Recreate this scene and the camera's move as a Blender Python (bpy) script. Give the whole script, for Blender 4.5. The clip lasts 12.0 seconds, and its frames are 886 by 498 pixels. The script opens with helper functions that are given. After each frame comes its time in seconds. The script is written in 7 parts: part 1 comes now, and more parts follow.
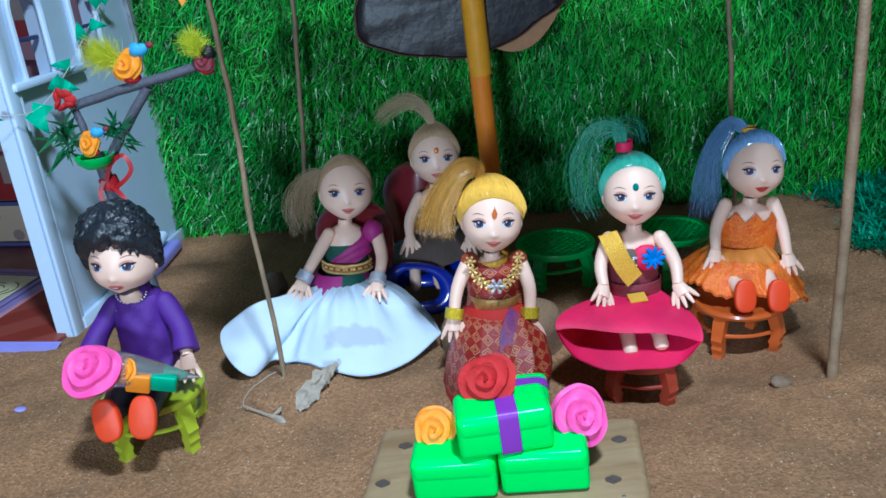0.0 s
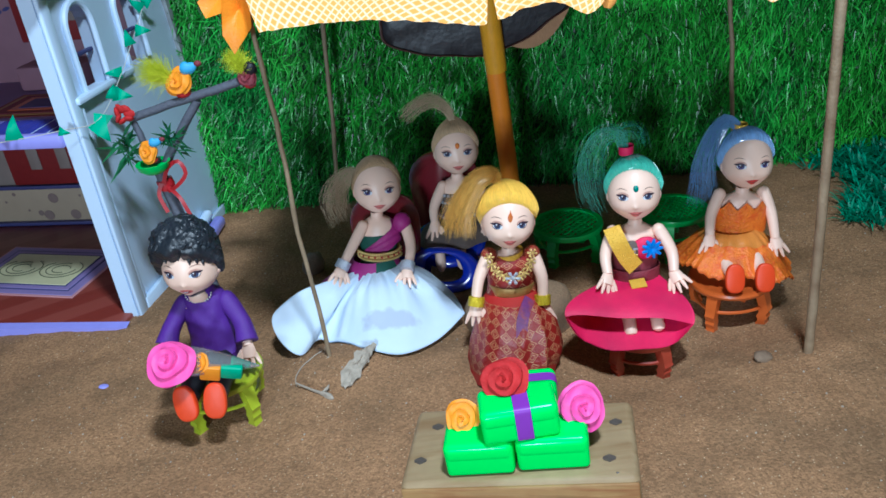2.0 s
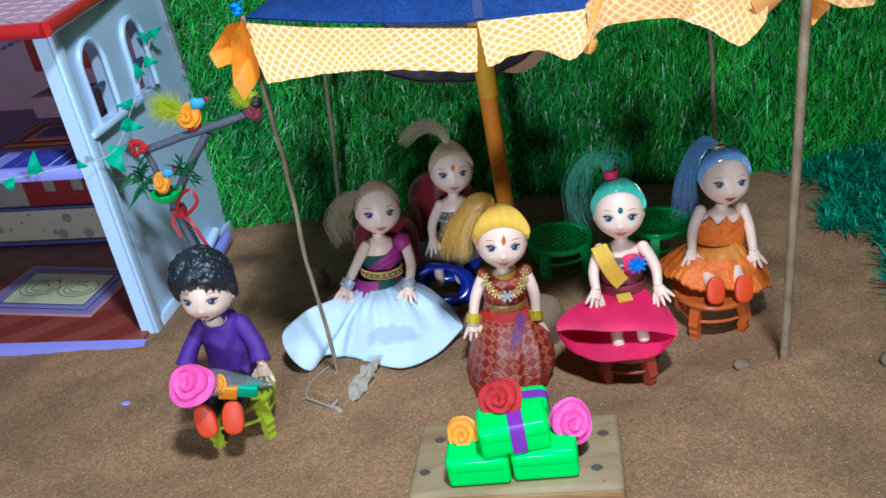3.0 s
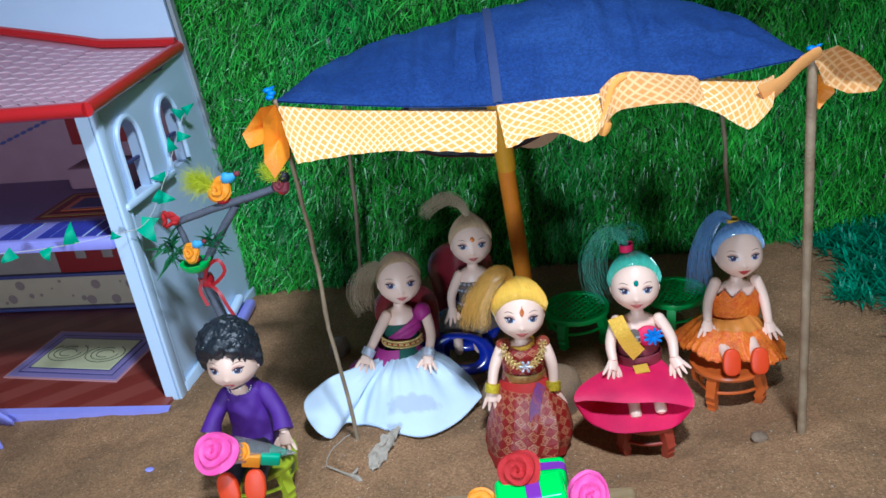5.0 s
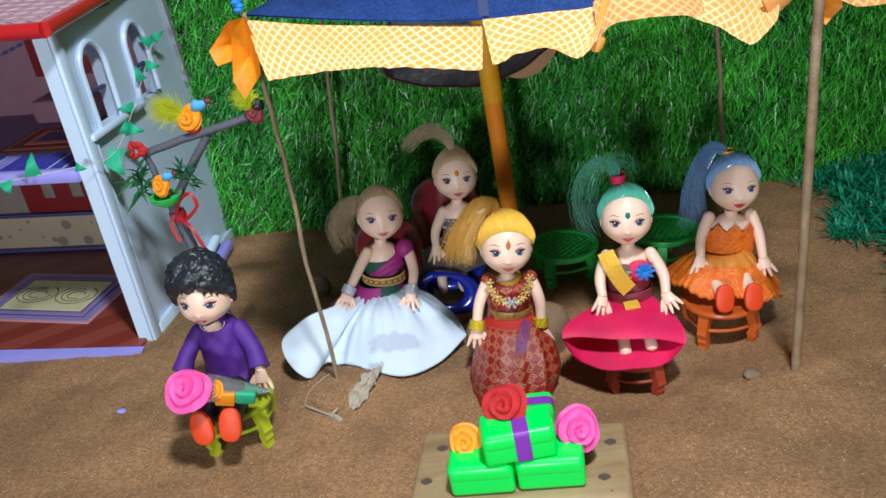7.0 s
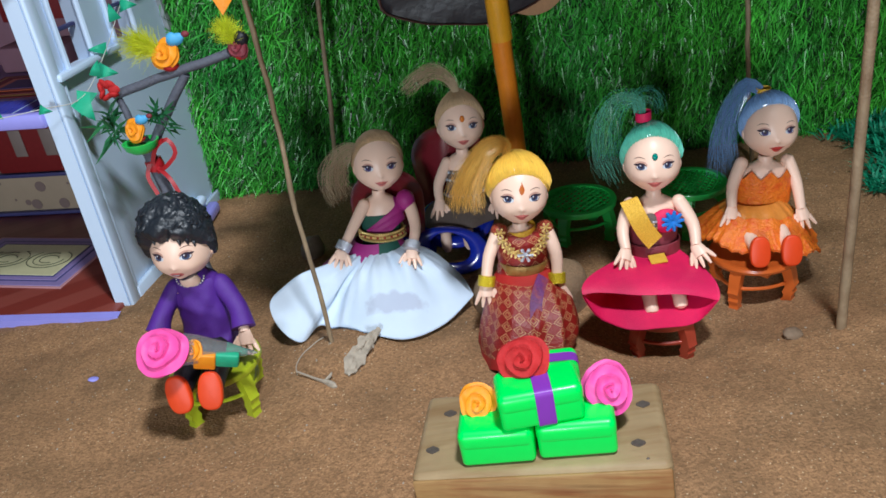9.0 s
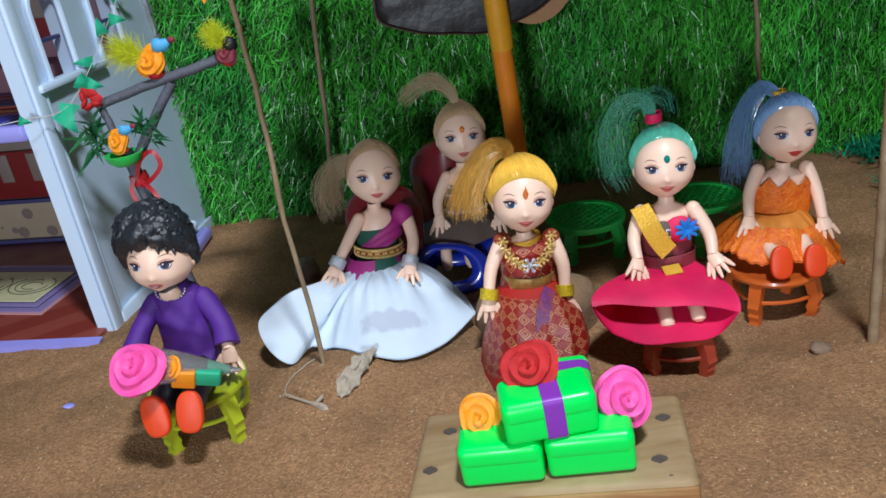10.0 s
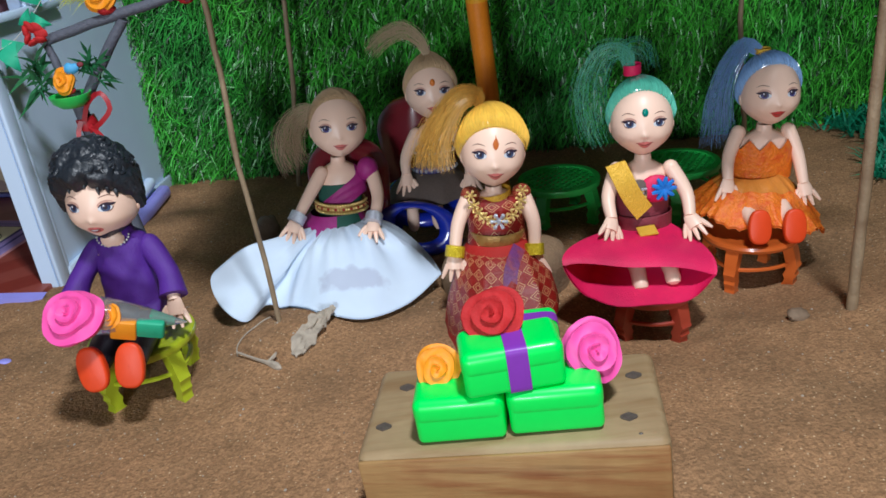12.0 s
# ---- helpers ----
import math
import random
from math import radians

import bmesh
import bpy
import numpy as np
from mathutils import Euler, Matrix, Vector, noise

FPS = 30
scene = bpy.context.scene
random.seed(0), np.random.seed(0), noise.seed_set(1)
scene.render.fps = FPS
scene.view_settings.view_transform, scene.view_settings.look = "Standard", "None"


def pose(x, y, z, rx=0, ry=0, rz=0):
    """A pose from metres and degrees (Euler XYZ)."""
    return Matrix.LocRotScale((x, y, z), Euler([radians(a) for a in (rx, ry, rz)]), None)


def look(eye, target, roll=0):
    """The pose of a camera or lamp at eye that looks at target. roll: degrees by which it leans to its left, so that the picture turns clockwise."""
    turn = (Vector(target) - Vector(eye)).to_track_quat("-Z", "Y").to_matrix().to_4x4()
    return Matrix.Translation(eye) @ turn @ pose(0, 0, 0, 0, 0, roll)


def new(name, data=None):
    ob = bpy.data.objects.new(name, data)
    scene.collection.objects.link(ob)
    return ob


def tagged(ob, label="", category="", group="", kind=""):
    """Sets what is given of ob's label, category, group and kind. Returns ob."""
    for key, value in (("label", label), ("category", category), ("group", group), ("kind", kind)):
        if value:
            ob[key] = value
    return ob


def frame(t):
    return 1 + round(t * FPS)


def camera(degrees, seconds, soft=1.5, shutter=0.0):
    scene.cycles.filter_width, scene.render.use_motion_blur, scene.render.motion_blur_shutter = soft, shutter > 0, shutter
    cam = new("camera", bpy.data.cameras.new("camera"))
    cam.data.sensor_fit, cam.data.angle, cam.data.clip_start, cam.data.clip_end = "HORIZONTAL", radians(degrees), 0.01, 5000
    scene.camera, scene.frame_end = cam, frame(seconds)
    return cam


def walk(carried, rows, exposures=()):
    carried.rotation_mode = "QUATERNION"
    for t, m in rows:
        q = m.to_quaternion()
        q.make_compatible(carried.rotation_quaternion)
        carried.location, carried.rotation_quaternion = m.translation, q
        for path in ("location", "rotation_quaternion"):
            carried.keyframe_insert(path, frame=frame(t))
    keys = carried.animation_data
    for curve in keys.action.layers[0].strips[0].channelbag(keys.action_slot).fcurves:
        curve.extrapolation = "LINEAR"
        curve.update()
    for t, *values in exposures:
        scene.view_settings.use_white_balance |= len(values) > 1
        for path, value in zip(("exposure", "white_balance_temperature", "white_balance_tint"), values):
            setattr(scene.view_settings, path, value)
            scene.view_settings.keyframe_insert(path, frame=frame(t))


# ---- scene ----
cam = camera(58.50, 12.0, 1.6)
PATH = [
    (0, (0.00132, -0.01718, 0.22230), (-0.00471, 0.35523, 0.07644), -5.38),
    (0.5, (0.00338, -0.02442, 0.23495), (-0.00688, 0.34117, 0.07296), -5.87),
    (1, (0.00478, -0.03411, 0.25424), (-0.01287, 0.32747, 0.08410), -6.57),
    (1.5, (0.00578, -0.04322, 0.26862), (-0.01455, 0.31586, 0.09355), -7.06),
    (2, (0.00490, -0.05185, 0.28273), (-0.01488, 0.30483, 0.10275), -7.46),
    (2.5, (0.00807, -0.05999, 0.29685), (-0.01100, 0.29443, 0.11239), -7.90),
    (3, (0.00933, -0.07125, 0.31560), (-0.01058, 0.28269, 0.13031), -8.71),
    (3.5, (0.00892, -0.08214, 0.33077), (-0.01081, 0.28386, 0.17061), -8.67),
    (3.7, (0.00892, -0.08314, 0.33327), (-0.01125, 0.28534, 0.17895), -8.65),
    (5.5, (0.00905, -0.07876, 0.32344), (-0.01606, 0.28700, 0.16347), -8.68),
    (6, (0.00940, -0.07488, 0.31845), (-0.01434, 0.28840, 0.15272), -8.76),
    (6.5, (0.00803, -0.07087, 0.31208), (-0.01447, 0.29007, 0.14115), -8.86),
    (7, (0.00782, -0.06586, 0.30417), (-0.01263, 0.29211, 0.12685), -8.42),
    (7.5, (0.00483, -0.05941, 0.29317), (-0.01414, 0.29550, 0.10964), -8.06),
    (7.7, (0.00436, -0.05661, 0.28993), (-0.01516, 0.29620, 0.10247), -8.04),
    (9.3, (-0.00348, -0.02662, 0.25501), (-0.02294, 0.33040, 0.07569), -8.76),
    (9.5, (-0.00388, -0.02450, 0.24960), (-0.02280, 0.33654, 0.07845), -8.83),
    (10, (-0.00304, -0.01399, 0.23107), (-0.02208, 0.35191, 0.07059), -8.91),
    (10.5, (-0.00199, -0.01023, 0.22260), (-0.02305, 0.35643, 0.06412), -8.88),
    (11, (0.00000, -0.00483, 0.21363), (-0.02181, 0.36134, 0.05412), -8.04),
    (11.5, (-0.00158, -0.00284, 0.20715), (-0.01759, 0.36183, 0.04357), -7.14),
    (12, (-0.00075, -0.00064, 0.20630), (-0.00800, 0.36236, 0.03844), -6.70),
]
LIGHTING = [(0.0, 0.0, 5100, 2), (2.5, 0.02, 5350, 2), (3.5, 0.04, 5200, 4), (5.5, 0.04, 5500, 6), (6.0, 0.05, 5750, 7), (7.0, 0.04, 6350, 8), (9.5, -0.05, 6200, 9), (12.0, -0.14, 6200, 10)]
walk(cam, [(t, look(eye, target, roll)) for t, eye, target, roll in PATH], LIGHTING)

# ---- light ----
world = bpy.data.worlds.new("world")
scene.world = world
world.use_nodes = True
world.node_tree.nodes["Background"].inputs["Color"].default_value = (0.86, 0.91, 1.0, 1)
world.node_tree.nodes["Background"].inputs["Strength"].default_value = 0.235


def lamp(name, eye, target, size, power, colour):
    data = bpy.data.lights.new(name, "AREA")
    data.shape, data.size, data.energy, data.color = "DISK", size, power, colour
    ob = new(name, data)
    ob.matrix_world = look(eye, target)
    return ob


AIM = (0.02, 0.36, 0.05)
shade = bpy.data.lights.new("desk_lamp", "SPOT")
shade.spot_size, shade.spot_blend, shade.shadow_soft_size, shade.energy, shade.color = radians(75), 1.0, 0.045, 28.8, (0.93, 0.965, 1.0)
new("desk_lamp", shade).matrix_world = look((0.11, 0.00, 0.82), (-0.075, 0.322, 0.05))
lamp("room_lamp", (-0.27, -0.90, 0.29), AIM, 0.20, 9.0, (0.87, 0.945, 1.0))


# ---- materials ----
def mat(name, colour, rough=0.6, vary=0.12, scale=300.0, bump=0.0, bump_scale=900.0, metal=0.0, sheen=0.0, coat=0.0, second=None,
        second_scale=60.0, spec=0.5, island=0.0, through_light=0.0):
    """A surface of one colour with fine and coarse variation, grain and gloss."""
    m = bpy.data.materials.new(name)
    m.use_nodes = True
    nt = m.node_tree
    b = nt.nodes["Principled BSDF"]
    co = nt.nodes.new("ShaderNodeTexCoord")
    n1 = nt.nodes.new("ShaderNodeTexNoise")
    n1.inputs["Scale"].default_value, n1.inputs["Detail"].default_value = scale, 4
    nt.links.new(co.outputs["Object"], n1.inputs["Vector"])
    dark = [c * (1 - vary) for c in colour] + [1]
    lite = [min(1, c * (1 + vary)) for c in colour] + [1]
    mix = nt.nodes.new("ShaderNodeMix")
    mix.data_type = "RGBA"
    mix.inputs[6].default_value, mix.inputs[7].default_value = dark, lite
    nt.links.new(n1.outputs["Fac"], mix.inputs[0])
    out = mix.outputs[2]
    if second:
        n2 = nt.nodes.new("ShaderNodeTexNoise")
        n2.inputs["Scale"].default_value, n2.inputs["Detail"].default_value = second_scale, 3
        nt.links.new(co.outputs["Object"], n2.inputs["Vector"])
        ramp = nt.nodes.new("ShaderNodeValToRGB")
        ramp.color_ramp.elements[0].position, ramp.color_ramp.elements[1].position = 0.45, 0.68
        nt.links.new(n2.outputs["Fac"], ramp.inputs["Fac"])
        m2 = nt.nodes.new("ShaderNodeMix")
        m2.data_type = "RGBA"
        m2.inputs[7].default_value = (*second, 1)
        nt.links.new(ramp.outputs["Color"], m2.inputs[0])
        nt.links.new(out, m2.inputs[6])
        out = m2.outputs[2]
    if island:
        geo = nt.nodes.new("ShaderNodeNewGeometry")
        hsv = nt.nodes.new("ShaderNodeHueSaturation")
        mr = nt.nodes.new("ShaderNodeMapRange")
        mr.inputs["To Min"].default_value, mr.inputs["To Max"].default_value = 1 - island, 1 + island
        nt.links.new(geo.outputs["Random Per Island"], mr.inputs["Value"])
        nt.links.new(mr.outputs["Result"], hsv.inputs["Value"])
        nt.links.new(out, hsv.inputs["Color"])
        out = hsv.outputs["Color"]
    nt.links.new(out, b.inputs["Base Color"])
    b.inputs["Roughness"].default_value, b.inputs["Metallic"].default_value = rough, metal
    b.inputs["Specular IOR Level"].default_value = spec
    b.inputs["Sheen Weight"].default_value, b.inputs["Coat Weight"].default_value = sheen, coat
    b.inputs["Coat Roughness"].default_value = 0.12
    if bump:
        n3 = nt.nodes.new("ShaderNodeTexNoise")
        n3.inputs["Scale"].default_value, n3.inputs["Detail"].default_value = bump_scale, 5
        nt.links.new(co.outputs["Object"], n3.inputs["Vector"])
        bp = nt.nodes.new("ShaderNodeBump")
        bp.inputs["Strength"].default_value, bp.inputs["Distance"].default_value = bump, 0.001
        nt.links.new(n3.outputs["Fac"], bp.inputs["Height"])
        nt.links.new(bp.outputs["Normal"], b.inputs["Normal"])
    if through_light:
        b.inputs["Transmission Weight"].default_value = through_light
    return m


def put_pattern(m, kind, colour, scale, low, high, turn=0.0, rough=None):
    """Lays a pattern (checks, spots, stripes, cells) of a second colour over a material."""
    nt = m.node_tree
    b = nt.nodes["Principled BSDF"]
    link = b.inputs["Base Color"].links[0].from_socket
    co = nt.nodes.new("ShaderNodeTexCoord")
    mp = nt.nodes.new("ShaderNodeMapping")
    mp.inputs["Rotation"].default_value = (0, 0, radians(turn))
    src = "UV" if kind.endswith("_uv") else "Object"
    nt.links.new(co.outputs[src], mp.inputs["Vector"])
    if kind.startswith("wave"):
        tx = nt.nodes.new("ShaderNodeTexWave")
        tx.inputs["Scale"].default_value, tx.inputs["Distortion"].default_value = scale, 0.6 if kind == "wave" else 0.0
        sock = tx.outputs["Fac"]
    else:
        tx = nt.nodes.new("ShaderNodeTexVoronoi")
        tx.inputs["Scale"].default_value = scale
        if kind.startswith("grid"):
            tx.inputs["Randomness"].default_value, tx.distance = 0.0, "MANHATTAN" if "dia" in kind else "CHEBYCHEV"
        sock = tx.outputs["Distance"]
    nt.links.new(mp.outputs["Vector"], tx.inputs["Vector"])
    ramp = nt.nodes.new("ShaderNodeValToRGB")
    ramp.color_ramp.elements[0].position, ramp.color_ramp.elements[1].position = low, high
    if "ring" in kind:
        el = ramp.color_ramp.elements
        el[0].color, el[1].color = (1, 1, 1, 1), (0, 0, 0, 1)
        el[1].position = low + 0.012
        el.new(high).color = (0, 0, 0, 1)
        el.new(high + 0.012).color = (1, 1, 1, 1)
    nt.links.new(sock, ramp.inputs["Fac"])
    mx = nt.nodes.new("ShaderNodeMix")
    mx.data_type = "RGBA"
    mx.inputs[6].default_value = (*colour, 1)
    nt.links.new(ramp.outputs["Color"], mx.inputs[0])
    nt.links.new(link, mx.inputs[7])
    nt.links.new(mx.outputs[2], b.inputs["Base Color"])
    return m


SAND = mat("sand", (0.350, 0.194, 0.096), 0.95, 0.55, 1000, 1.2, 700, second=(0.255, 0.146, 0.074), second_scale=18, spec=0.25)
put_pattern(SAND, "cells", (0.64, 0.48, 0.30), 330, 0.08, 0.15)
GRASS = mat("plastic_grass", (0.052, 0.335, 0.030), 0.30, 0.35, 40, island=0.95, second=(0.034, 0.27, 0.040), second_scale=9, spec=0.36)
BACKING = mat("grass_backing", (0.008, 0.05, 0.012), 0.8, 0.3, 200)
BUSH = mat("teal_grass", (0.016, 0.28, 0.150), 0.42, 0.3, 80, island=0.4)
def put_grain(m, scale, low, high):
    """Single grains, each with its own lightness."""
    nt = m.node_tree
    b = nt.nodes["Principled BSDF"]
    link = b.inputs["Base Color"].links[0].from_socket
    co = nt.nodes.new("ShaderNodeTexCoord")
    tx = nt.nodes.new("ShaderNodeTexVoronoi")
    tx.inputs["Scale"].default_value = scale
    nt.links.new(co.outputs["Object"], tx.inputs["Vector"])
    sp = nt.nodes.new("ShaderNodeSeparateColor")
    nt.links.new(tx.outputs["Color"], sp.inputs["Color"])
    mr = nt.nodes.new("ShaderNodeMapRange")
    mr.inputs["To Min"].default_value, mr.inputs["To Max"].default_value = low, high
    nt.links.new(sp.outputs["Red"], mr.inputs["Value"])
    hsv = nt.nodes.new("ShaderNodeHueSaturation")
    nt.links.new(mr.outputs["Result"], hsv.inputs["Value"])
    nt.links.new(link, hsv.inputs["Color"])
    nt.links.new(hsv.outputs["Color"], b.inputs["Base Color"])


put_grain(SAND, 750, 0.78, 1.26)
SKIN = mat("doll_skin", (0.92, 0.640, 0.500), 0.40, 0.03, 60, spec=0.45)
SKIN.node_tree.nodes["Principled BSDF"].inputs["Subsurface Weight"].default_value = 0.0
EYEWHITE = mat("eye_white", (0.72, 0.74, 0.80), 0.3, 0.02)
IRIS = mat("eye_blue", (0.06, 0.10, 0.19), 0.3, 0.35, 2500)
IRIS_RIM = mat("eye_rim", (0.035, 0.04, 0.12), 0.3, 0.2, 2000)
IRIS_VIOLET = mat("eye_violet", (0.08, 0.07, 0.25), 0.3, 0.35, 2500)
DARK = mat("paint_dark", (0.035, 0.022, 0.04), 0.4, 0.1)
BROW = mat("paint_brown", (0.20, 0.09, 0.06), 0.5, 0.1)
LID = mat("paint_lid", (0.62, 0.34, 0.27), 0.4, 0.1)
LIP = mat("paint_lip", (0.68, 0.19, 0.17), 0.35, 0.1)
LIP_RED = mat("paint_lip_red", (0.56, 0.045, 0.045), 0.35, 0.1)
DARK_LIP = mat("paint_mouth", (0.26, 0.05, 0.045), 0.4, 0.1)
HAIR_YELLOW = mat("hair_yellow", (0.98, 0.57, 0.085), 0.30, 0.18, 500, island=0.10, spec=0.7, coat=0.25)
HAIR_GOLD = mat("hair_gold", (0.90, 0.49, 0.10), 0.34, 0.22, 500, island=0.25, spec=0.6, through_light=0.35)
HAIR_BLOND = mat("hair_blond", (0.50, 0.345, 0.20), 0.40, 0.18, 500, island=0.10)
HAIR_PALE = mat("hair_pale", (0.60, 0.47, 0.31), 0.40, 0.18, 500, island=0.15)
HAIR_GREEN = mat("hair_green", (0.11, 0.52, 0.38), 0.22, 0.16, 500, island=0.12, spec=0.9, coat=0.8)
HAIR_BLUE = mat("hair_blue", (0.22, 0.39, 0.68), 0.22, 0.16, 500, island=0.12, spec=0.9, coat=0.8)
HAIR_BLACK = mat("painted_hair", (0.018, 0.023, 0.031), 0.36, 0.4, 300, 0.8, 350)
def put_blotch(m, centre, size, colour, strength):
    """One soft-edged blotch of a second colour on a cloth."""
    nt = m.node_tree
    b = nt.nodes["Principled BSDF"]
    link = b.inputs["Base Color"].links[0].from_socket
    co = nt.nodes.new("ShaderNodeTexCoord")
    nz = nt.nodes.new("ShaderNodeTexNoise")
    nz.inputs["Scale"].default_value = 160
    nt.links.new(co.outputs["Object"], nz.inputs["Vector"])
    mp = nt.nodes.new("ShaderNodeMapping")
    mp.inputs["Location"].default_value = [-c / s for c, s in zip(centre, size)]
    mp.inputs["Scale"].default_value = [1 / s for s in size]
    nt.links.new(co.outputs["Object"], mp.inputs["Vector"])
    ln = nt.nodes.new("ShaderNodeVectorMath")
    ln.operation = "LENGTH"
    nt.links.new(mp.outputs["Vector"], ln.inputs[0])
    ad = nt.nodes.new("ShaderNodeMath")
    ad.operation = "ADD"
    nt.links.new(ln.outputs["Value"], ad.inputs[0])
    nt.links.new(nz.outputs["Fac"], ad.inputs[1])
    mr = nt.nodes.new("ShaderNodeMapRange")
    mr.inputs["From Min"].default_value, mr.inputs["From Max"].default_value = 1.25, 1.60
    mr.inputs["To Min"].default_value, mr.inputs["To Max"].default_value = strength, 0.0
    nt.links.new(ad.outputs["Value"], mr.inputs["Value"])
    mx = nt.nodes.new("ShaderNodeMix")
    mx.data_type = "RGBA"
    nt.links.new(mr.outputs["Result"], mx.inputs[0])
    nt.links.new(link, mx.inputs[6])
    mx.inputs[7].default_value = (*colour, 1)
    nt.links.new(mx.outputs[2], b.inputs["Base Color"])


WHITE_CLOTH = mat("white_cloth", (0.64, 0.75, 0.88), 0.9, 0.04, 120, 0.25, 1800, second=(0.58, 0.68, 0.82), second_scale=25)
# bluish grey blotch across the front of the skirt
put_blotch(WHITE_CLOTH, (0.007, -0.0405, 0.012), (0.019, 0.0052, 0.03), (0.40, 0.43, 0.55), 0.62)
MAGENTA = mat("magenta_cloth", (0.36, 0.02, 0.20), 0.55, 0.15, 300, 0.3, 1500)
DARK_GREEN = mat("green_cloth", (0.012, 0.085, 0.06), 0.7, 0.15, 300, 0.3, 1500)
RED_BROCADE = mat("red_brocade", (0.28, 0.013, 0.010), 0.42, 0.2, 300, 0.4, 900)
put_pattern(RED_BROCADE, "griddia_ring_uv", (0.68, 0.41, 0.19), 10, 0.395, 0.445)
put_pattern(RED_BROCADE, "griddia_ring_uv", (0.64, 0.38, 0.16), 10, 0.19, 0.24)
FLORAL = mat("violet_floral", (0.16, 0.03, 0.16), 0.5, 0.5, 500, 0.4, 900, second=(0.34, 0.05, 0.04), second_scale=180)
RED_CLOTH = mat("red_cloth", (0.42, 0.016, 0.012), 0.6, 0.15, 300, 0.3, 1500)
GOLD = mat("gold_foil", (0.84, 0.62, 0.24), 0.28, 0.25, 1500, 0.6, 1500, metal=0.75)
GOLD_CLOTH = mat("gold_ribbon", (0.88, 0.47, 0.045), 0.36, 0.30, 1100, 0.8, 1300, metal=0.25)
GOLD_BELT = mat("gold_belt", (0.42, 0.24, 0.07), 0.42, 0.2, 700, 0.3, 900, metal=0.4)
SILVER = mat("silver_glitter", (0.62, 0.66, 0.78), 0.3, 0.35, 1800, 0.8, 1500, metal=0.6)
GOLD_GLITTER = mat("gold_glitter", (0.85, 0.55, 0.02), 0.35, 0.45, 1700, 0.9, 1500, metal=0.45)
HOT_PINK = mat("pink_cloth", (0.80, 0.010, 0.105), 0.55, 0.10, 300, 0.35, 1300, second=(0.64, 0.006, 0.09), second_scale=30)
MAROON_CLOTH = mat("maroon_cloth", (0.22, 0.03, 0.045), 0.6, 0.25, 700, 0.4, 1400)
BLUE_KNOT = mat("blue_yarn", (0.01, 0.20, 0.68), 0.55, 0.2, 900, 0.4, 1400)
ORANGE_CLOTH = mat("orange_cloth", (0.88, 0.17, 0.012), 0.6, 0.12, 300, 0.3, 1200)
ORANGE_LACE = mat("orange_lace", (0.90, 0.19, 0.012), 0.5, 0.30, 700, 1.0, 520, second=(0.74, 0.11, 0.008), second_scale=260)
AMBER_CLOTH = mat("amber_satin", (0.70, 0.245, 0.040), 0.32, 0.25, 160, 0.5, 260)
PURPLE = mat("purple_cloth", (0.085, 0.018, 0.26), 0.6, 0.12, 300, 0.35, 1600)
BLACK_CLOTH = mat("black_cloth", (0.010, 0.009, 0.014), 0.5, 0.2, 300, 0.3, 1200)
GREY_CLOTH = mat("grey_lace", (0.14, 0.105, 0.09), 0.75, 0.3, 900, 0.5, 1500)
ORANGE_SHOE = mat("orange_rubber", (0.76, 0.060, 0.008), 0.5, 0.05)
GEM_FLAME = mat("bindi_flame", (0.52, 0.13, 0.02), 0.3, 0.3, 900)
GEM_ORANGE = mat("bindi_orange", (0.70, 0.20, 0.03), 0.2, 0.2)
GEM_GREEN = mat("bindi_green", (0.0, 0.22, 0.18), 0.15, 0.2)
LIME_PLASTIC = mat("lime_plastic", (0.42, 0.50, 0.02), 0.33, 0.06, coat=0.2)
RED_PLASTIC = mat("rust_plastic", (0.38, 0.048, 0.024), 0.35, 0.06, coat=0.2)
ORANGE_PLASTIC = mat("orange_plastic", (0.60, 0.12, 0.02), 0.33, 0.06, coat=0.2)
GREEN_PLASTIC = mat("green_plastic", (0.045, 0.66, 0.12), 0.35, 0.08, coat=0.2)
BLUE_PLASTIC = mat("blue_plastic", (0.012, 0.03, 0.40), 0.22, 0.06, coat=0.8)
MAROON_PLASTIC = mat("maroon_plastic", (0.16, 0.010, 0.018), 0.25, 0.08, coat=0.8)
GIFT_GREEN = mat("gift_green", (0.004, 0.88, 0.105), 0.38, 0.04, coat=0.15)
RIBBON = mat("violet_ribbon", (0.24, 0.04, 0.46), 0.4, 0.08)
PAPER_RED = mat("red_paper", (0.50, 0.014, 0.016), 0.75, 0.25, 150, 0.6, 500)
PAPER_PINK = mat("pink_paper", (0.92, 0.095, 0.40), 0.55, 0.06)
PAPER_ORANGE = mat("orange_paper", (0.93, 0.32, 0.010), 0.55, 0.06)
PAPER_GREEN = mat("green_paper", (0.02, 0.42, 0.23), 0.6, 0.12)
PAPER_BLUE = mat("blue_paper", (0.08, 0.40, 0.72), 0.55, 0.08)
FEATHER = mat("yellow_feather", (0.70, 0.76, 0.03), 0.8, 0.2, island=0.2)
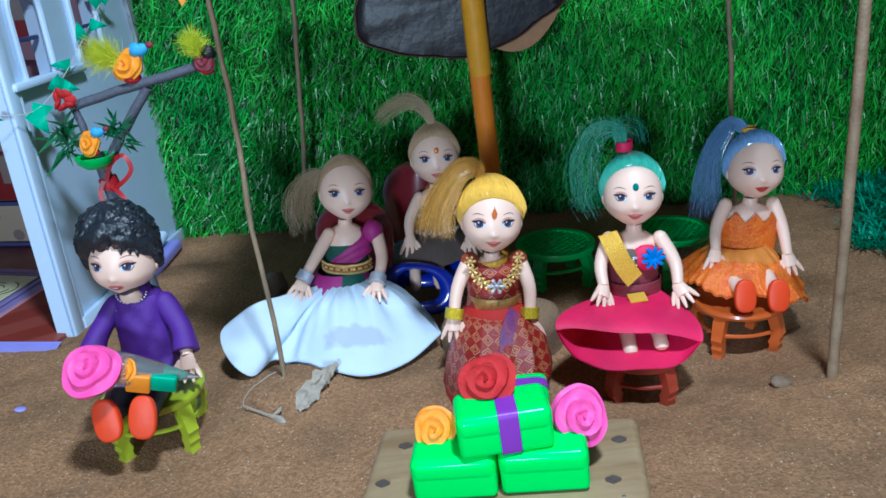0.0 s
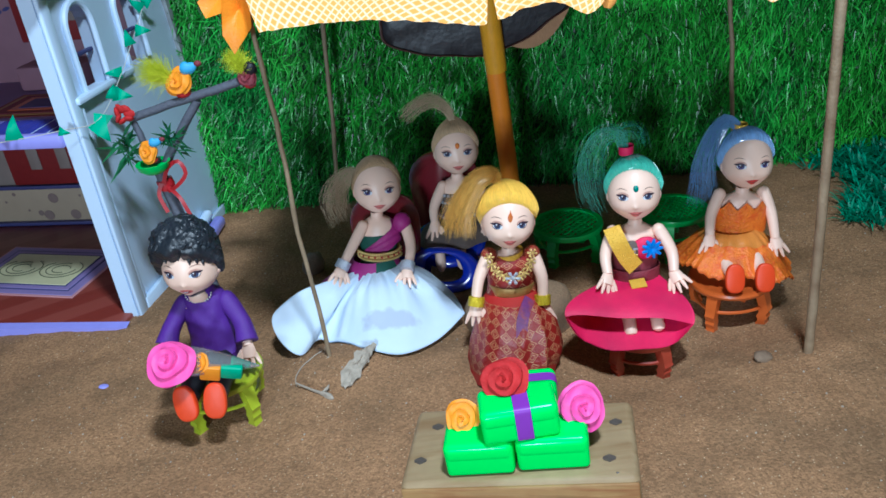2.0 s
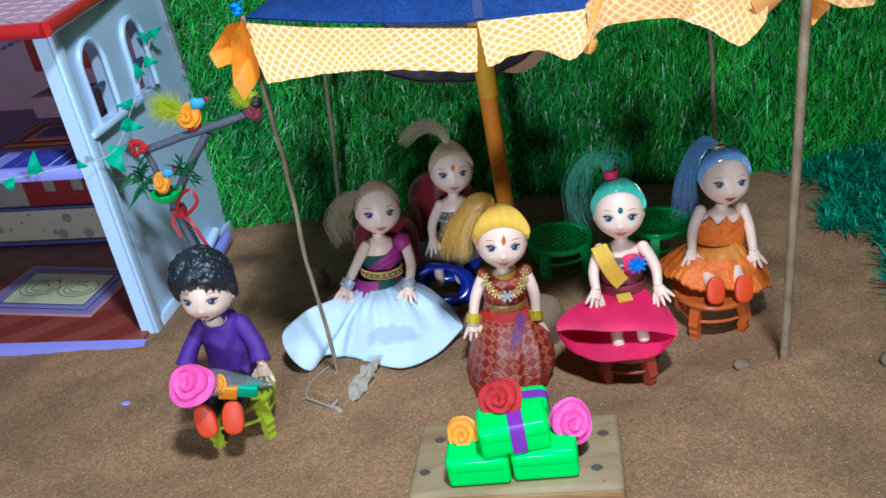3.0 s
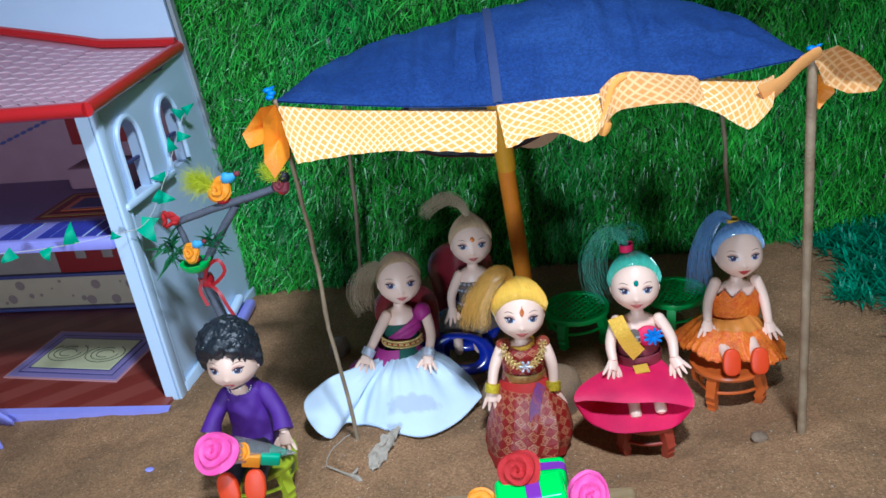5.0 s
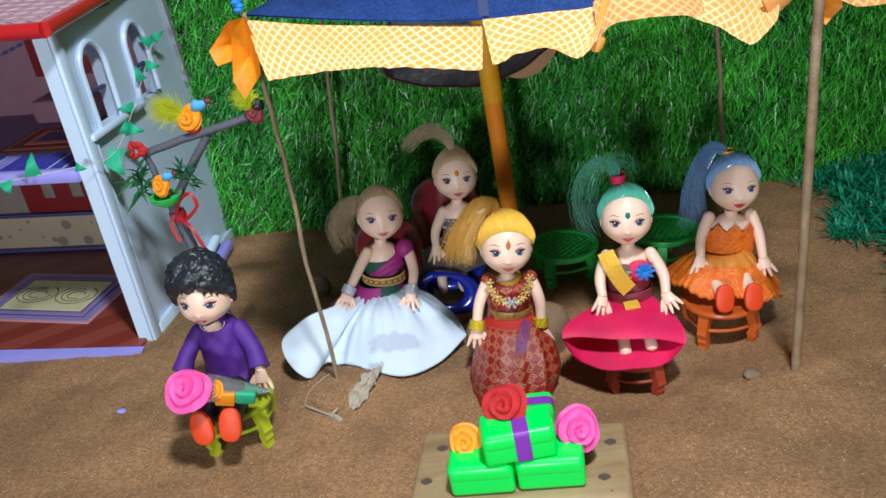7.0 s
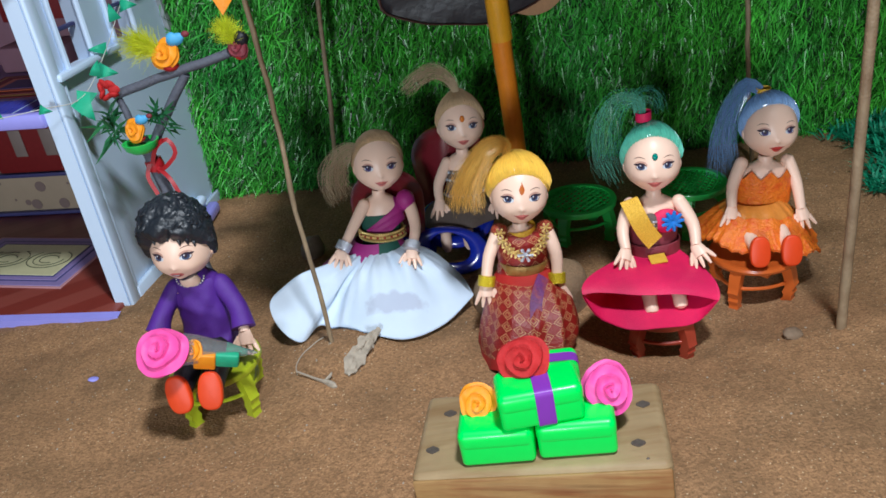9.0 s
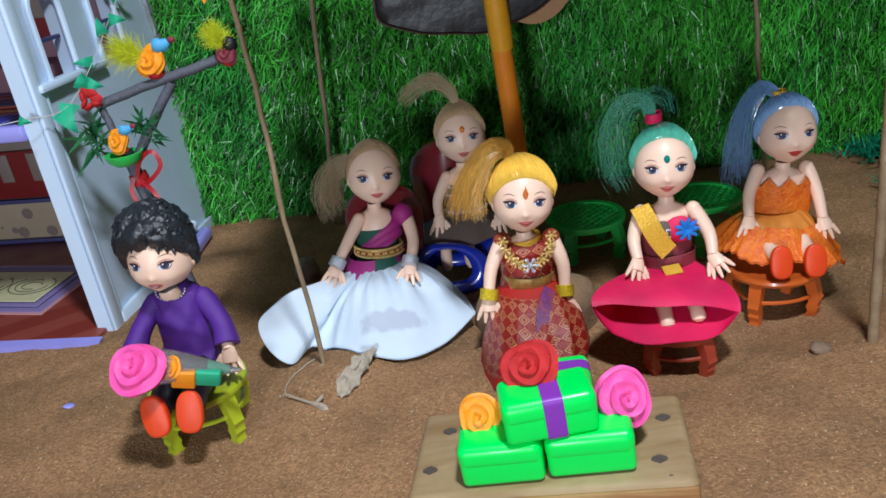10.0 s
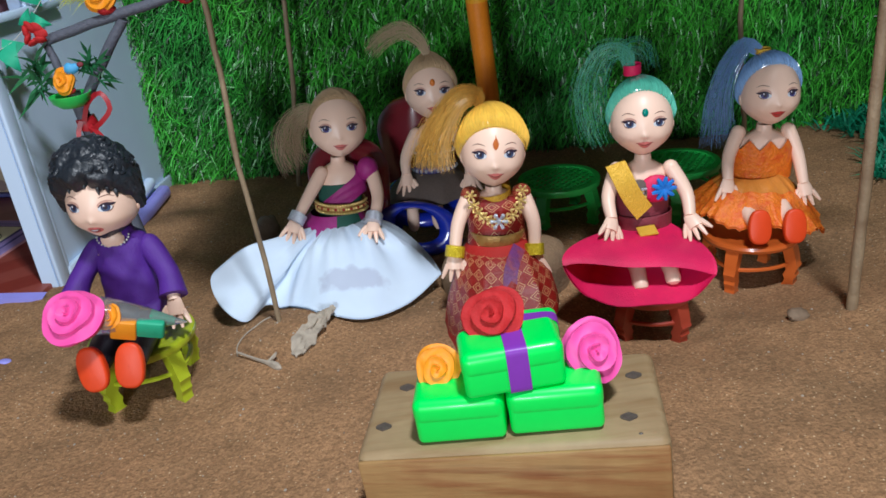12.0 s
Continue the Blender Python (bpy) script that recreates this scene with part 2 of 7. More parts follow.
def wood(name, pale, brown, dark, rough=0.55):
    """Worn timber with grain along x, darker streaks and blotches."""
    m = mat(name, pale, rough, 0.12, 160, spec=0.35)
    nt = m.node_tree
    b = nt.nodes["Principled BSDF"]
    link = b.inputs["Base Color"].links[0].from_socket
    co = nt.nodes.new("ShaderNodeTexCoord")
    heights = []
    for stretch, colour, low, high, detail in (((9, 160, 260), brown, 0.47, 0.72, 6), ((5, 45, 130), dark, 0.56, 0.80, 3), ((30, 30, 30), brown, 0.52, 0.90, 4)):
        mp = nt.nodes.new("ShaderNodeMapping")
        mp.inputs["Rotation"].default_value, mp.inputs["Scale"].default_value = (0, 0, radians(8)), stretch
        nt.links.new(co.outputs["Object"], mp.inputs["Vector"])
        nz = nt.nodes.new("ShaderNodeTexNoise")
        nz.inputs["Scale"].default_value, nz.inputs["Detail"].default_value = 1.0, detail
        nt.links.new(mp.outputs["Vector"], nz.inputs["Vector"])
        ramp = nt.nodes.new("ShaderNodeValToRGB")
        ramp.color_ramp.elements[0].position, ramp.color_ramp.elements[1].position = low, high
        nt.links.new(nz.outputs["Fac"], ramp.inputs["Fac"])
        mx = nt.nodes.new("ShaderNodeMix")
        mx.data_type = "RGBA"
        mx.inputs[7].default_value = (*colour, 1)
        nt.links.new(ramp.outputs["Color"], mx.inputs[0])
        nt.links.new(link, mx.inputs[6])
        link = mx.outputs[2]
        heights.append(nz.outputs["Fac"])
    nt.links.new(link, b.inputs["Base Color"])
    bp = nt.nodes.new("ShaderNodeBump")
    bp.inputs["Strength"].default_value, bp.inputs["Distance"].default_value = 0.5, 0.001
    nt.links.new(heights[0], bp.inputs["Height"])
    nt.links.new(bp.outputs["Normal"], b.inputs["Normal"])
    return m


WOOD = wood("worn_wood", (0.37, 0.26, 0.140), (0.27, 0.165, 0.075), (0.22, 0.11, 0.045))
RED_WOOD = wood("reddish_wood", (0.38, 0.22, 0.085), (0.25, 0.085, 0.03), (0.10, 0.042, 0.018))
BOLT = mat("dark_bolt", (0.13, 0.105, 0.09), 0.45, 0.3, 700, 0.4, 1200, metal=0.3)
BAMBOO = mat("bamboo_stick", (0.34, 0.245, 0.150), 0.55, 0.3, 180, 0.4, 700, second=(0.20, 0.125, 0.07), second_scale=40)
DARK_STICK = mat("dark_stick", (0.32, 0.235, 0.145), 0.6, 0.35, 180, 0.4, 700, second=(0.23, 0.165, 0.10), second_scale=50)
YELLOW_PAINT = mat("amber_paint", (0.80, 0.37, 0.012), 0.45, 0.12, 150, 0.3, 600)
ORANGE_PAINT = mat("orange_paint", (0.84, 0.25, 0.010), 0.5, 0.12, 150, 0.3, 600)
BLACK_TAPE = mat("black_tape", (0.010, 0.010, 0.016), 0.42, 0.4, 60, 0.6, 130)
BROWN_RIM = mat("brown_rim", (0.06, 0.022, 0.016), 0.5, 0.3, 200, 0.4, 500)
CARDBOARD = mat("cardboard", (0.40, 0.22, 0.11), 0.8, 0.2, 200, 0.3, 600)
DENIM = mat("denim_blue", (0.013, 0.040, 0.165), 0.85, 0.28, 600, 0.7, 1100, second=(0.021, 0.058, 0.21), second_scale=26, spec=0.2)
TAPE = mat("clear_tape", (0.022, 0.038, 0.125), 0.75, 0.15, 300, 0.3, 500)
DENIM_GRAIN = (900, 0.78, 1.25)
PRINT_CLOTH = mat("printed_cloth", (0.88, 0.70, 0.44), 0.85, 0.12, 300, 0.35, 1700, second=(0.84, 0.58, 0.31), second_scale=40)
put_pattern(PRINT_CLOTH, "gridsq_uv", (0.84, 0.36, 0.070), 1.55, 0.30, 0.46)
CLOTH_BACK = mat("printed_cloth_back", (0.80, 0.48, 0.21), 0.9, 0.15, 300, 0.35, 1700)
put_pattern(CLOTH_BACK, "gridsq_uv", (0.62, 0.27, 0.07), 1.55, 0.27, 0.44)
ORANGE_SATIN = mat("orange_satin", (0.85, 0.27, 0.008), 0.5, 0.15, 200, 0.3, 900)
HOUSE_WHITE = mat("pale_blue_plastic", (0.63, 0.775, 0.98), 0.36, 0.03, 60, spec=0.4)
HOUSE_EDGE = mat("grey_edge", (0.33, 0.36, 0.38), 0.6, 0.15)
LILAC = mat("lilac_plastic", (0.33, 0.32, 0.84), 0.4, 0.08, 120)
ROOF_RED = mat("red_plastic", (0.56, 0.018, 0.022), 0.3, 0.06, coat=0.2)
SHINGLE = mat("pink_shingle", (0.66, 0.36, 0.45), 0.5, 0.10, 90, second=(0.68, 0.28, 0.34), second_scale=16)
SHINGLE_EDGE = mat("shingle_edge", (0.80, 0.62, 0.68), 0.5, 0.05)
FLOOR_RED = mat("printed_parquet", (0.20, 0.032, 0.022), 0.38, 0.15, 60)
put_pattern(FLOOR_RED, "wavehard", (0.25, 0.055, 0.040), 9, 0.45, 0.55, 55)
WALL_MAUVE = mat("mauve_print", (0.26, 0.13, 0.17), 0.6, 0.15, 60)
WALL_GREY = mat("taupe_print", (0.24, 0.19, 0.17), 0.6, 0.2, 50)
WALL_BEIGE = mat("beige_print", (0.40, 0.31, 0.22), 0.6, 0.1, 60)
SPOT_GREY = mat("spot_print", (0.22, 0.155, 0.14), 0.6, 0.15)
DARK_RED = mat("dark_red_print", (0.20, 0.014, 0.016), 0.5, 0.15)
NAVY = mat("navy_print", (0.05, 0.05, 0.17), 0.5, 0.15)
BLUE_STRIPE = mat("blue_print", (0.045, 0.06, 0.45), 0.5, 0.12)
CREAM = mat("cream_print", (0.62, 0.60, 0.36), 0.5, 0.08)
MAT_PINK = mat("pink_print", (0.52, 0.25, 0.27), 0.5, 0.08)
MAT_LILAC = mat("lilac_print", (0.27, 0.21, 0.45), 0.5, 0.1)
INK = mat("dark_ink", (0.08, 0.09, 0.05), 0.6, 0.1)
BARK = mat("grey_branch", (0.105, 0.112, 0.145), 0.6, 0.25, 250, 0.5, 500)
LEAF = mat("plastic_leaf", (0.02, 0.15, 0.055), 0.42, 0.25, 200, island=0.35)
RED_RIBBON = mat("red_ribbon", (0.40, 0.010, 0.018), 0.4, 0.15)
STRING = mat("white_string", (0.62, 0.62, 0.58), 0.8, 0.1)
DRY_LEAF = mat("dry_leaf", (0.42, 0.355, 0.28), 0.8, 0.3, 300, 0.8, 500)
STONE = mat("pebble", (0.23, 0.155, 0.10), 0.8, 0.3, 300, 0.6, 500)
SANDSTONE = mat("sandstone", (0.30, 0.195, 0.115), 0.9, 0.35, 700, 0.8, 600, second=(0.24, 0.16, 0.10), second_scale=60, spec=0.2)
GREY_STONE = mat("grey_pebble", (0.27, 0.22, 0.175), 0.8, 0.3, 200, 0.6, 500)
ROOM = mat("room_paint", (0.82, 0.82, 0.80), 0.85, 0.05, 4)
GLASSY = mat("clear_wrap", (0.80, 0.84, 0.86), 0.12, 0.05, through_light=0.85)


put_grain(DENIM, *DENIM_GRAIN)


# ---- mesh tools ----
class Shape:
    """Gathers vertices, faces, face materials and uvs for one mesh."""

    def __init__(self):
        self.v, self.f, self.m, self.u = [], [], [], {}

    def grid(self, rows, material, closed=False, caps=False, uv=None):
        """Faces between rows of points; closed: each row is a ring."""
        n, base = len(rows[0]), len(self.v)
        for row in rows:
            self.v += [tuple(p) for p in row]
        for a in range(len(rows) - 1):
            for b in range(n if closed else n - 1):
                c = (b + 1) % n
                self.f.append((base + a * n + b, base + a * n + c, base + (a + 1) * n + c, base + (a + 1) * n + b))
                self.m.append(material)
                if uv:
                    su, sv = uv
                    last = b + 1
                    self.u[len(self.f) - 1] = [(b / n * su, a / len(rows) * sv), (last / n * su, a / len(rows) * sv),
                                               (last / n * su, (a + 1) / len(rows) * sv), (b / n * su, (a + 1) / len(rows) * sv)]
        if caps:
            self.f += [tuple(base + i for i in reversed(range(n))), tuple(base + (len(rows) - 1) * n + i for i in range(n))]
            self.m += [material, material]
        return self

    def tube(self, points, radii, material, n=8, flat=1.0, caps=True):
        """A tube along points; flat squeezes it across one way."""
        pts = [Vector(p) for p in points]
        rad = radii if hasattr(radii, "__len__") else [radii] * len(pts)
        rows, side = [], None
        for i, p in enumerate(pts):
            d = (pts[min(i + 1, len(pts) - 1)] - pts[max(i - 1, 0)]).normalized()
            if side is None:
                side = d.cross(Vector((0, 1, 0) if abs(d.y) < 0.9 else (1, 0, 0))).normalized()
            side = (side - d * side.dot(d)).normalized()
            other = d.cross(side)
            rows.append([p + rad[i] * (math.cos(2 * math.pi * k / n) * side + flat * math.sin(2 * math.pi * k / n) * other) for k in range(n)])
        return self.grid(rows, material, True, caps)

    def ball(self, centre, radii, material, nu=20, nv=12, turn=None, shape=None):
        """An ellipsoid, turned by a matrix; shape(n) scales it by direction."""
        rows = []
        for a in range(nv + 1):
            th = math.pi * (0.001 + 0.998 * a / nv)
            row = []
            for b in range(nu):
                ph = 2 * math.pi * b / nu
                n = Vector((math.sin(th) * math.cos(ph), math.sin(th) * math.sin(ph), math.cos(th)))
                s = shape(n) if shape else 1.0
                p = Vector((n.x * radii[0], n.y * radii[1], n.z * radii[2])) * s
                if turn:
                    p = turn @ p
                row.append(p + Vector(centre))
            rows.append(row)
        return self.grid(rows, material, True)

    def rbox(self, centre, size, material, r=0.001, turn=None, seg=3):
        """A box with rounded edges."""
        hx, hy, hz = (s / 2 for s in size)
        rows = []
        def ring(inset, z):
            out, rr = [], max(r - inset, 1e-5)
            for k, (sx, sy) in enumerate(((1, 1), (-1, 1), (-1, -1), (1, -1))):
                for j in range(seg + 1):
                    a = math.pi / 2 * (k + j / seg)
                    out.append(Vector((sx * (hx - r) + rr * math.cos(a), sy * (hy - r) + rr * math.sin(a), z)))
            return out
        for j in range(seg + 1):
            a = math.pi / 2 * j / seg
            rows.append(ring(r * (1 - math.sin(a)), -hz + r * (1 - math.cos(a))))
        for j in range(seg + 1):
            a = math.pi / 2 * (1 - j / seg)
            rows.append(ring(r * (1 - math.sin(a)), hz - r * (1 - math.cos(a))))
        rows = [[(turn @ p if turn else p) + Vector(centre) for p in row] for row in rows]
        return self.grid(rows, material, True, True)

    def lathe(self, centre, profile, material, n=28, wave=None):
        """A turned form: (radius, height) pairs about a vertical axis."""
        rows = [[Vector(centre) + Vector((r * math.cos(2 * math.pi * k / n), r * math.sin(2 * math.pi * k / n), z)) for k in range(n)]
                for r, z in profile]
        return self.grid(rows, material, True)

    def plate(self, outline, depth, material):
        """A flat outline of 3D points made thick along depth."""
        d, n, base = Vector(depth), len(outline), len(self.v)
        self.v += [tuple(p) for p in outline] + [tuple(Vector(p) + d) for p in outline]
        self.f += [tuple(base + i for i in range(n)), tuple(base + n + i for i in reversed(range(n)))]
        self.f += [(base + i, base + n + i, base + n + (i + 1) % n, base + (i + 1) % n) for i in range(n)]
        self.m += [material] * (n + 2)
        return self


def make(name, shape, parent=None, origin=None, smooth=True, weld=False):
    """Links a Shape as one mesh object."""
    o = Vector(origin) if origin is not None else Vector((0, 0, 0))
    me = bpy.data.meshes.new(name)
    me.from_pydata([tuple(Vector(p) - o) for p in shape.v], [], shape.f)
    slots = list(dict.fromkeys(shape.m))
    for s in slots:
        me.materials.append(s)
    me.polygons.foreach_set("material_index", [slots.index(s) for s in shape.m])
    if shape.u:
        layer = me.uv_layers.new(name="UVMap")
        for i, uvs in shape.u.items():
            for li, c in zip(me.polygons[i].loop_indices, uvs):
                layer.data[li].uv = c
    me.validate()
    bm = bmesh.new()
    bm.from_mesh(me)
    if weld:
        bmesh.ops.remove_doubles(bm, verts=bm.verts, dist=1e-5)
    bmesh.ops.recalc_face_normals(bm, faces=bm.faces)
    bm.to_mesh(me)
    bm.free()
    me.polygons.foreach_set("use_smooth", [smooth] * len(me.polygons))
    if smooth:
        me.set_sharp_from_angle(angle=radians(42))
    ob = new(name, me)
    if parent:
        ob.parent = parent
        ob.location = o - base_of(parent)
    else:
        ob.location = o
    return ob


def base_of(ob):
    at = Vector(ob.location)
    while ob.parent:
        ob = ob.parent
        at += Vector(ob.location)
    return at


def empty(name, at, label, category, group="", kind=""):
    ob = new(name)
    ob.location = at
    ob.empty_display_size = 0.01
    return tagged(ob, label, category, group, kind)


def lerp(a, b, k):
    return Vector(a) + (Vector(b) - Vector(a)) * k


def spline(points, n):
    """n points of a smooth curve through the given ones."""
    p = [Vector(q) for q in points]
    out = []
    for i in range(n):
        s = i / (n - 1) * (len(p) - 1)
        k = min(int(s), len(p) - 2)
        u = s - k
        a, b, c, d = p[max(k - 1, 0)], p[k], p[k + 1], p[min(k + 2, len(p) - 1)]
        out.append(0.5 * (2 * b + (c - a) * u + (2 * a - 5 * b + 4 * c - d) * u * u + (3 * b - a - 3 * c + d) * u ** 3))
    return out


def step(lo, hi, x):
    k = min(1.0, max(0.0, (x - lo) / (hi - lo)))
    return k * k * (3 - 2 * k)


# ---- ground ----
def ground_z(x, y):
    """The sand's height: a mound at the tent's pole, a hollow behind the stools, small humps."""
    def hump(cx, cy, r, h):
        return h * math.exp(-((x - cx) ** 2 + (y - cy) ** 2) / (r * r))
    z = hump(-0.092, 0.359, 0.025, 0.0095) + hump(0.20, 0.43, 0.075, -0.016) + hump(-0.16, 0.30, 0.05, -0.005)
    z += hump(0.052, 0.40, 0.02, 0.006) + hump(-0.01, 0.50, 0.05, 0.004) + hump(0.095, 0.348, 0.045, -0.014) + hump(0.158, 0.380, 0.040, -0.008)
    z += hump(0.205, 0.335, 0.02, 0.003)
    z += 0.0024 * noise.noise((x * 22, y * 22, 0.3)) + 0.0012 * noise.noise((x * 45, y * 45, 2.2)) + 0.0010 * noise.noise((x * 70, y * 70, 1.7)) + 0.0005 * noise.noise((x * 210, y * 210, 4.1))
    return z


def build_ground():
    def axis(lo, hi, n, far):
        inner = [lo + (hi - lo) * i / n for i in range(n + 1)]
        return [-far, lo - 0.3] + inner + [hi + 0.3, far]
    xs, ys = axis(-0.5, 0.5, 250, 1.6), axis(0.02, 0.75, 190, 1.6)
    s = Shape()
    s.grid([[(x, y, ground_z(x, y)) for x in xs] for y in ys], SAND)
    tagged(make("ground", s), "brown coarse sand spread as ground", "ground", kind="structure")


build_ground()


# ---- grass wall behind the set ----
def wall_y(x):
    return 0.632 - 0.055 * (x + 0.23)


def build_wall():
    s = Shape()
    s.plate([(-1.2, wall_y(-1.2) + 0.006, -0.03), (1.2, wall_y(1.2) + 0.006, -0.03), (1.2, wall_y(1.2) + 0.006, 0.75), (-1.2, wall_y(-1.2) + 0.006, 0.75)],
            (0, 0.02, 0), BACKING)
    wall = tagged(make("wall_grass", s, smooth=False), "wall covered with green artificial grass mat", "wall", kind="structure")
    rng = np.random.default_rng(5)
    n = 92000
    x = rng.uniform(-0.243, 0.55, n)
    z = rng.uniform(-0.005, 0.46, n)
    y = 0.632 - 0.055 * (x + 0.23)
    length = rng.uniform(0.010, 0.022, n)
    width = rng.uniform(0.00038, 0.00070, n)
    ang = rng.normal(-0.34, 0.48, n)
    out = rng.uniform(0.20, 0.66, n)
    # each blade starts at the backing, bends out and droops down or sideways
    dx, dz = np.sin(ang), -np.cos(ang) * np.where(rng.random(n) < 0.26, -0.7, 1.0)
    root = np.stack([x, y + 0.005, z], 1)
    mid = root + np.stack([dx * 0.45, -out * 0.75, dz * 0.35], 1) * length[:, None]
    tip = root + np.stack([dx, -out, dz], 1) * length[:, None]
    side = np.stack([np.cos(ang), rng.normal(0, 0.4, n), -dx * np.sign(dz)], 1)
    side /= np.linalg.norm(side, axis=1)[:, None]
    w = width[:, None]
    v = np.stack([root - side * w, root + side * w, mid - side * w * 0.9, mid + side * w * 0.9, tip], 1).reshape(-1, 3)
    k = 5 * np.arange(n)[:, None]
    quads = (k + [0, 1, 3, 2])
    tris = (k + [2, 3, 4])
    me = bpy.data.meshes.new("turf")
    me.from_pydata(v.tolist(), [], quads.tolist() + tris.tolist())
    me.materials.append(GRASS)
    ob = new("turf", me)
    ob.parent = wall
    tagged(ob, "shiny green plastic grass blades", kind="stuff")


build_wall()


def build_bush():
    """The teal grass mat lying on the sand beside the wall."""
    s = Shape()
    rows = []
    for i in range(12):
        y = 0.36 + 0.25 * i / 11
        rows.append([(0.312 + 0.30 * j / 11 + 0.012 * math.sin(i * 1.7), y, ground_z(0.31, y) + 0.002 + 0.010 * min(1, j / 2)) for j in range(12)])
    s.grid(rows, BUSH)
    mat_ob = tagged(make("grass_mat", s), "teal green artificial grass mat lying on sand", "grass mat")
    rng = np.random.default_rng(8)
    v, f = [], []
    for _ in range(1800):
        x, y = 0.294 + 0.26 * rng.random(), 0.345 + 0.250 * rng.random()
        x += 0.012 * math.sin(y * 60)
        z0 = 0.0 + 0.008 * min(1, (x - 0.3) / 0.03)
        for _ in range(6):
            a, up, ln = rng.uniform(0, 2 * math.pi), rng.uniform(0.25, 1.1), rng.uniform(0.012, 0.026)
            d = Vector((math.cos(a) * math.cos(up), math.sin(a) * math.cos(up), math.sin(up)))
            sd = Vector((-math.sin(a), math.cos(a), 0)) * 0.0008
            p = Vector((x, y, z0))
            q = p + d * ln * 0.6
            t = p + d * ln - Vector((0, 0, ln * 0.18))
            b = len(v)
            v += [tuple(p - sd), tuple(p + sd), tuple(q - sd), tuple(q + sd), tuple(t)]
            f += [(b, b + 1, b + 3, b + 2), (b + 2, b + 3, b + 4)]
    me = bpy.data.meshes.new("turf")
    me.from_pydata(v, [], f)
    me.materials.append(BUSH)
    ob = new("turf", me)
    ob.parent = mat_ob
    tagged(ob, "teal plastic grass blades", kind="stuff")


build_bush()


# ---- the room around, out of view ----
def build_room():
    for name, corner, depth in (("wall_south", [(-1.6, -1.6, -0.05), (1.6, -1.6, -0.05), (1.6, -1.6, 2.2), (-1.6, -1.6, 2.2)], (0, -0.1, 0)),
                                ("wall_west", [(-1.6, -1.6, -0.05), (-1.6, 1.6, -0.05), (-1.6, 1.6, 2.2), (-1.6, -1.6, 2.2)], (-0.1, 0, 0)),
                                ("wall_east", [(1.6, -1.6, -0.05), (1.6, 1.6, -0.05), (1.6, 1.6, 2.2), (1.6, -1.6, 2.2)], (0.1, 0, 0)),
                                ("wall_north", [(-1.6, 1.6, -0.05), (1.6, 1.6, -0.05), (1.6, 1.6, 2.2), (-1.6, 1.6, 2.2)], (0, 0.1, 0)),
                                ("ceiling", [(-1.7, -1.7, 2.2), (1.7, -1.7, 2.2), (1.7, 1.7, 2.2), (-1.7, 1.7, 2.2)], (0, 0, 0.1))):
        tagged(make(name, Shape().plate(corner, depth, ROOM), smooth=False), "plain painted room surface", "wall" if "wall" in name else "ceiling",
               kind="structure")


build_room()

# ---- the doll's house ----
HOUSE = Vector((-0.2543, 0.4509, -0.001))
HTURN = Euler((0, 0, radians(-5.71))).to_matrix() @ Matrix(((1, 0, 0), (0, 1, 0), (-0.042, 0, 1)))


def H(x, y, z):
    """From the house's own axes (x along its front, y to its back) to the place."""
    return HOUSE + HTURN @ Vector((x, y, z))


def hbox(s, x0, x1, y0, y1, z0, z1, material, r=0.0008):
    s.rbox(H((x0 + x1) / 2, (y0 + y1) / 2, (z0 + z1) / 2), (x1 - x0, y1 - y0, z1 - z0), material, r, HTURN, 2)
    return s


def roof_point(x, k):
    """A point of the roof's top: x along the front, k from eave (0) to back (1)."""
    back = 0.2560 + 0.055 * max(0.0, -x) + 0.16 * max(0.0, -x - 0.07)
    front = 0.2455
    x = x + 0.004 - 0.012 * k * step(-0.10, 0.0, x)
    return H(x, -0.012 + 0.187 * k, front + (back - front) * k)


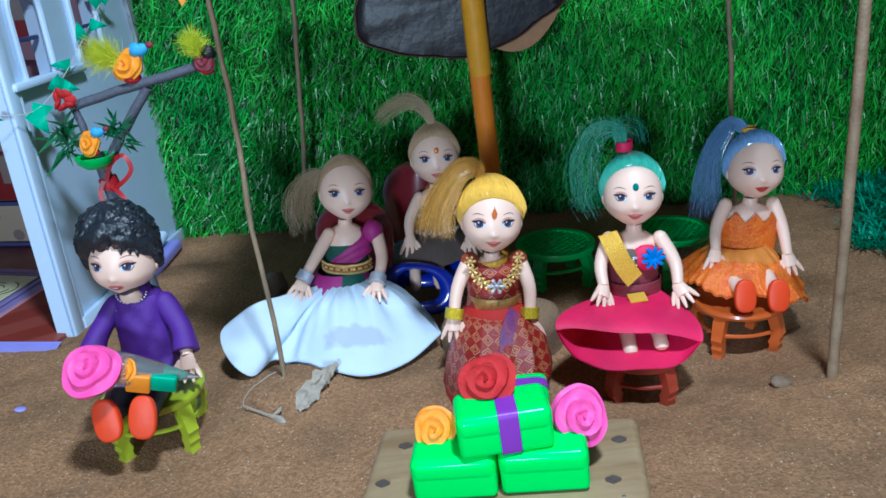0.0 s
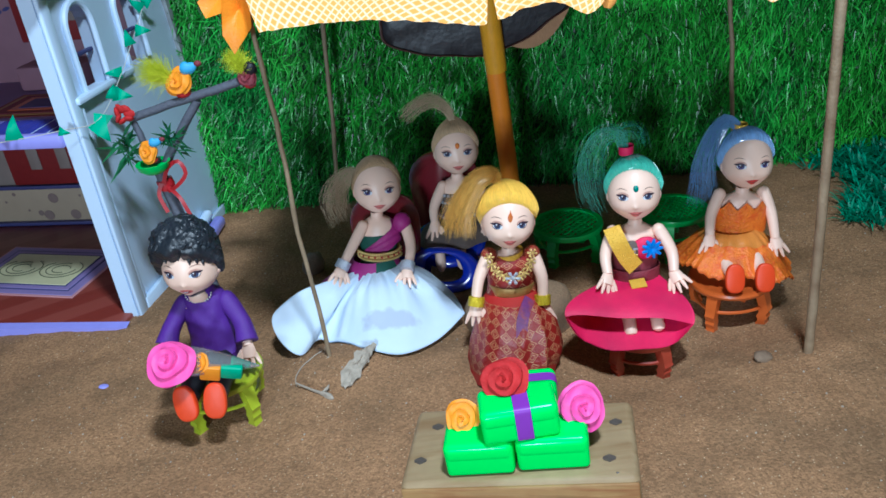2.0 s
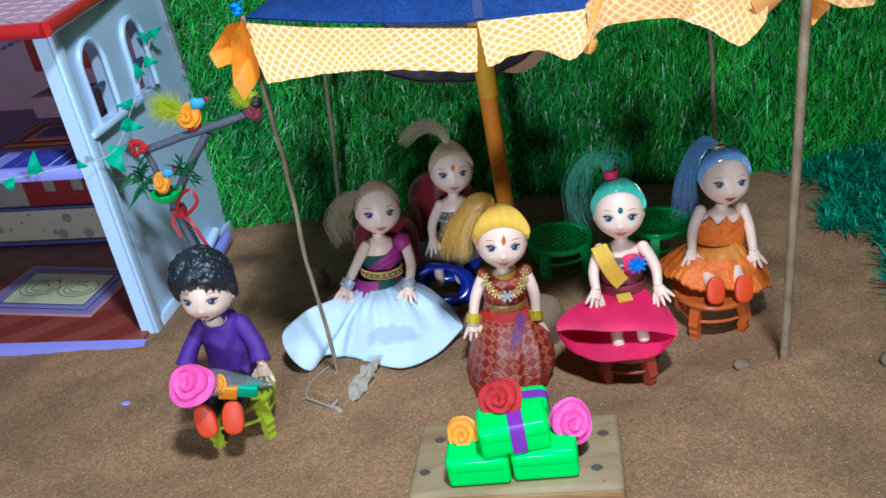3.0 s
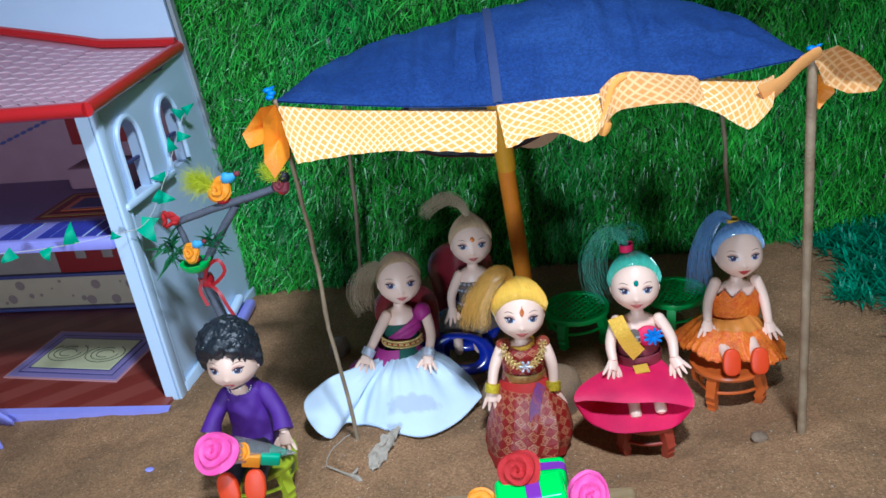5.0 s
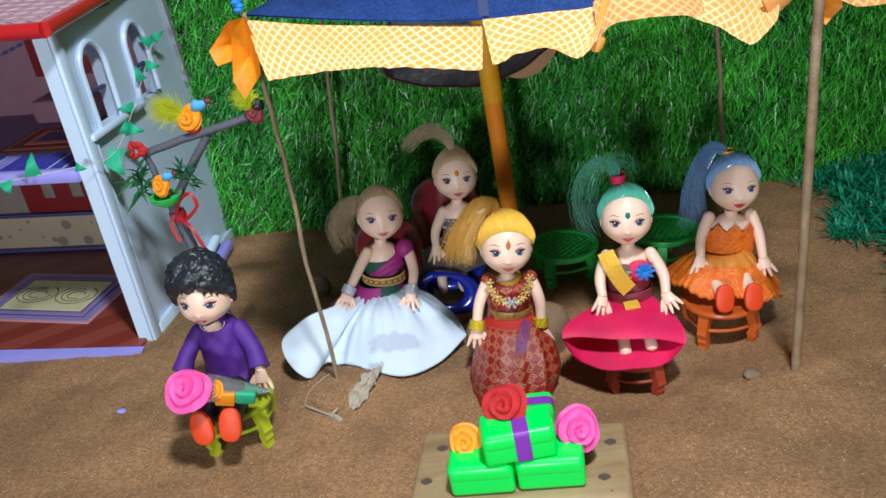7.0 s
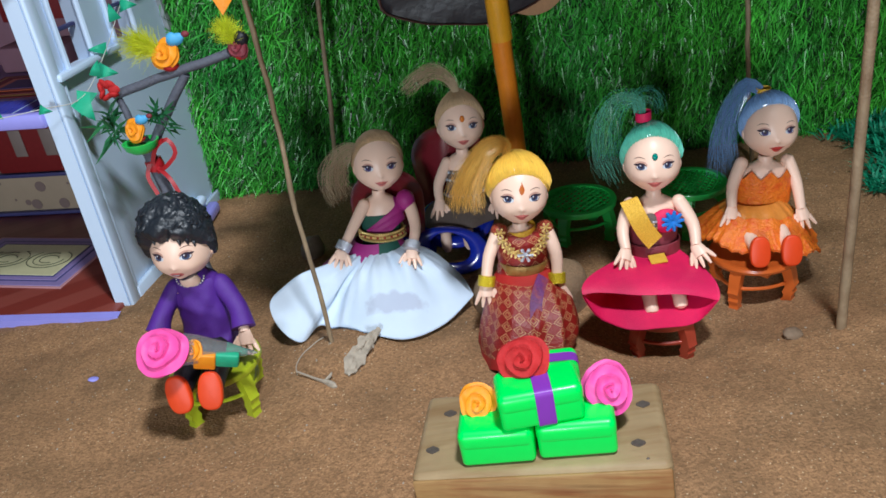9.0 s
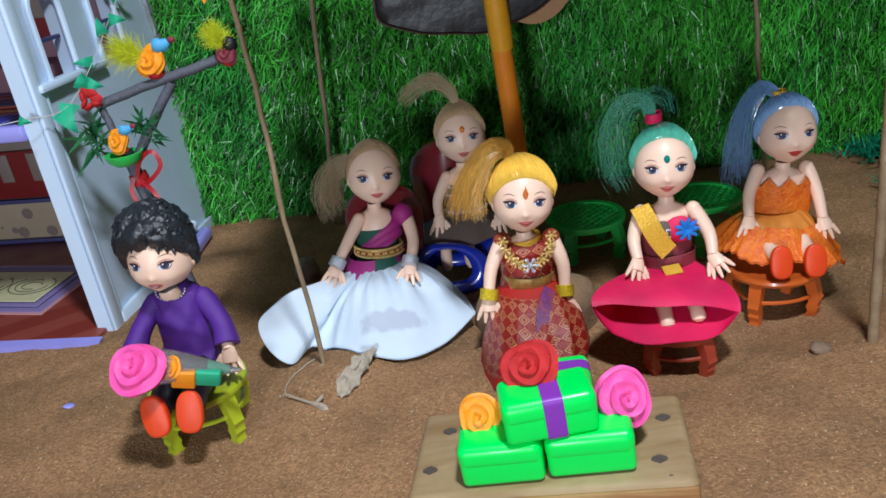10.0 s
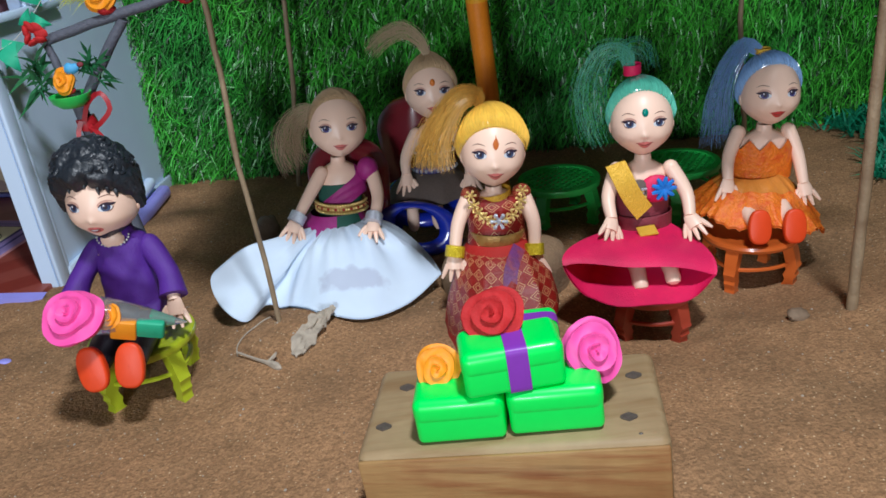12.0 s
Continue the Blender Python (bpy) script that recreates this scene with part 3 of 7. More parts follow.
def build_house():
    house = empty("dollhouse", HOUSE, "two-storey plastic doll house with red roof and arched windows", "doll house")

    def hp(name, s, parent=house, smooth=True, label=""):
        ob = make(name, s, parent, HOUSE, smooth)
        if label:
            tagged(ob, label)
        return ob

    hp("floor_slab", hbox(Shape(), -0.40, -0.004, -0.012, 0.168, -0.008, 0.004, FLOOR_RED), label="glossy red printed parquet floor")
    s = Shape()
    edge = [(-0.40 + 0.40 * i / 40, -0.0125 - 0.006 - 0.0012 * noise.noise((i * 0.9, 3, 1))) for i in range(41)]
    s.grid([[H(x, -0.0122, 0.0042) for x, y in edge], [H(x, y, 0.003) for x, y in edge], [H(x, y - 0.0005, -0.009) for x, y in edge]], LILAC)
    hp("floor_edge", s, label="lilac plastic edge of the floor")

    # the side wall with its two arched openings
    s = Shape()
    th = (HTURN @ Vector((-0.010, 0, 0)))
    back = lambda z: 0.198 - 0.104 * z
    def slab(y0, y1, z0, z1):
        s.plate([H(0, y0, z0), H(0, y1, z0), H(0, y1, z1), H(0, y0, z1)], th, HOUSE_WHITE)
    TOP, SILL = 0.2385, 0.163
    s.plate([H(0, 0, -0.01), H(0, back(0), -0.01), H(0, back(SILL), SILL), H(0, 0, SILL)], th, HOUSE_WHITE)
    slab(0, 0.024, SILL, TOP)
    slab(0.058, 0.092, SILL, TOP)
    s.plate([H(0, 0.126, SILL), H(0, back(SILL), SILL), H(0, back(0.25), 0.25), H(0, 0.126, TOP + 0.006)], th, HOUSE_WHITE)
    arches = ((0.024, 0.058), (0.092, 0.126))
    for y0, y1 in arches:
        c, r = (y0 + y1) / 2, (y1 - y0) / 2
        n = 12
        arc = [(c - r * math.cos(math.pi * i / n), 0.204 + 1.05 * r * math.sin(math.pi * i / n)) for i in range(n + 1)]
        for (a, za), (b, zb) in zip(arc, arc[1:]):
            s.plate([H(0, a, za), H(0, b, zb), H(0, b, TOP + 0.002), H(0, a, TOP + 0.002)], th, HOUSE_WHITE)
    side = make("side_wall", s, house, HOUSE, False, True)
    tagged(side, "pale blue plastic wall with raised mouldings")
    for y0, y1 in arches:
        c, r = (y0 + y1) / 2, (y1 - y0) / 2
        f = Shape()
        path = [H(0.0012, y0, SILL + 0.002), H(0.0012, y0, 0.19)]
        path += [H(0.0012, c - r * math.cos(math.pi * i / 12), 0.204 + 1.05 * r * math.sin(math.pi * i / 12)) for i in range(13)]
        path += [H(0.0012, y1, 0.19), H(0.0012, y1, SILL + 0.002)]
        f.tube(path, 0.0024, HOUSE_WHITE, 8)
        frame_ob = make("window_frame", f, side, HOUSE)
        b = Shape()
        hbox(b, -0.006, -0.003, y0 + 0.001, y1 - 0.001, 0.186, 0.1885, NAVY, 0.0005)
        make("window_bar", b, side, HOUSE)
    b = Shape()
    hbox(b, 0.0, 0.0035, 0.0, 0.011, -0.008, TOP, HOUSE_WHITE, 0.0015)
    hbox(b, 0.0, 0.0030, 0.011, 0.014, 0.004, 0.160, HOUSE_WHITE, 0.0006)
    make("corner_post", b, side, HOUSE)
    b = Shape()
    hbox(b, 0.0, 0.006, 0.006, 0.090, 0.1605, 0.1655, HOUSE_WHITE, 0.0018)
    make("window_sill", b, side, HOUSE)
    b = Shape()
    hbox(b, 0.0, 0.004, 0.011, 0.192, -0.008, 0.010, HOUSE_WHITE, 0.0015)
    make("base_rail", b, side, HOUSE)
    b = Shape()
    b.plate([H(0.0, back(0) - 0.003, -0.008), H(0.0, back(0) + 0.004, -0.008), H(0, back(0.45) + 0.004, 0.45), H(0, back(0.45) - 0.003, 0.45)],
            HTURN @ Vector((0.0035, 0, 0)), HOUSE_EDGE)
    make("back_edge", b, side, HOUSE, False)

    # the tall pale panel behind, its top out of sight
    s = Shape()
    s.plate([H(-0.42, back(0) - 0.004, -0.008), H(-0.002, back(0) - 0.004, -0.008), H(-0.002, back(0.45) - 0.004, 0.45), H(-0.42, back(0.45) - 0.004, 0.45)],
            HTURN @ Vector((0, 0.004, 0)), HOUSE_WHITE)
    hp("back_panel", s, smooth=False, label="tall pale blue plastic back panel")

    # inside, below: printed back wall with a spotted dado, dark red window
    s = Shape()
    hbox(s, -0.40, -0.010, 0.166, 0.170, 0.004, 0.136, WALL_GREY, 0.0004)
    lower = hp("lower_back_wall", s, label="taupe printed inner wall")
    s = Shape()
    hbox(s, -0.40, -0.010, 0.163, 0.166, 0.006, 0.040, WALL_BEIGE, 0.0004)
    dado = make("dado", s, lower, HOUSE)
    tagged(dado, "beige dado with taupe spots")
    rng = random.Random(3)
    for i in range(34):
        x, z, r = -0.39 + 0.37 * (i + rng.random() * 0.7) / 34, 0.010 + 0.025 * rng.random(), rng.choice((0.0012, 0.0018, 0.0028, 0.005))
        z = min(max(z, 0.008 + r), 0.038 - r)
        c = [H(x + r * math.cos(2 * math.pi * k / 14), 0.1628, z + r * math.sin(2 * math.pi * k / 14)) for k in range(14)]
        make("spot", Shape().plate(c, HTURN @ Vector((0, -0.0002, 0)), SPOT_GREY), dado, HOUSE, False)
    for y0, y1, z0, z1 in ((0.160, 0.165, 0.0400, 0.0435), (0.158, 0.164, 0.0042, 0.0075)):
        make("dado_rail", hbox(Shape(), -0.40, -0.010, y0, y1, z0, z1, NAVY, 0.0008), lower, HOUSE)
    s = Shape()
    hbox(s, -0.180, -0.030, 0.160, 0.1655, 0.045, 0.086, DARK_RED, 0.001)
    win = make("inner_window", s, lower, HOUSE)
    tagged(win, "dark red window frame with pale panes")
    for x in (-0.158, -0.130, -0.095):
        make("window_pane", hbox(Shape(), x, x + 0.011, 0.1592, 0.1600, 0.060, 0.084, WALL_GREY, 0.0003), lower, HOUSE)

    # upper floor with a lilac edge and blue striped print
    s = Shape()
    hbox(s, -0.40, -0.010, 0.004, 0.168, 0.135, 0.140, MAT_LILAC, 0.0006)
    upper = hp("upper_floor", s, label="upper floor printed with rugs")
    s = Shape()
    hbox(s, -0.40, -0.010, -0.003, 0.004, 0.1345, 0.1445, LILAC, 0.002)
    make("upper_floor_edge", s, upper, HOUSE)
    make("tile_bed", hbox(Shape(), -0.40, -0.012, 0.0045, 0.047, 0.1398, 0.1403, HOUSE_WHITE, 0.0001), upper, HOUSE, False)
    rng, x = random.Random(8), -0.396
    while x < -0.022:
        w = rng.choice((0.0050, 0.0085, 0.0090, 0.0100))
        make("tile", hbox(Shape(), x, x + w, 0.006, 0.0455, 0.1401, 0.1409, BLUE_STRIPE if rng.random() < 0.85 else LILAC, 0.0002), upper, HOUSE, False)
        x += w + rng.choice((0.0009, 0.0012, 0.0026))
    s = Shape()
    for x0, x1, y0, y1, m, z in ((-0.110, -0.028, 0.056, 0.118, DARK_RED, 0.1404), (-0.106, -0.032, 0.060, 0.114, GOLD_BELT, 0.1408), (-0.102, -0.036, 0.063, 0.111, MAROON_CLOTH, 0.1412),
                                 (-0.094, -0.044, 0.070, 0.104, ORANGE_PLASTIC, 0.1416), (-0.088, -0.050, 0.075, 0.099, NAVY, 0.1420)):
        hbox(s, x0, x1, y0, y1, 0.1400, z, m, 0.0001)
    make("printed_rug", s, upper, HOUSE, False)
    s = Shape()
    hbox(s, -0.40, -0.010, 0.162, 0.168, 0.140, 0.237, WALL_MAUVE, 0.0004)
    ub = hp("upper_back_wall", s, label="mauve printed inner wall with chain border")
    for i in range(18):
        x, z = -0.262 + 0.0078 * i, 0.155 + 0.00273 * i
        c = [H(x + 0.0036 * math.cos(2 * math.pi * k / 10), 0.1618, z + 0.0016 * math.sin(2 * math.pi * k / 10) + 0.001 * math.cos(2 * math.pi * k / 10)) for k in range(10)]
        make("chain_link", Shape().plate(c, HTURN @ Vector((0, -0.0002, 0)), NAVY), ub, HOUSE, False)
    s = Shape()
    hbox(s, -0.122, -0.050, 0.157, 0.162, 0.174, 0.236, DARK_RED, 0.001)
    make("curtain_frame", s, ub, HOUSE)
    s = Shape()
    hbox(s, -0.105, -0.062, 0.1562, 0.157, 0.190, 0.232, WALL_GREY, 0.0003)
    make("curtain_pane", s, ub, HOUSE)
    s = Shape()
    hbox(s, -0.118, -0.060, 0.128, 0.160, 0.140, 0.160, WALL_MAUVE, 0.003)
    make("bed_print", s, ub, HOUSE)

    # roof: red rim and ridge with a sheet that carries the shingles
    rows = [[roof_point(0.005 - 0.30 * i / 20, k / 8) - Vector((0, 0, 0.003)) for i in range(21)] for k in range(9)]
    rows_low = [[p - Vector((0, 0, 0.004)) for p in row] for row in rows]
    s = Shape()
    s.grid(rows, SHINGLE).grid(rows_low, SHINGLE)
    roof = hp("roof", s, label="pink shingled roof with a glossy red rim")
    s = Shape()
    path = [roof_point(-0.30 + 0.306 * i / 12, -0.02) - Vector((0, 0, 0.004)) for i in range(13)]
    s.tube(path, 0.0052, ROOF_RED, 10, 1.0)
    make("front_rim", s, roof, HOUSE)
    s = Shape()
    s.tube([roof_point(0.0058, -0.02 + 1.02 * i / 8) - Vector((0, 0, 0.004)) for i in range(9)], 0.0053, ROOF_RED, 10)
    make("side_rim", s, roof, HOUSE)
    s = Shape()
    s.tube([roof_point(0.0058 - 0.31 * i / 12, 0.945) + Vector((0, 0, 0.0012)) for i in range(13)], 0.0040, ROOF_RED, 8)
    make("back_rim", s, roof, HOUSE)
    return house, roof


house, roof = build_house()


def build_rug():
    t = HTURN @ Euler((0, 0, radians(-6.0))).to_matrix()
    c = H(-0.115, 0.068, 0.0)
    at = H(-0.115, 0.068, 0.0042)
    rug = empty("rug", at, "small printed rug with cream centre and lilac border", "rug")
    for name, w, d, z, m in (("edge", 0.112, 0.080, 0.0050, MAT_PINK), ("border", 0.108, 0.076, 0.0053, MAT_LILAC), ("line", 0.094, 0.064, 0.0056, NAVY),
                             ("border", 0.091, 0.061, 0.0059, MAT_LILAC), ("line", 0.082, 0.052, 0.0062, NAVY), ("field", 0.079, 0.049, 0.0065, CREAM)):
        make(name, Shape().rbox(c + t @ Vector((0, 0, z - 0.0006)), (w, d, 0.0012), m, 0.0003, t, 1), rug, at)
    for cx in (-0.019, 0.019):
        for k in range(3):
            r = 0.006 + 0.004 * k
            pts = [c + t @ Vector((cx + r * 1.3 * math.cos(a), r * 1.0 * math.sin(a), 0.0067)) for a in [0.3 + k + 5.0 * i / 20 for i in range(21)]]
            make("scroll", Shape().tube(pts, 0.0004, INK, 4), rug, at)


build_rug()


# ---- flag garland along the house ----
def build_garland():
    top = H(0.006, 0.135, 0.206)
    pts = [top, H(0.008, 0.100, 0.188), H(0.010, 0.058, 0.166), H(0.013, 0.010, 0.150), H(-0.002, -0.012, 0.150), H(-0.05, -0.022, 0.146), H(-0.10, -0.026, 0.146), H(-0.16, -0.022, 0.152)]
    line = spline(pts, 60)
    g = empty("flag_garland", top, "string garland of green paper flags", "garland")
    make("string", Shape().tube(line, 0.0003, STRING, 5), g, top)
    # place along the string, length, direction of the tip in degrees from upright (clockwise), width
    for k, size, lean, wide in ((2, 0.014, 60, 0.40), (3, 0.015, -50, 0.36), (8, 0.015, 100, 0.40), (11, 0.015, -10, 0.36), (16, 0.015, -85, 0.34), (20, 0.017, 110, 0.40),
                                (21, 0.013, 20, 0.40), (24, 0.020, -160, 0.40), (26, 0.021, 155, 0.40), (34, 0.010, 110, 0.40), (39, 0.020, 8, 0.36), (42, 0.012, 170, 0.5),
                                (46, 0.013, -120, 0.5), (53, 0.014, 150, 0.4)):
        p, size = line[k], size * 0.80
        ex, ez = Vector((0.93, 0.36, 0)), Vector((0.0, 0.30, 0.95))
        d = ex * math.sin(radians(lean)) + ez * math.cos(radians(lean))
        across = ex * math.cos(radians(lean)) - ez * math.sin(radians(lean))
        out = Vector((0.25, -0.95, 0.2))
        rows = []
        for j in range(7):
            u = j / 6
            q = p + d * size * u + out * (0.0035 * math.sin(math.pi * u) + 0.002 * u)
            w = size * wide * (1 - u) ** 0.85
            rows.append([q - across * w, q + out * 0.0012, q + across * w])
        s = Shape()
        s.grid(rows, PAPER_GREEN)
        s.grid([[v - out * 0.0003 for v in r] for r in rows], PAPER_GREEN)
        make("flag", s, g, top)


build_garland()


# ---- tent ----
def build_tent():
    base = Vector((0.04, 0.45, 0.0))
    tent = empty("tent", base, "blue cloth tent on sticks with printed orange valance", "tent")
    FL, FR, BL, BR = Vector((-0.0990, 0.346, 0.2455)), Vector((0.186, 0.336, 0.2325)), Vector((-0.110, 0.592, 0.205)), Vector((0.212, 0.560, 0.195))
    rows = []
    for j in range(49):
        t = j / 48
        row = []
        for i in range(121):
            u = i / 120
            p = lerp(lerp(FL, FR, u), lerp(BL, BR, u), t)
            front_sag = -0.0125 * math.sin(math.pi * u) * (1 - t) ** 2
            lift = 0.042 + 0.013 * step(0.2, 0.75, u)
            dome = lift * math.sin(math.pi * t) ** 0.75 * (math.sin(math.pi * u) ** 0.5) if 0 < t < 1 and 0 < u < 1 else 0
            fold = 0.0035 * noise.noise((u * 12, t * 2.0, 0)) + 0.0034 * noise.noise((u * 34, t * 3.0, 7)) + 0.0022 * math.sin(u * 31 + t * 3 + 2 * noise.noise((u * 5, t, 3))) * (1 - 0.6 * t) * math.sin(math.pi * u)
            near = 1 - 0.75 * step(0.2, 0.6, t)
            pleat = sum(h * math.exp(-((u - at - 0.05 * t) / w) ** 2) for at, w, h in ((0.345, 0.010, 0.0030), (0.385, 0.008, -0.0026), (0.62, 0.014, 0.0022), (0.70, 0.010, -0.0020))) * near
            d = math.hypot(1 - u, t)
            pleat += 0.0026 * math.sin(11 * math.atan2(t, 1 - u + 0.001)) * math.exp(-((d - 0.16) / 0.10) ** 2)
            row.append(p + Vector((0, 0, front_sag + dome + (pleat + 0.85 * near * fold + 0.0008 * noise.noise((u * 40, t * 4.0, 11)) + 0.0005 * noise.noise((u * 20, t * 25, 4))) * step(0.0, 0.07, t) * step(0.0, 0.10, u) * step(0.0, 0.10, 1 - u))))
        rows.append(row)
    s = Shape()
    s.grid(rows, DENIM)
    s.grid([[p - Vector((0, 0, 0.0008)) for p in r] for r in rows], DENIM)
    canopy = make("canopy", s, tent, base)
    tagged(canopy, "faded denim blue cloth roof")
    s = Shape()
    seam = [r[51] + Vector((0, 0, 0.0006)) for r in rows]
    s.grid([[p - Vector((0.0026, 0, -0.0003)) for p in seam], [p + Vector((0, 0, 0.0008)) for p in seam], [p + Vector((0.0026, 0, 0.0003)) for p in seam]], TAPE)
    tagged(make("seam", s, canopy, base), "dull clear tape over the seam")

    def strip(name, tops, bots, back=None):
        """A hanging strip between a top and a bottom curve, printed in squares of cloth size."""
        n = 48
        a = spline(tops, n)
        b = [p + Vector((0, 0, 0.0011 * noise.noise((p.x * 130, 2.0, 5)) + 0.0006 * noise.noise((p.x * 420, 1.0, 3)))) for p in spline(bots, n)]
        rws = []
        for j in range(7):
            k = j / 6
            rws.append([lerp(p, q, k) + Vector((0, -0.0022 * math.sin(math.pi * k) * (1 + 0.8 * noise.noise((p.x * 40, k, 2))), 0)) for p, q in zip(a, b)])
        s = Shape()
        ln = sum((p - q).length for p, q in zip(a, a[1:]))
        s.grid(rws, PRINT_CLOTH, uv=(ln / 0.0058, 5.4 if name == "valance" else 4.0))
        for i, uv in s.u.items():
            s.u[i] = [((x - y) * 0.72, (x + y) * 0.72) for x, y in uv]
        s.grid([[p + Vector((0, 0.0006, 0)) for p in r] for r in rws], CLOTH_BACK)
        ob = make(name, s, tent, base)
        tagged(ob, "cream cloth strip printed with orange squares")
        return ob

    strip("valance", [(-0.0972, 0.345, 0.2425), (-0.0619, 0.345, 0.2352), (-0.02, 0.3455, 0.2295), (0.0208, 0.345, 0.2242)],
          [(-0.0855, 0.313, 0.2180), (-0.055, 0.316, 0.2180), (-0.0291, 0.317, 0.2160), (0.0178, 0.318, 0.2080)])
    strip("valance", [(0.0210, 0.3415, 0.2275), (0.0518, 0.342, 0.2272), (0.0792, 0.340, 0.2270), (0.084, 0.336, 0.2330)],
          [(0.0230, 0.318, 0.2100), (0.0477, 0.318, 0.2150), (0.0634, 0.316, 0.2085), (0.0735, 0.318, 0.2140)])
    # the strip turns over here and shows its plain back
    s = Shape()
    tops = spline([(0.0755, 0.334, 0.2300), (0.0873, 0.334, 0.2372), (0.1097, 0.337, 0.2330), (0.128, 0.340, 0.2288)], 20)
    bots = spline([(0.0745, 0.322, 0.2130), (0.0845, 0.320, 0.2215), (0.1122, 0.320, 0.2212), (0.127, 0.322, 0.2165)], 20)
    rws = [[lerp(p, q, k / 5) + Vector((0, -0.0022 * math.sin(math.pi * k / 5) - 0.002 * noise.noise((p.x * 70, k, 0)), 0.001 * noise.noise((p.x * 90, 3, k)))) for p, q in zip(tops, bots)] for k in range(6)]
    s.grid(rws, CLOTH_BACK, uv=(10.0, 4.0))
    for i, uv in s.u.items():
        s.u[i] = [((x - y) * 0.72, (x + y) * 0.72) for x, y in uv]
    s.grid([[p + Vector((0, 0.0008, 0)) for p in r] for r in rws], CLOTH_BACK)
    tagged(make("turned_valance", s, tent, base), "turned tan underside of the valance")
    s = Shape()
    s.tube(spline([(0.0735, 0.322, 0.2085), (0.0770, 0.325, 0.2210), (0.0815, 0.328, 0.2325), (0.0885, 0.331, 0.2362)], 12), [0.0016, 0.0034, 0.004, 0.0018, ] + [0.0018] * 8, PRINT_CLOTH, 8, 0.5)
    make("valance_fold", s, tent, base)
    strip("valance_end", [(0.106, 0.341, 0.2312), (0.1397, 0.342, 0.2255), (0.1600, 0.342, 0.2215), (0.168, 0.340, 0.2240)],
          [(0.117, 0.322, 0.2200), (0.1322, 0.318, 0.2135), (0.1467, 0.316, 0.2038), (0.1600, 0.320, 0.2125)])
    s = Shape()
    s.tube(spline([(0.158, 0.330, 0.2165), (0.168, 0.330, 0.2215), (0.1775, 0.330, 0.2300), (0.1870, 0.328, 0.2365)], 12), [0.0055, 0.0055, 0.005, 0.0042, 0.0036, 0.003, 0.003, 0.003, 0.0032, 0.003, 0.003, 0.002], CLOTH_BACK, 9, 0.4)
    make("twisted_valance", s, tent, base)

    def flap(name, points, material, under, label):
        c = sum((Vector(p) for p in points), Vector()) / len(points)
        loop = points + points[:1]
        ring = [lerp(loop[i // 5], loop[i // 5 + 1], i % 5 / 5) for i in range(5 * len(points))]
        rws = []
        for j in range(6):
            k = j / 5
            rws.append([lerp(c, p, k) + Vector((0, 0.010 * (1 - k) ** 1.5 + 0.004 * math.sin(2.4 * k + 1.2 * noise.noise((p.x * 60, p.z * 60, 0.5))) * k, 0)) for p in ring])
        s = Shape()
        s.grid(rws, material, True, uv=(14, 6))
        for i in s.u:
            s.u[i] = [((s.v[j][0] - s.v[j][2]) * 120, (s.v[j][0] + s.v[j][2]) * 120) for j in s.f[i]]
        s.grid([[p + Vector((0, 0.0009, 0)) for p in r] for r in rws], under, True)
        tagged(make(name, s, tent, base), label)

    flap("corner_flap", [(0.1830, 0.326, 0.2335), (0.1928, 0.322, 0.2385), (0.206, 0.320, 0.2300), (0.2168, 0.322, 0.2180), (0.2150, 0.324, 0.2120), (0.2014, 0.326, 0.2120), (0.190, 0.328, 0.2180)],
         CLOTH_BACK, PRINT_CLOTH, "tan underside of the printed corner cloth")
    flap("corner_lining", [(0.184, 0.333, 0.2240), (0.196, 0.333, 0.2200), (0.1985, 0.333, 0.2110), (0.1902, 0.333, 0.2034), (0.1842, 0.333, 0.2073)], ORANGE_SATIN, ORANGE_SATIN, "plain orange cloth corner")
    flap("corner_flap", [(-0.0965, 0.336, 0.2450), (-0.1052, 0.338, 0.2440), (-0.1195, 0.340, 0.2300), (-0.1165, 0.340, 0.2225), (-0.1060, 0.338, 0.2245), (-0.101, 0.337, 0.230)], ORANGE_SATIN, ORANGE_SATIN, "plain orange cloth corner")
    flap("corner_flap", [(-0.0955, 0.333, 0.2460), (-0.1040, 0.333, 0.2380), (-0.1089, 0.332, 0.2145), (-0.1050, 0.331, 0.2050), (-0.0935, 0.331, 0.2170), (-0.0915, 0.332, 0.2300)], ORANGE_SATIN, ORANGE_SATIN, "plain orange cloth corner")
    for at, r in (((-0.0995, 0.343, 0.2500), 0.0024), ((0.1855, 0.333, 0.2345), 0.0026)):
        s = Shape()
        for k in range(3):
            s.ball(Vector(at) + Vector((0.0012 * math.sin(k * 2.1), -0.001 + 0.001 * k, 0.0018 * (k - 1))), (r, r * 0.9, r * 0.62), BLUE_KNOT, 12, 8)
        s.tube([Vector(at), Vector(at) + Vector((0.002, 0, 0.003)), Vector(at) + Vector((0.0035, -0.001, 0.0040))], [0.001, 0.0010, 0.0003], BLUE_KNOT, 6)
        tagged(make("knot", s, tent, base), "blue yarn knot")
    # sticks
    def stick(name, pts, r, m, seed, label):
        line = spline(pts, 18)
        s = Shape()
        s.tube([p + (0.0016 if r < 0.0024 else 0.0002) * noise.noise_vector((seed * 3.7, i * 0.55, 0)) for i, p in enumerate(line)], [r * (1 + (0.28 if r < 0.0024 else 0.06) * noise.noise((i * 0.8, seed, 5))) for i in range(18)], m, 9)
        tagged(make(name, s, tent, base), label)
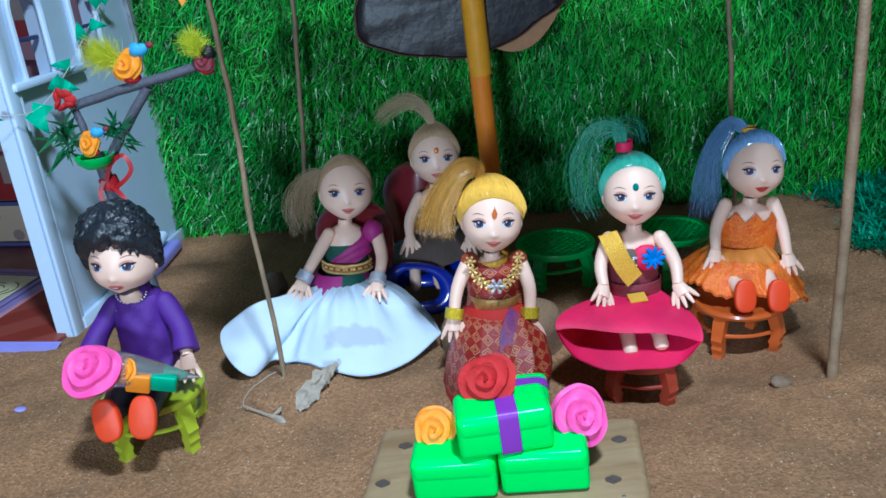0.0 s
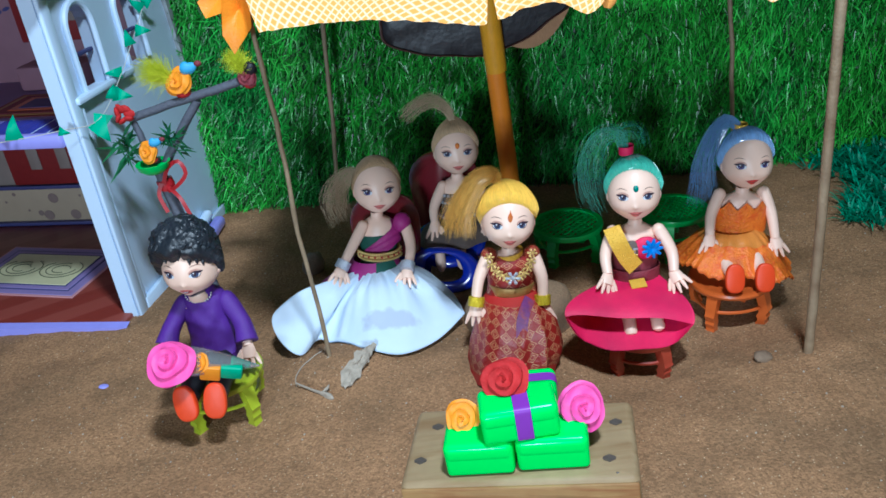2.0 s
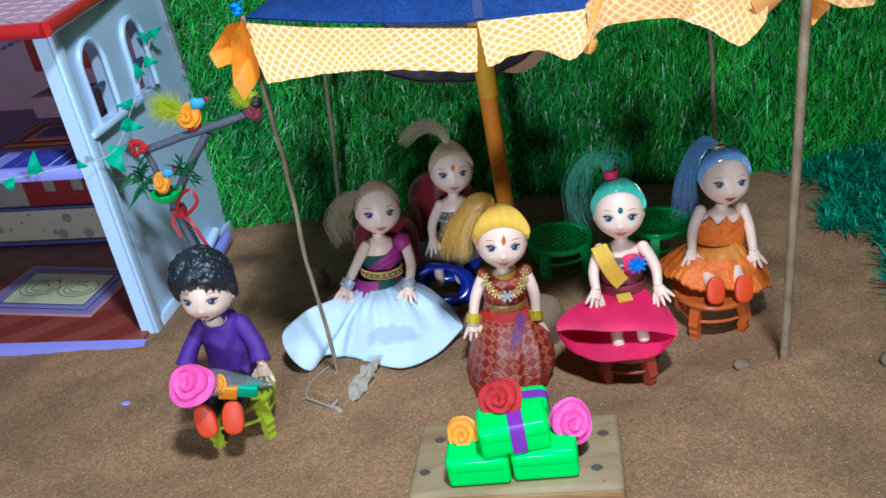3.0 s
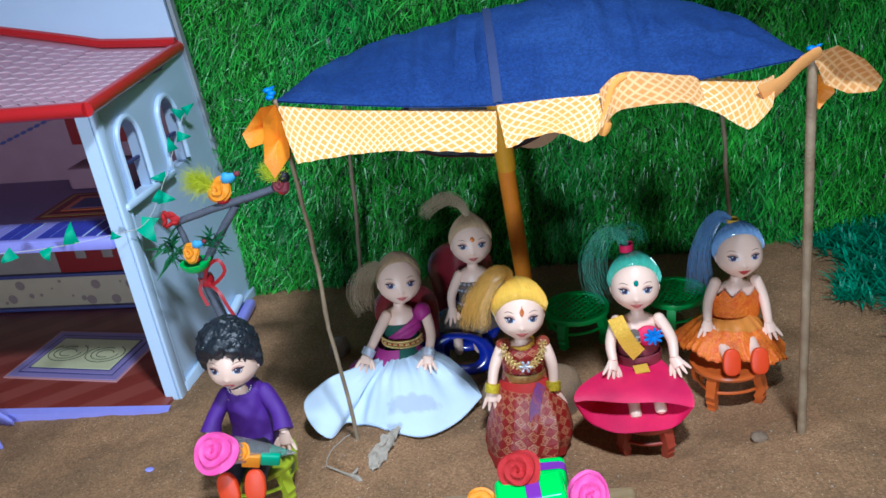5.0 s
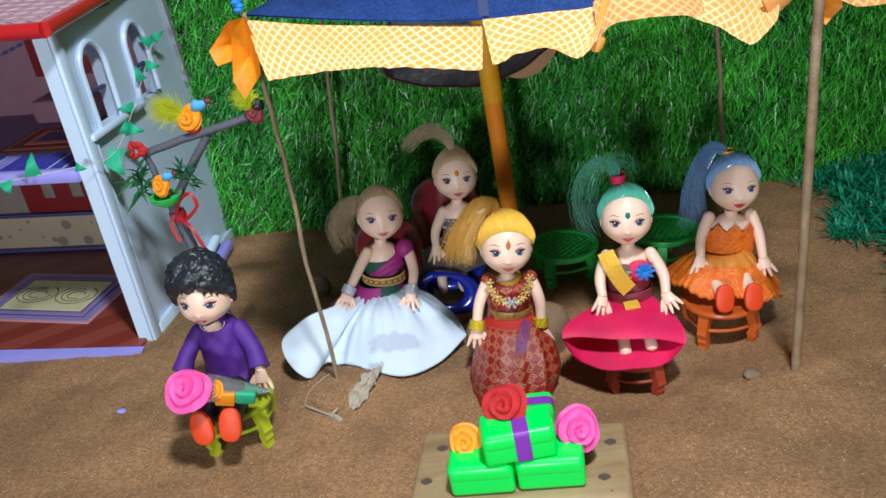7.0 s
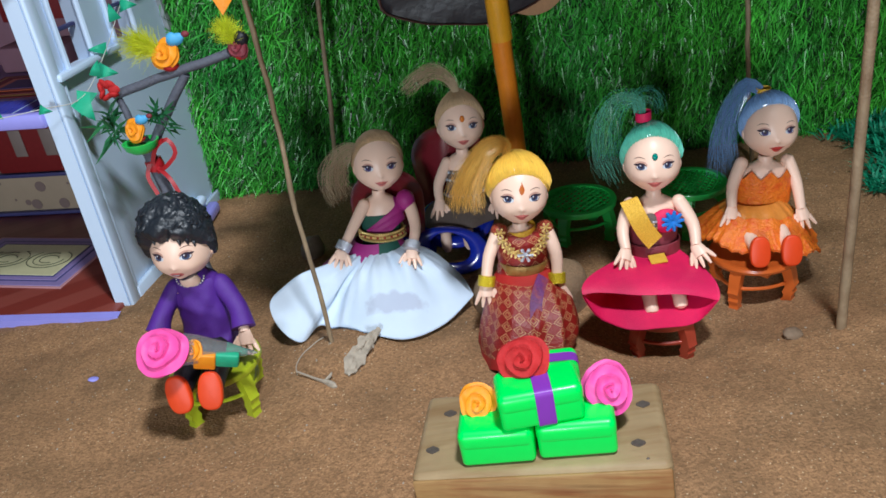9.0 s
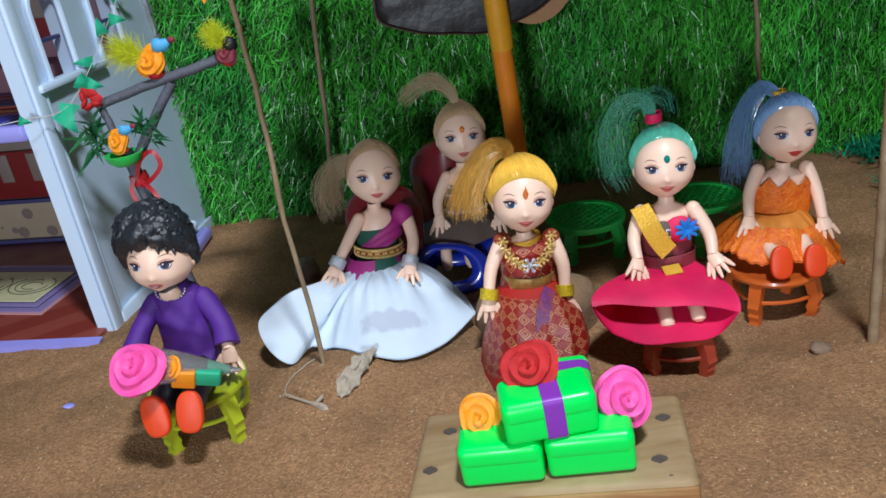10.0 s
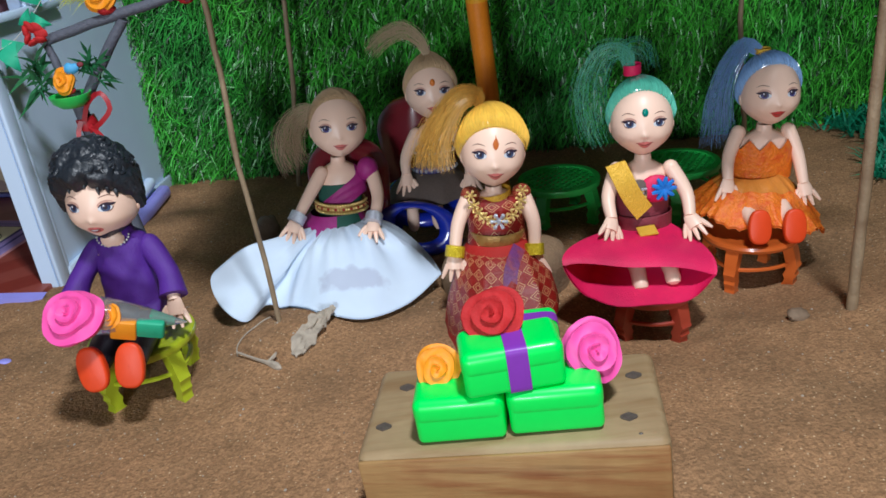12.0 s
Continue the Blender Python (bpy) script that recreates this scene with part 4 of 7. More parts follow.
    stick("front_pole", [(-0.0972, 0.3620, 0.000), (-0.0990, 0.3590, 0.09), (-0.0965, 0.3520, 0.17), (-0.0980, 0.3440, 0.246)], 0.00135, DARK_STICK, 1, "dark rough stick")
    stick("front_pole", [(0.1880, 0.3330, -0.004), (0.1868, 0.3330, 0.10), (0.1848, 0.3330, 0.234)], 0.0027, BAMBOO, 2, "pale bamboo stick")
    stick("back_pole", [(-0.1205, 0.592, -0.004), (-0.108, 0.592, 0.10), (-0.1005, 0.592, 0.207)], 0.0018, DARK_STICK, 3, "thin dark stick")
    stick("back_pole", [(0.2240, 0.566, -0.02), (0.2140, 0.562, 0.09), (0.2050, 0.560, 0.198)], 0.0018, DARK_STICK, 4, "thin dark stick")


build_tent()


# ---- amber post and the black disc on the wall ----
def build_post():
    at = Vector((0.0345, 0.520, ground_z(0.0345, 0.52)))
    post = empty("post", at, "round wooden post painted orange and amber", "post")
    line = [lerp((0.0345, 0.520, -0.004), (0.0235, 0.500, 0.222), i / 16) for i in range(17)]
    cut = 10
    s = Shape().tube(line[:cut + 1], 0.0068, ORANGE_PAINT, 16)
    make("lower_shaft", s, post, at)
    n, rows = 16, []
    s = Shape().tube([p + Vector((0.0006, 0, 0)) for p in line[cut:]], [0.0074] + [0.0076] * (len(line) - cut - 1), YELLOW_PAINT, 16)
    tagged(make("upper_wrap", s, post, at), "amber paper wrapped round the upper post")


def build_disc():
    """A black board with tan cardboard petals behind it, fixed behind the post."""
    c = Vector((0.0185, 0.5140, 0.1865))
    disc = empty("hanging_board", c, "glossy black board with tan cardboard petals", "hanging ornament")
    n = 72
    def ring(k, y):
        out = []
        for i in range(n):
            t = 2 * math.pi * i / n
            r = 1 + 0.035 * math.cos(5 * t + 0.9) + 0.012 * math.sin(11 * t)
            out.append(c + Vector((0.070 * k * r * math.cos(t), y + 0.0012 * noise.noise((4 * k * math.cos(t), 4 * k * math.sin(t), 2)), 0.0370 * k * r * math.sin(t) + 0.006 * k * math.cos(t))))
        return out
    s = Shape()
    s.grid([ring(k, y) for k, y in ((0.02, -0.005), (0.3, -0.005), (0.6, -0.0048), (0.88, -0.0045), (0.96, -0.0042), (1.0, -0.0020), (0.98, 0.0), (0.02, 0.0))], BLACK_TAPE, True)
    make("black_face", s, disc, c)
    s = Shape()
    s.grid([ring(k, y) for k, y in ((0.975, -0.0041), (0.985, -0.0048), (1.002, -0.0046), (1.006, -0.0035))], BROWN_RIM, True)
    make("rim", s, disc, c)
    for x0, z0, x1, z1, xt, zt in ((-0.066, 0.006, -0.006, -0.034, -0.0600, -0.0380), (0.020, -0.034, 0.066, -0.010, 0.0470, -0.0420), (-0.002, -0.033, 0.012, -0.035, 0.0050, -0.0470)):
        pts = []
        for i in range(13):
            u = i / 12
            pts.append(c + Vector(((1 - u) ** 2 * x0 + 2 * u * (1 - u) * xt + u * u * x1, 0.002, (1 - u) ** 2 * z0 + 2 * u * (1 - u) * (1.35 * zt + 0.008) + u * u * z1)))
        s = Shape().plate(pts + [c + Vector(((x0 + x1) / 3, 0.002, -0.010))], (0, 0.002, 0), CARDBOARD)
        make("petal", s, disc, c, False)


build_post()
build_disc()


# ---- stools, tables and chairs ----
def build_stool(name, centre, radius, seat_z, material, label, category, turn=0.0, lattice=False):
    at = Vector((*centre, ground_z(*centre)))
    ob = empty(name, at, label, category)
    c = Vector((*centre, seat_z))
    s = Shape()
    if lattice:
        ring = [(radius * 0.86, 0.0), (radius, 0.0), (radius * 1.02, -0.0015), (radius, -0.004), (radius * 0.86, -0.004), (radius * 0.86, 0.0)]
        s.lathe(c, ring, material, 36)
        rim = make("rim", s, ob, at)
        for k in range(11):
            off = -radius * 0.84 + 1.68 * radius * k / 10
            half = math.sqrt(max(0.0, (radius * 0.90) ** 2 - off * off))
            if half < 0.003:
                continue
            for a in (35, 100):
                t = Euler((0, 0, radians(a + turn))).to_matrix()
                b = Shape().rbox(c + t @ Vector((0, off, -0.0015 - 0.0004 * (a > 50))), (2 * half, 0.0013, 0.0016), material, 0.0003, t, 1)
                make("slat", b, ob, at)
    else:
        prof = [(0.0005, -0.0004), (radius * 0.80, -0.0006), (radius * 0.90, 0.0004), (radius * 0.98, 0.0), (radius, -0.0016), (radius * 0.97, -0.0034),
                (radius * 0.85, -0.0038), (0.0005, -0.0038)]
        s.lathe(c, prof, material, 36)
        make("seat", s, ob, at)
    for k in range(4):
        a = radians(45 + 90 * k + turn)
        d = Vector((math.cos(a), math.sin(a), 0))
        foot = Vector((centre[0], centre[1], 0)) + d * radius * 0.86
        foot.z = ground_z(foot.x, foot.y) - 0.002
        top = c + d * radius * 0.78 - Vector((0, 0, 0.003))
        # a flat leg with a notched outer edge
        n, rows, t = 14, [], Vector((-d.y, d.x, 0)) * 0.0036
        for i in range(n + 1):
            u = i / n
            p = lerp(top, foot, u) + d * 0.0025 * math.sin(math.pi * u) * (1 if u < 0.6 else 0.7)
            w = 0.0034 - 0.0012 * u + (0.0009 if i % 3 == 1 and 0.45 < u < 0.95 else 0)
            w += 0.0012 * step(0.9, 1.0, u)
            rows.append([p + d * w - t * (1 - 0.25 * u), p + d * w + t * (1 - 0.25 * u), p - d * w + t * (1 - 0.25 * u), p - d * w - t * (1 - 0.25 * u)])
        make("leg", Shape().grid(rows, material, True, True), ob, at)
    low = lerp(Vector((*centre, seat_z)), Vector((*centre, ground_z(*centre))), 0.52)
    for k in range(4):
        a0, a1 = radians(45 + 90 * k + turn), radians(135 + 90 * k + turn)
        pts = [low + radius * 0.86 * Vector((math.cos(a0 + (a1 - a0) * i / 8), math.sin(a0 + (a1 - a0) * i / 8), 0)) * (1 - 0.10 * math.sin(math.pi * i / 8)) for i in range(9)]
        make("stretcher", Shape().tube(pts, 0.0012, material, 6), ob, at)
    return ob


build_stool("stool", (-0.156, 0.331), 0.0255, 0.0255, LIME_PLASTIC, "lime yellow plastic toy stool standing on sand", "stool", 8)
build_stool("stool", (0.0950, 0.3520), 0.0212, 0.0108, RED_PLASTIC, "rust red plastic toy stool standing on sand", "stool", -14)
build_stool("stool", (0.1640, 0.4015), 0.0265, 0.0120, ORANGE_PLASTIC, "orange plastic toy stool standing on sand", "stool", 2)
build_stool("table", (0.0690, 0.4790), 0.0262, 0.0260, GREEN_PLASTIC, "green plastic toy table with lattice top", "table", 10, True)
build_stool("table", (0.1480, 0.4830), 0.0255, 0.0270, GREEN_PLASTIC, "green plastic toy table with lattice top", "table", 25, True)


def build_chair(centre, seat_z, back_y, top_z, half, label, loop=None):
    at = Vector((*centre, ground_z(*centre)))
    ob = empty("chair", at, label, "chair", "plastic toy chairs")
    c = Vector((*centre, seat_z))
    s = Shape()
    tilt = Euler((radians(24), 0, 0)).to_matrix()
    rows = []
    for k in range(33):
        a = 2 * math.pi * k / 32
        mid = Vector((0.0215 * math.cos(a), 0.0185 * math.sin(a), 0))
        d = Vector((math.cos(a), math.sin(a), 0))
        rows.append([c + tilt @ (mid + d * 0.0055 * math.cos(b) + Vector((0, 0, 0.0042 * math.sin(b)))) for b in [2 * math.pi * j / 10 for j in range(10)]])
    s.grid(rows, BLUE_PLASTIC, True)
    tagged(make("seat_ring", s, ob, at), "glossy blue plastic ring seat")
    if loop:
        s = Shape()
        rows = []
        for k in range(41):
            a = 2 * math.pi * k / 40
            d = Vector((math.cos(a), 0.10 * math.sin(a), math.sin(a)))
            up, ca = math.sin(a), math.cos(a)
            wide = 0.0062 * ca * ca + (0.0020 if up > 0 else 0.0044) * up * up
            mid = Vector(loop) + Vector((0.0195 * ca, 0.003 * up, (0.0150 if up > 0 else 0.0122) * up - 0.0030 * ca))
            rows.append([mid + d * wide * math.cos(b) + Vector((0, -0.0036 * math.sin(b), 0)) for b in [2 * math.pi * j / 10 for j in range(10)]])
        s.grid(rows, BLUE_PLASTIC, True)
        tagged(make("front_loop", s, ob, at), "glossy blue plastic loop leg")
    s = Shape()
    n, rows = 20, []
    for i in range(n + 1):
        u = i / n
        z = seat_z - 0.004 + (top_z - seat_z + 0.004) * u
        w = half * (0.80 + 0.20 * math.sin(math.pi * min(1, u * 1.1) * 0.5)) * math.sqrt(max(0.002, 1 - max(0, (u - 0.55) / 0.45) ** 2.4))
        y = back_y + 0.006 * u
        rows.append([Vector((centre[0] + w * math.cos(a), y - 0.0045 * math.sin(a) - 0.006 * (1 - abs(math.cos(a))) + 0.006, z)) for a in [2 * math.pi * k / 24 for k in range(24)]])
    s.grid(rows, MAROON_PLASTIC, True, True)
    tagged(make("backrest", s, ob, at), "glossy dark maroon rounded backrest")
    for sx in (-1, 1):
        for sy in (-1, 1):
            p = c + Vector((sx * 0.016, sy * 0.014, -0.003))
            f = Vector((p.x + sx * 0.004, p.y + sy * 0.003, ground_z(p.x, p.y) - 0.002))
            make("leg", Shape().tube([p, f], [0.003, 0.0024], BLUE_PLASTIC, 8), ob, at)


build_chair((-0.0615, 0.4300), 0.0180, 0.446, 0.0760, 0.0255, "toy chair with blue seat and maroon back")
build_chair((-0.0185, 0.4680), 0.0260, 0.494, 0.0850, 0.0270, "toy chair with blue ring seat and maroon back", (-0.0236, 0.4400, 0.0175))


# ---- dolls: each one mesh ----
def tilt(x, y, z):
    return Euler((radians(x), radians(y), radians(z))).to_matrix()


HEAD = Vector((0.0155, 0.0160, 0.0194))
LOW = 0.12


def head_scale(n):
    """High round skull, full cheeks, small chin and nose, shallow eye sockets."""
    x, z = abs(n.x), n.z
    f = step(0.0, 0.35, -n.y)
    s = 1.0 + 0.060 * max(0.0, z) ** 2 - 0.06 * max(0.0, -z) ** 2.2
    s *= 1.0 - 0.060 * step(0.25, 0.80, -z) * min(1.0, x * 1.8)
    s += f * 0.040 * math.exp(-((x - 0.50) ** 2) / 0.05 - (z + 0.42) ** 2 / 0.05)
    s += f * 0.035 * math.exp(-x * x / 0.03 - (z + 0.80) ** 2 / 0.02)
    s += f * 0.080 * math.exp(-x * x / 0.0070 - (z + 0.29) ** 2 / 0.0065)
    s += f * 0.016 * math.exp(-x * x / 0.008 - (z + 0.10) ** 2 / 0.03)
    s -= f * 0.022 * math.exp(-((x - 0.45) ** 2) / 0.025 - (z - 0.02) ** 2 / 0.018)
    s += f * 0.030 * math.exp(-x * x / 0.020 - (z + 0.56) ** 2 / 0.005)
    return s


def on_head(c, turn, n, lift):
    s = head_scale(n) * lift
    return c + turn @ Vector((n.x * HEAD.x, n.y * HEAD.y, n.z * HEAD.z * (1 - LOW * step(0.0, 0.5, -n.z)))) * s


def skull(s, c, turn):
    rows = []
    for a in range(55):
        th = math.pi * (0.001 + 0.998 * a / 54)
        rows.append([on_head(c, turn, Vector((math.sin(th) * math.cos(p), math.sin(th) * math.sin(p), math.cos(th))), 1.0) for p in [2 * math.pi * b / 76 for b in range(76)]])
    s.grid(rows, SKIN, True)


def face_point(c, turn, ax, az, lift):
    return on_head(c, turn, Vector((ax, -math.sqrt(max(0.02, 1 - ax * ax - az * az)), az)).normalized(), lift)


def patch(s, c, turn, ax, az, rx, rz, lift, material, slant=0.0, n=16, low=1.0):
    """A spot of paint on the face; low scales its lower half."""
    ring = []
    for k in range(n):
        a = 2 * math.pi * k / n
        x, z = rx * math.cos(a), rz * math.sin(a) * (low if math.sin(a) < 0 else 1.0)
        ring.append(face_point(c, turn, ax + x, az + z + slant * x, lift))
    mid = face_point(c, turn, ax, az, lift * 1.001)
    s.grid([[mid] * n, [lerp(mid, p, 0.55) for p in ring], ring], material, True)


def stroke(s, c, turn, points, lift, material):
    """A brush line on the face through (x, z, half width)."""
    line = spline(points, 4 * len(points))
    s.grid([[face_point(c, turn, p.x, p.y + k * p.z, lift * (1.0 + 0.001 * (1 - k * k))) for p in line] for k in (-1, 0, 1)], material)


def paint_face(s, c, turn, lip, iris, smile=1.0, teeth=False):
    """Painted eyes, lashes, brows and lips."""
    for sx in (-1, 1):
        ex, ez = 0.450 * sx, 0.030
        patch(s, c, turn, ex + 0.005 * sx, ez + 0.055, 0.205, 0.112, 1.0035, LID, 0.04 * sx, 20, 0.3)
        patch(s, c, turn, ex - 0.014 * sx, ez - 0.014, 0.176, 0.084, 1.006, EYEWHITE, 0.05 * sx, 20, 0.85)
        patch(s, c, turn, ex + 0.005 * sx, ez + 0.004, 0.116, 0.092, 1.009, IRIS_RIM, 0, 18)
        patch(s, c, turn, ex, ez - 0.018, 0.090, 0.068, 1.011, iris, 0, 18)
        patch(s, c, turn, ex, ez + 0.008, 0.058, 0.056, 1.014, DARK, 0, 14)
        patch(s, c, turn, ex - 0.036, ez + 0.046, 0.024, 0.024, 1.018, EYEWHITE, 0, 10)
        stroke(s, c, turn, [(ex - 0.176 * sx, ez + 0.016, 0.007), (ex - 0.10 * sx, ez + 0.068, 0.022), (ex + 0.03 * sx, ez + 0.086, 0.030),
                            (ex + 0.145 * sx, ez + 0.066, 0.034), (ex + 0.240 * sx, ez + 0.078, 0.007)], 1.0135, DARK)
        stroke(s, c, turn, [(ex + 0.02 * sx, ez - 0.094, 0.004), (ex + 0.12 * sx, ez - 0.066, 0.013), (ex + 0.185 * sx, ez + 0.008, 0.018)], 1.012, BROW)
        stroke(s, c, turn, [(ex - 0.15 * sx, ez + 0.225, 0.004), (ex - 0.03 * sx, ez + 0.262, 0.010), (ex + 0.10 * sx, ez + 0.270, 0.009),
                            (ex + 0.22 * sx, ez + 0.225, 0.004)], 1.006, BROW)
    if teeth:
        patch(s, c, turn, 0.0, -0.570, 0.235, 0.095, 1.010, lip, 0, 20)
        patch(s, c, turn, 0.0, -0.575, 0.160, 0.045, 1.014, DARK_LIP, 0, 16)
        patch(s, c, turn, 0.0, -0.559, 0.110, 0.018, 1.017, EYEWHITE, 0, 14)
        return
    u = 0.022 * smile
    stroke(s, c, turn, [(-0.275, -0.540 + u, 0.005), (-0.13, -0.530, 0.032), (-0.045, -0.517, 0.041), (0.0, -0.528, 0.036), (0.045, -0.517, 0.041),
                        (0.13, -0.530, 0.032), (0.275, -0.540 + u, 0.005)], 1.012, lip)
    stroke(s, c, turn, [(-0.225, -0.556 + u, 0.008), (-0.11, -0.606, 0.045), (0.0, -0.622, 0.054), (0.11, -0.606, 0.045), (0.225, -0.556 + u, 0.008)], 1.012, lip)
    stroke(s, c, turn, [(-0.25, -0.545 + u, 0.004), (-0.09, -0.567, 0.012), (0.0, -0.570, 0.013), (0.09, -0.567, 0.012), (0.25, -0.545 + u, 0.004)], 1.016, DARK_LIP)


def hairline(high, wide):
    """The closed edge of the hair as directions: over the forehead, behind the ears, round the nape."""
    half = [(0.0, high), (0.30 * wide, high - 0.035), (0.62 * wide, high - 0.16), (0.86 * wide, high - 0.38)]
    pts = [Vector((x, -math.sqrt(max(0.01, 1 - x * x - z * z)), z)) for x, z in half]
    pts += [Vector((0.985, -0.10, 0.12)), Vector((0.99, 0.16, -0.02)), Vector((0.90, 0.45, -0.24)), Vector((0.55, 0.75, -0.42)), Vector((0.0, 0.88, -0.50))]
    loop = pts + [Vector((-p.x, p.y, p.z)) for p in reversed(pts[1:-1])] + pts[:1]
    return [p.normalized() for p in spline(loop, 169)[:-1]]


def add_head(s, c, turn, hair, high=0.70, wide=1.0, puff=0.15, bindi=None, knot=(0, 0.3, 0.95), plugs=56, seed=1, lip=None, iris=None, gather=0.06, smile=1.0):
    """A head with painted face and combed hair that runs from its edge to the knot."""
    skull(s, c, turn)
    for sx in (-1, 1):
        s.ball(c + turn @ Vector((0.0148 * sx, 0.0016, -0.0014)), (0.0012, 0.0022, 0.0032), SKIN, 12, 8, turn @ tilt(8, 0, 22 * sx))
    edge = hairline(high, wide)
    k0 = Vector(knot).normalized()
    rng = random.Random(seed)

    def way(i, u, over):
        a = edge[int(i) % 168].lerp(edge[(int(i) + 1) % 168], i % 1.0).normalized()
        n = a.slerp(k0, u)
        rise = puff * min(1.0, u / 0.14) ** 0.55 * (1 - 0.25 * u) + gather * u ** 5
        return on_head(c, turn, n, 0.985 + rise + over * min(1.0, u * 8))
    rows = [[way(i, 0.012 + 0.985 * (j / 17) ** 1.5, 0.0) for i in range(168)] for j in range(18)]
    s.grid(rows, hair, True)
    per = 168 / plugs
    for k in range(620):
        mid = per * (rng.randrange(plugs) + 0.5)
        i0, i1, lift = mid + rng.gauss(0, 0.22 * per), mid + rng.uniform(-0.75, 0.75) * per, rng.uniform(0.004, 0.030)
        pts = []
        for j in range(11):
            u = 0.99 * (j / 10) ** 1.35
            pts.append(way(i0 + (i1 - i0) * min(1.0, u * 4), u, lift + 0.012 * math.sin(k * 1.7 + u * 5)))
        s.tube(pts, [0.00012] + [0.00026] * 9 + [0.00018], hair, 3)
    paint_face(s, c, turn, lip or LIP, iris or IRIS, smile)
    if bindi:
        stroke(s, c, turn, [(0.01, 0.13, 0.004), (0.01, 0.16, 0.004)], 1.01, bindi)
        if bindi is GEM_FLAME:
            for r, l in ((1.0, 1.010), (0.6, 1.016)):
                rows = [face_point(c, turn, 0.015 + 1.35 * r * x, 0.290 + 1.25 * r * z, l) for x, z in ((0.0, -0.12), (0.055, -0.07), (0.078, 0.0), (0.05, 0.07), (0.03, 0.11), (0.012, 0.17), (0.0, 0.10),
                                                                                        (-0.035, 0.06), (-0.065, 0.0), (-0.05, -0.07))]
                mid = face_point(c, turn, 0.01, 0.285, l * 1.004)
                s.grid([[mid] * 10, rows], bindi, True)
        else:
            p = face_point(c, turn, 0.02, 0.300, 1.0)
            s.ball(p, (0.0016, 0.0012, 0.0021), bindi, 14, 10, turn)


def add_tail(s, path, widths, material, count=300, seed=1, fray=1.0, thin=0.00010, flat=0.7):
    """A ponytail of fine strands along one path, with half widths at root, middle and end."""
    rng = random.Random(seed)
    line = spline(path, 17)
    wide = [p.x for p in spline([(w, 0, 0) for w in widths], 17)]
    for k in range(count):
        a, r = rng.uniform(0, 2 * math.pi), math.sqrt(rng.random())
        cut, stray = 1.0 - 0.24 * rng.random() ** 1.6, rng.random() ** 4
        pts, side = [], None
        for i, p in enumerate(line):
            u = i / 16
            if u > cut:
                break
            d = (line[min(i + 1, 16)] - line[max(i - 1, 0)]).normalized()
            side = d.cross(Vector((0, 1, 0))).normalized()
            depth = side.cross(d)
            off = (side * math.cos(a) + depth * math.sin(a) * flat) * r * wide[i] * (1 + 0.35 * stray * u)
            pts.append(p + off + noise.noise_vector((k * 0.37, u * 2.2, seed)) * 0.0022 * u * fray)
        s.tube(pts, [thin * (1 - 0.5 * (i / 16) ** 3) for i in range(len(pts))], material, 3)


def add_arm(s, shoulder, elbow, wrist, spread=(0, -0.3, -1), sleeve=None, cuff=None, hand_side=1):
    pts = spline([shoulder, elbow, wrist], 9)
    s.tube(pts, [0.0040, 0.0041, 0.0040, 0.0038, 0.0036, 0.0034, 0.0032, 0.0030, 0.0028], SKIN, 12)
    s.ball(shoulder, (0.0041, 0.0041, 0.0041), SKIN, 12, 8)
    if sleeve:
        s.ball(shoulder, (0.0053, 0.0053, 0.0053), sleeve, 14, 10)
        s.tube([p for p in pts[:-1]], [0.0053, 0.0055, 0.0053, 0.0050, 0.0052, 0.0054, 0.0060, 0.0066], sleeve, 14)
    d = Vector(spread).normalized()
    w = Vector(wrist)
    side = d.cross(Vector((0, 1, 0.2))).normalized()
    palm = w + d * 0.0045
    s.tube([w - d * 0.001, w + d * 0.003, w + d * 0.0065], [0.0030, 0.0042, 0.0040], SKIN, 10, 0.55)
    for k, (o, ln) in enumerate(((-0.0034, 0.0070), (-0.0012, 0.0086), (0.0012, 0.0084), (0.0034, 0.0066))):
        a = palm + side * o
        s.tube([a, a + d * ln * 0.6 + side * o * 0.50, a + d * ln + side * o * 0.85], [0.00135, 0.00120, 0.0006], SKIN, 7)
    t = palm + side * -0.0036 * hand_side
    s.tube([t - d * 0.002, t + d * 0.0012 - side * 0.0024 * hand_side, t + d * 0.0042 - side * 0.0042 * hand_side], [0.0013, 0.0013, 0.0008], SKIN, 7)
    if cuff:
        q = lerp(elbow, wrist, 0.86)
        dd = (Vector(wrist) - Vector(elbow)).normalized()
        s.tube([q - dd * 0.0030, q - dd * 0.0028, q + dd * 0.0028, q + dd * 0.0030], [0.0036, 0.0049, 0.0049, 0.0036], cuff, 18)


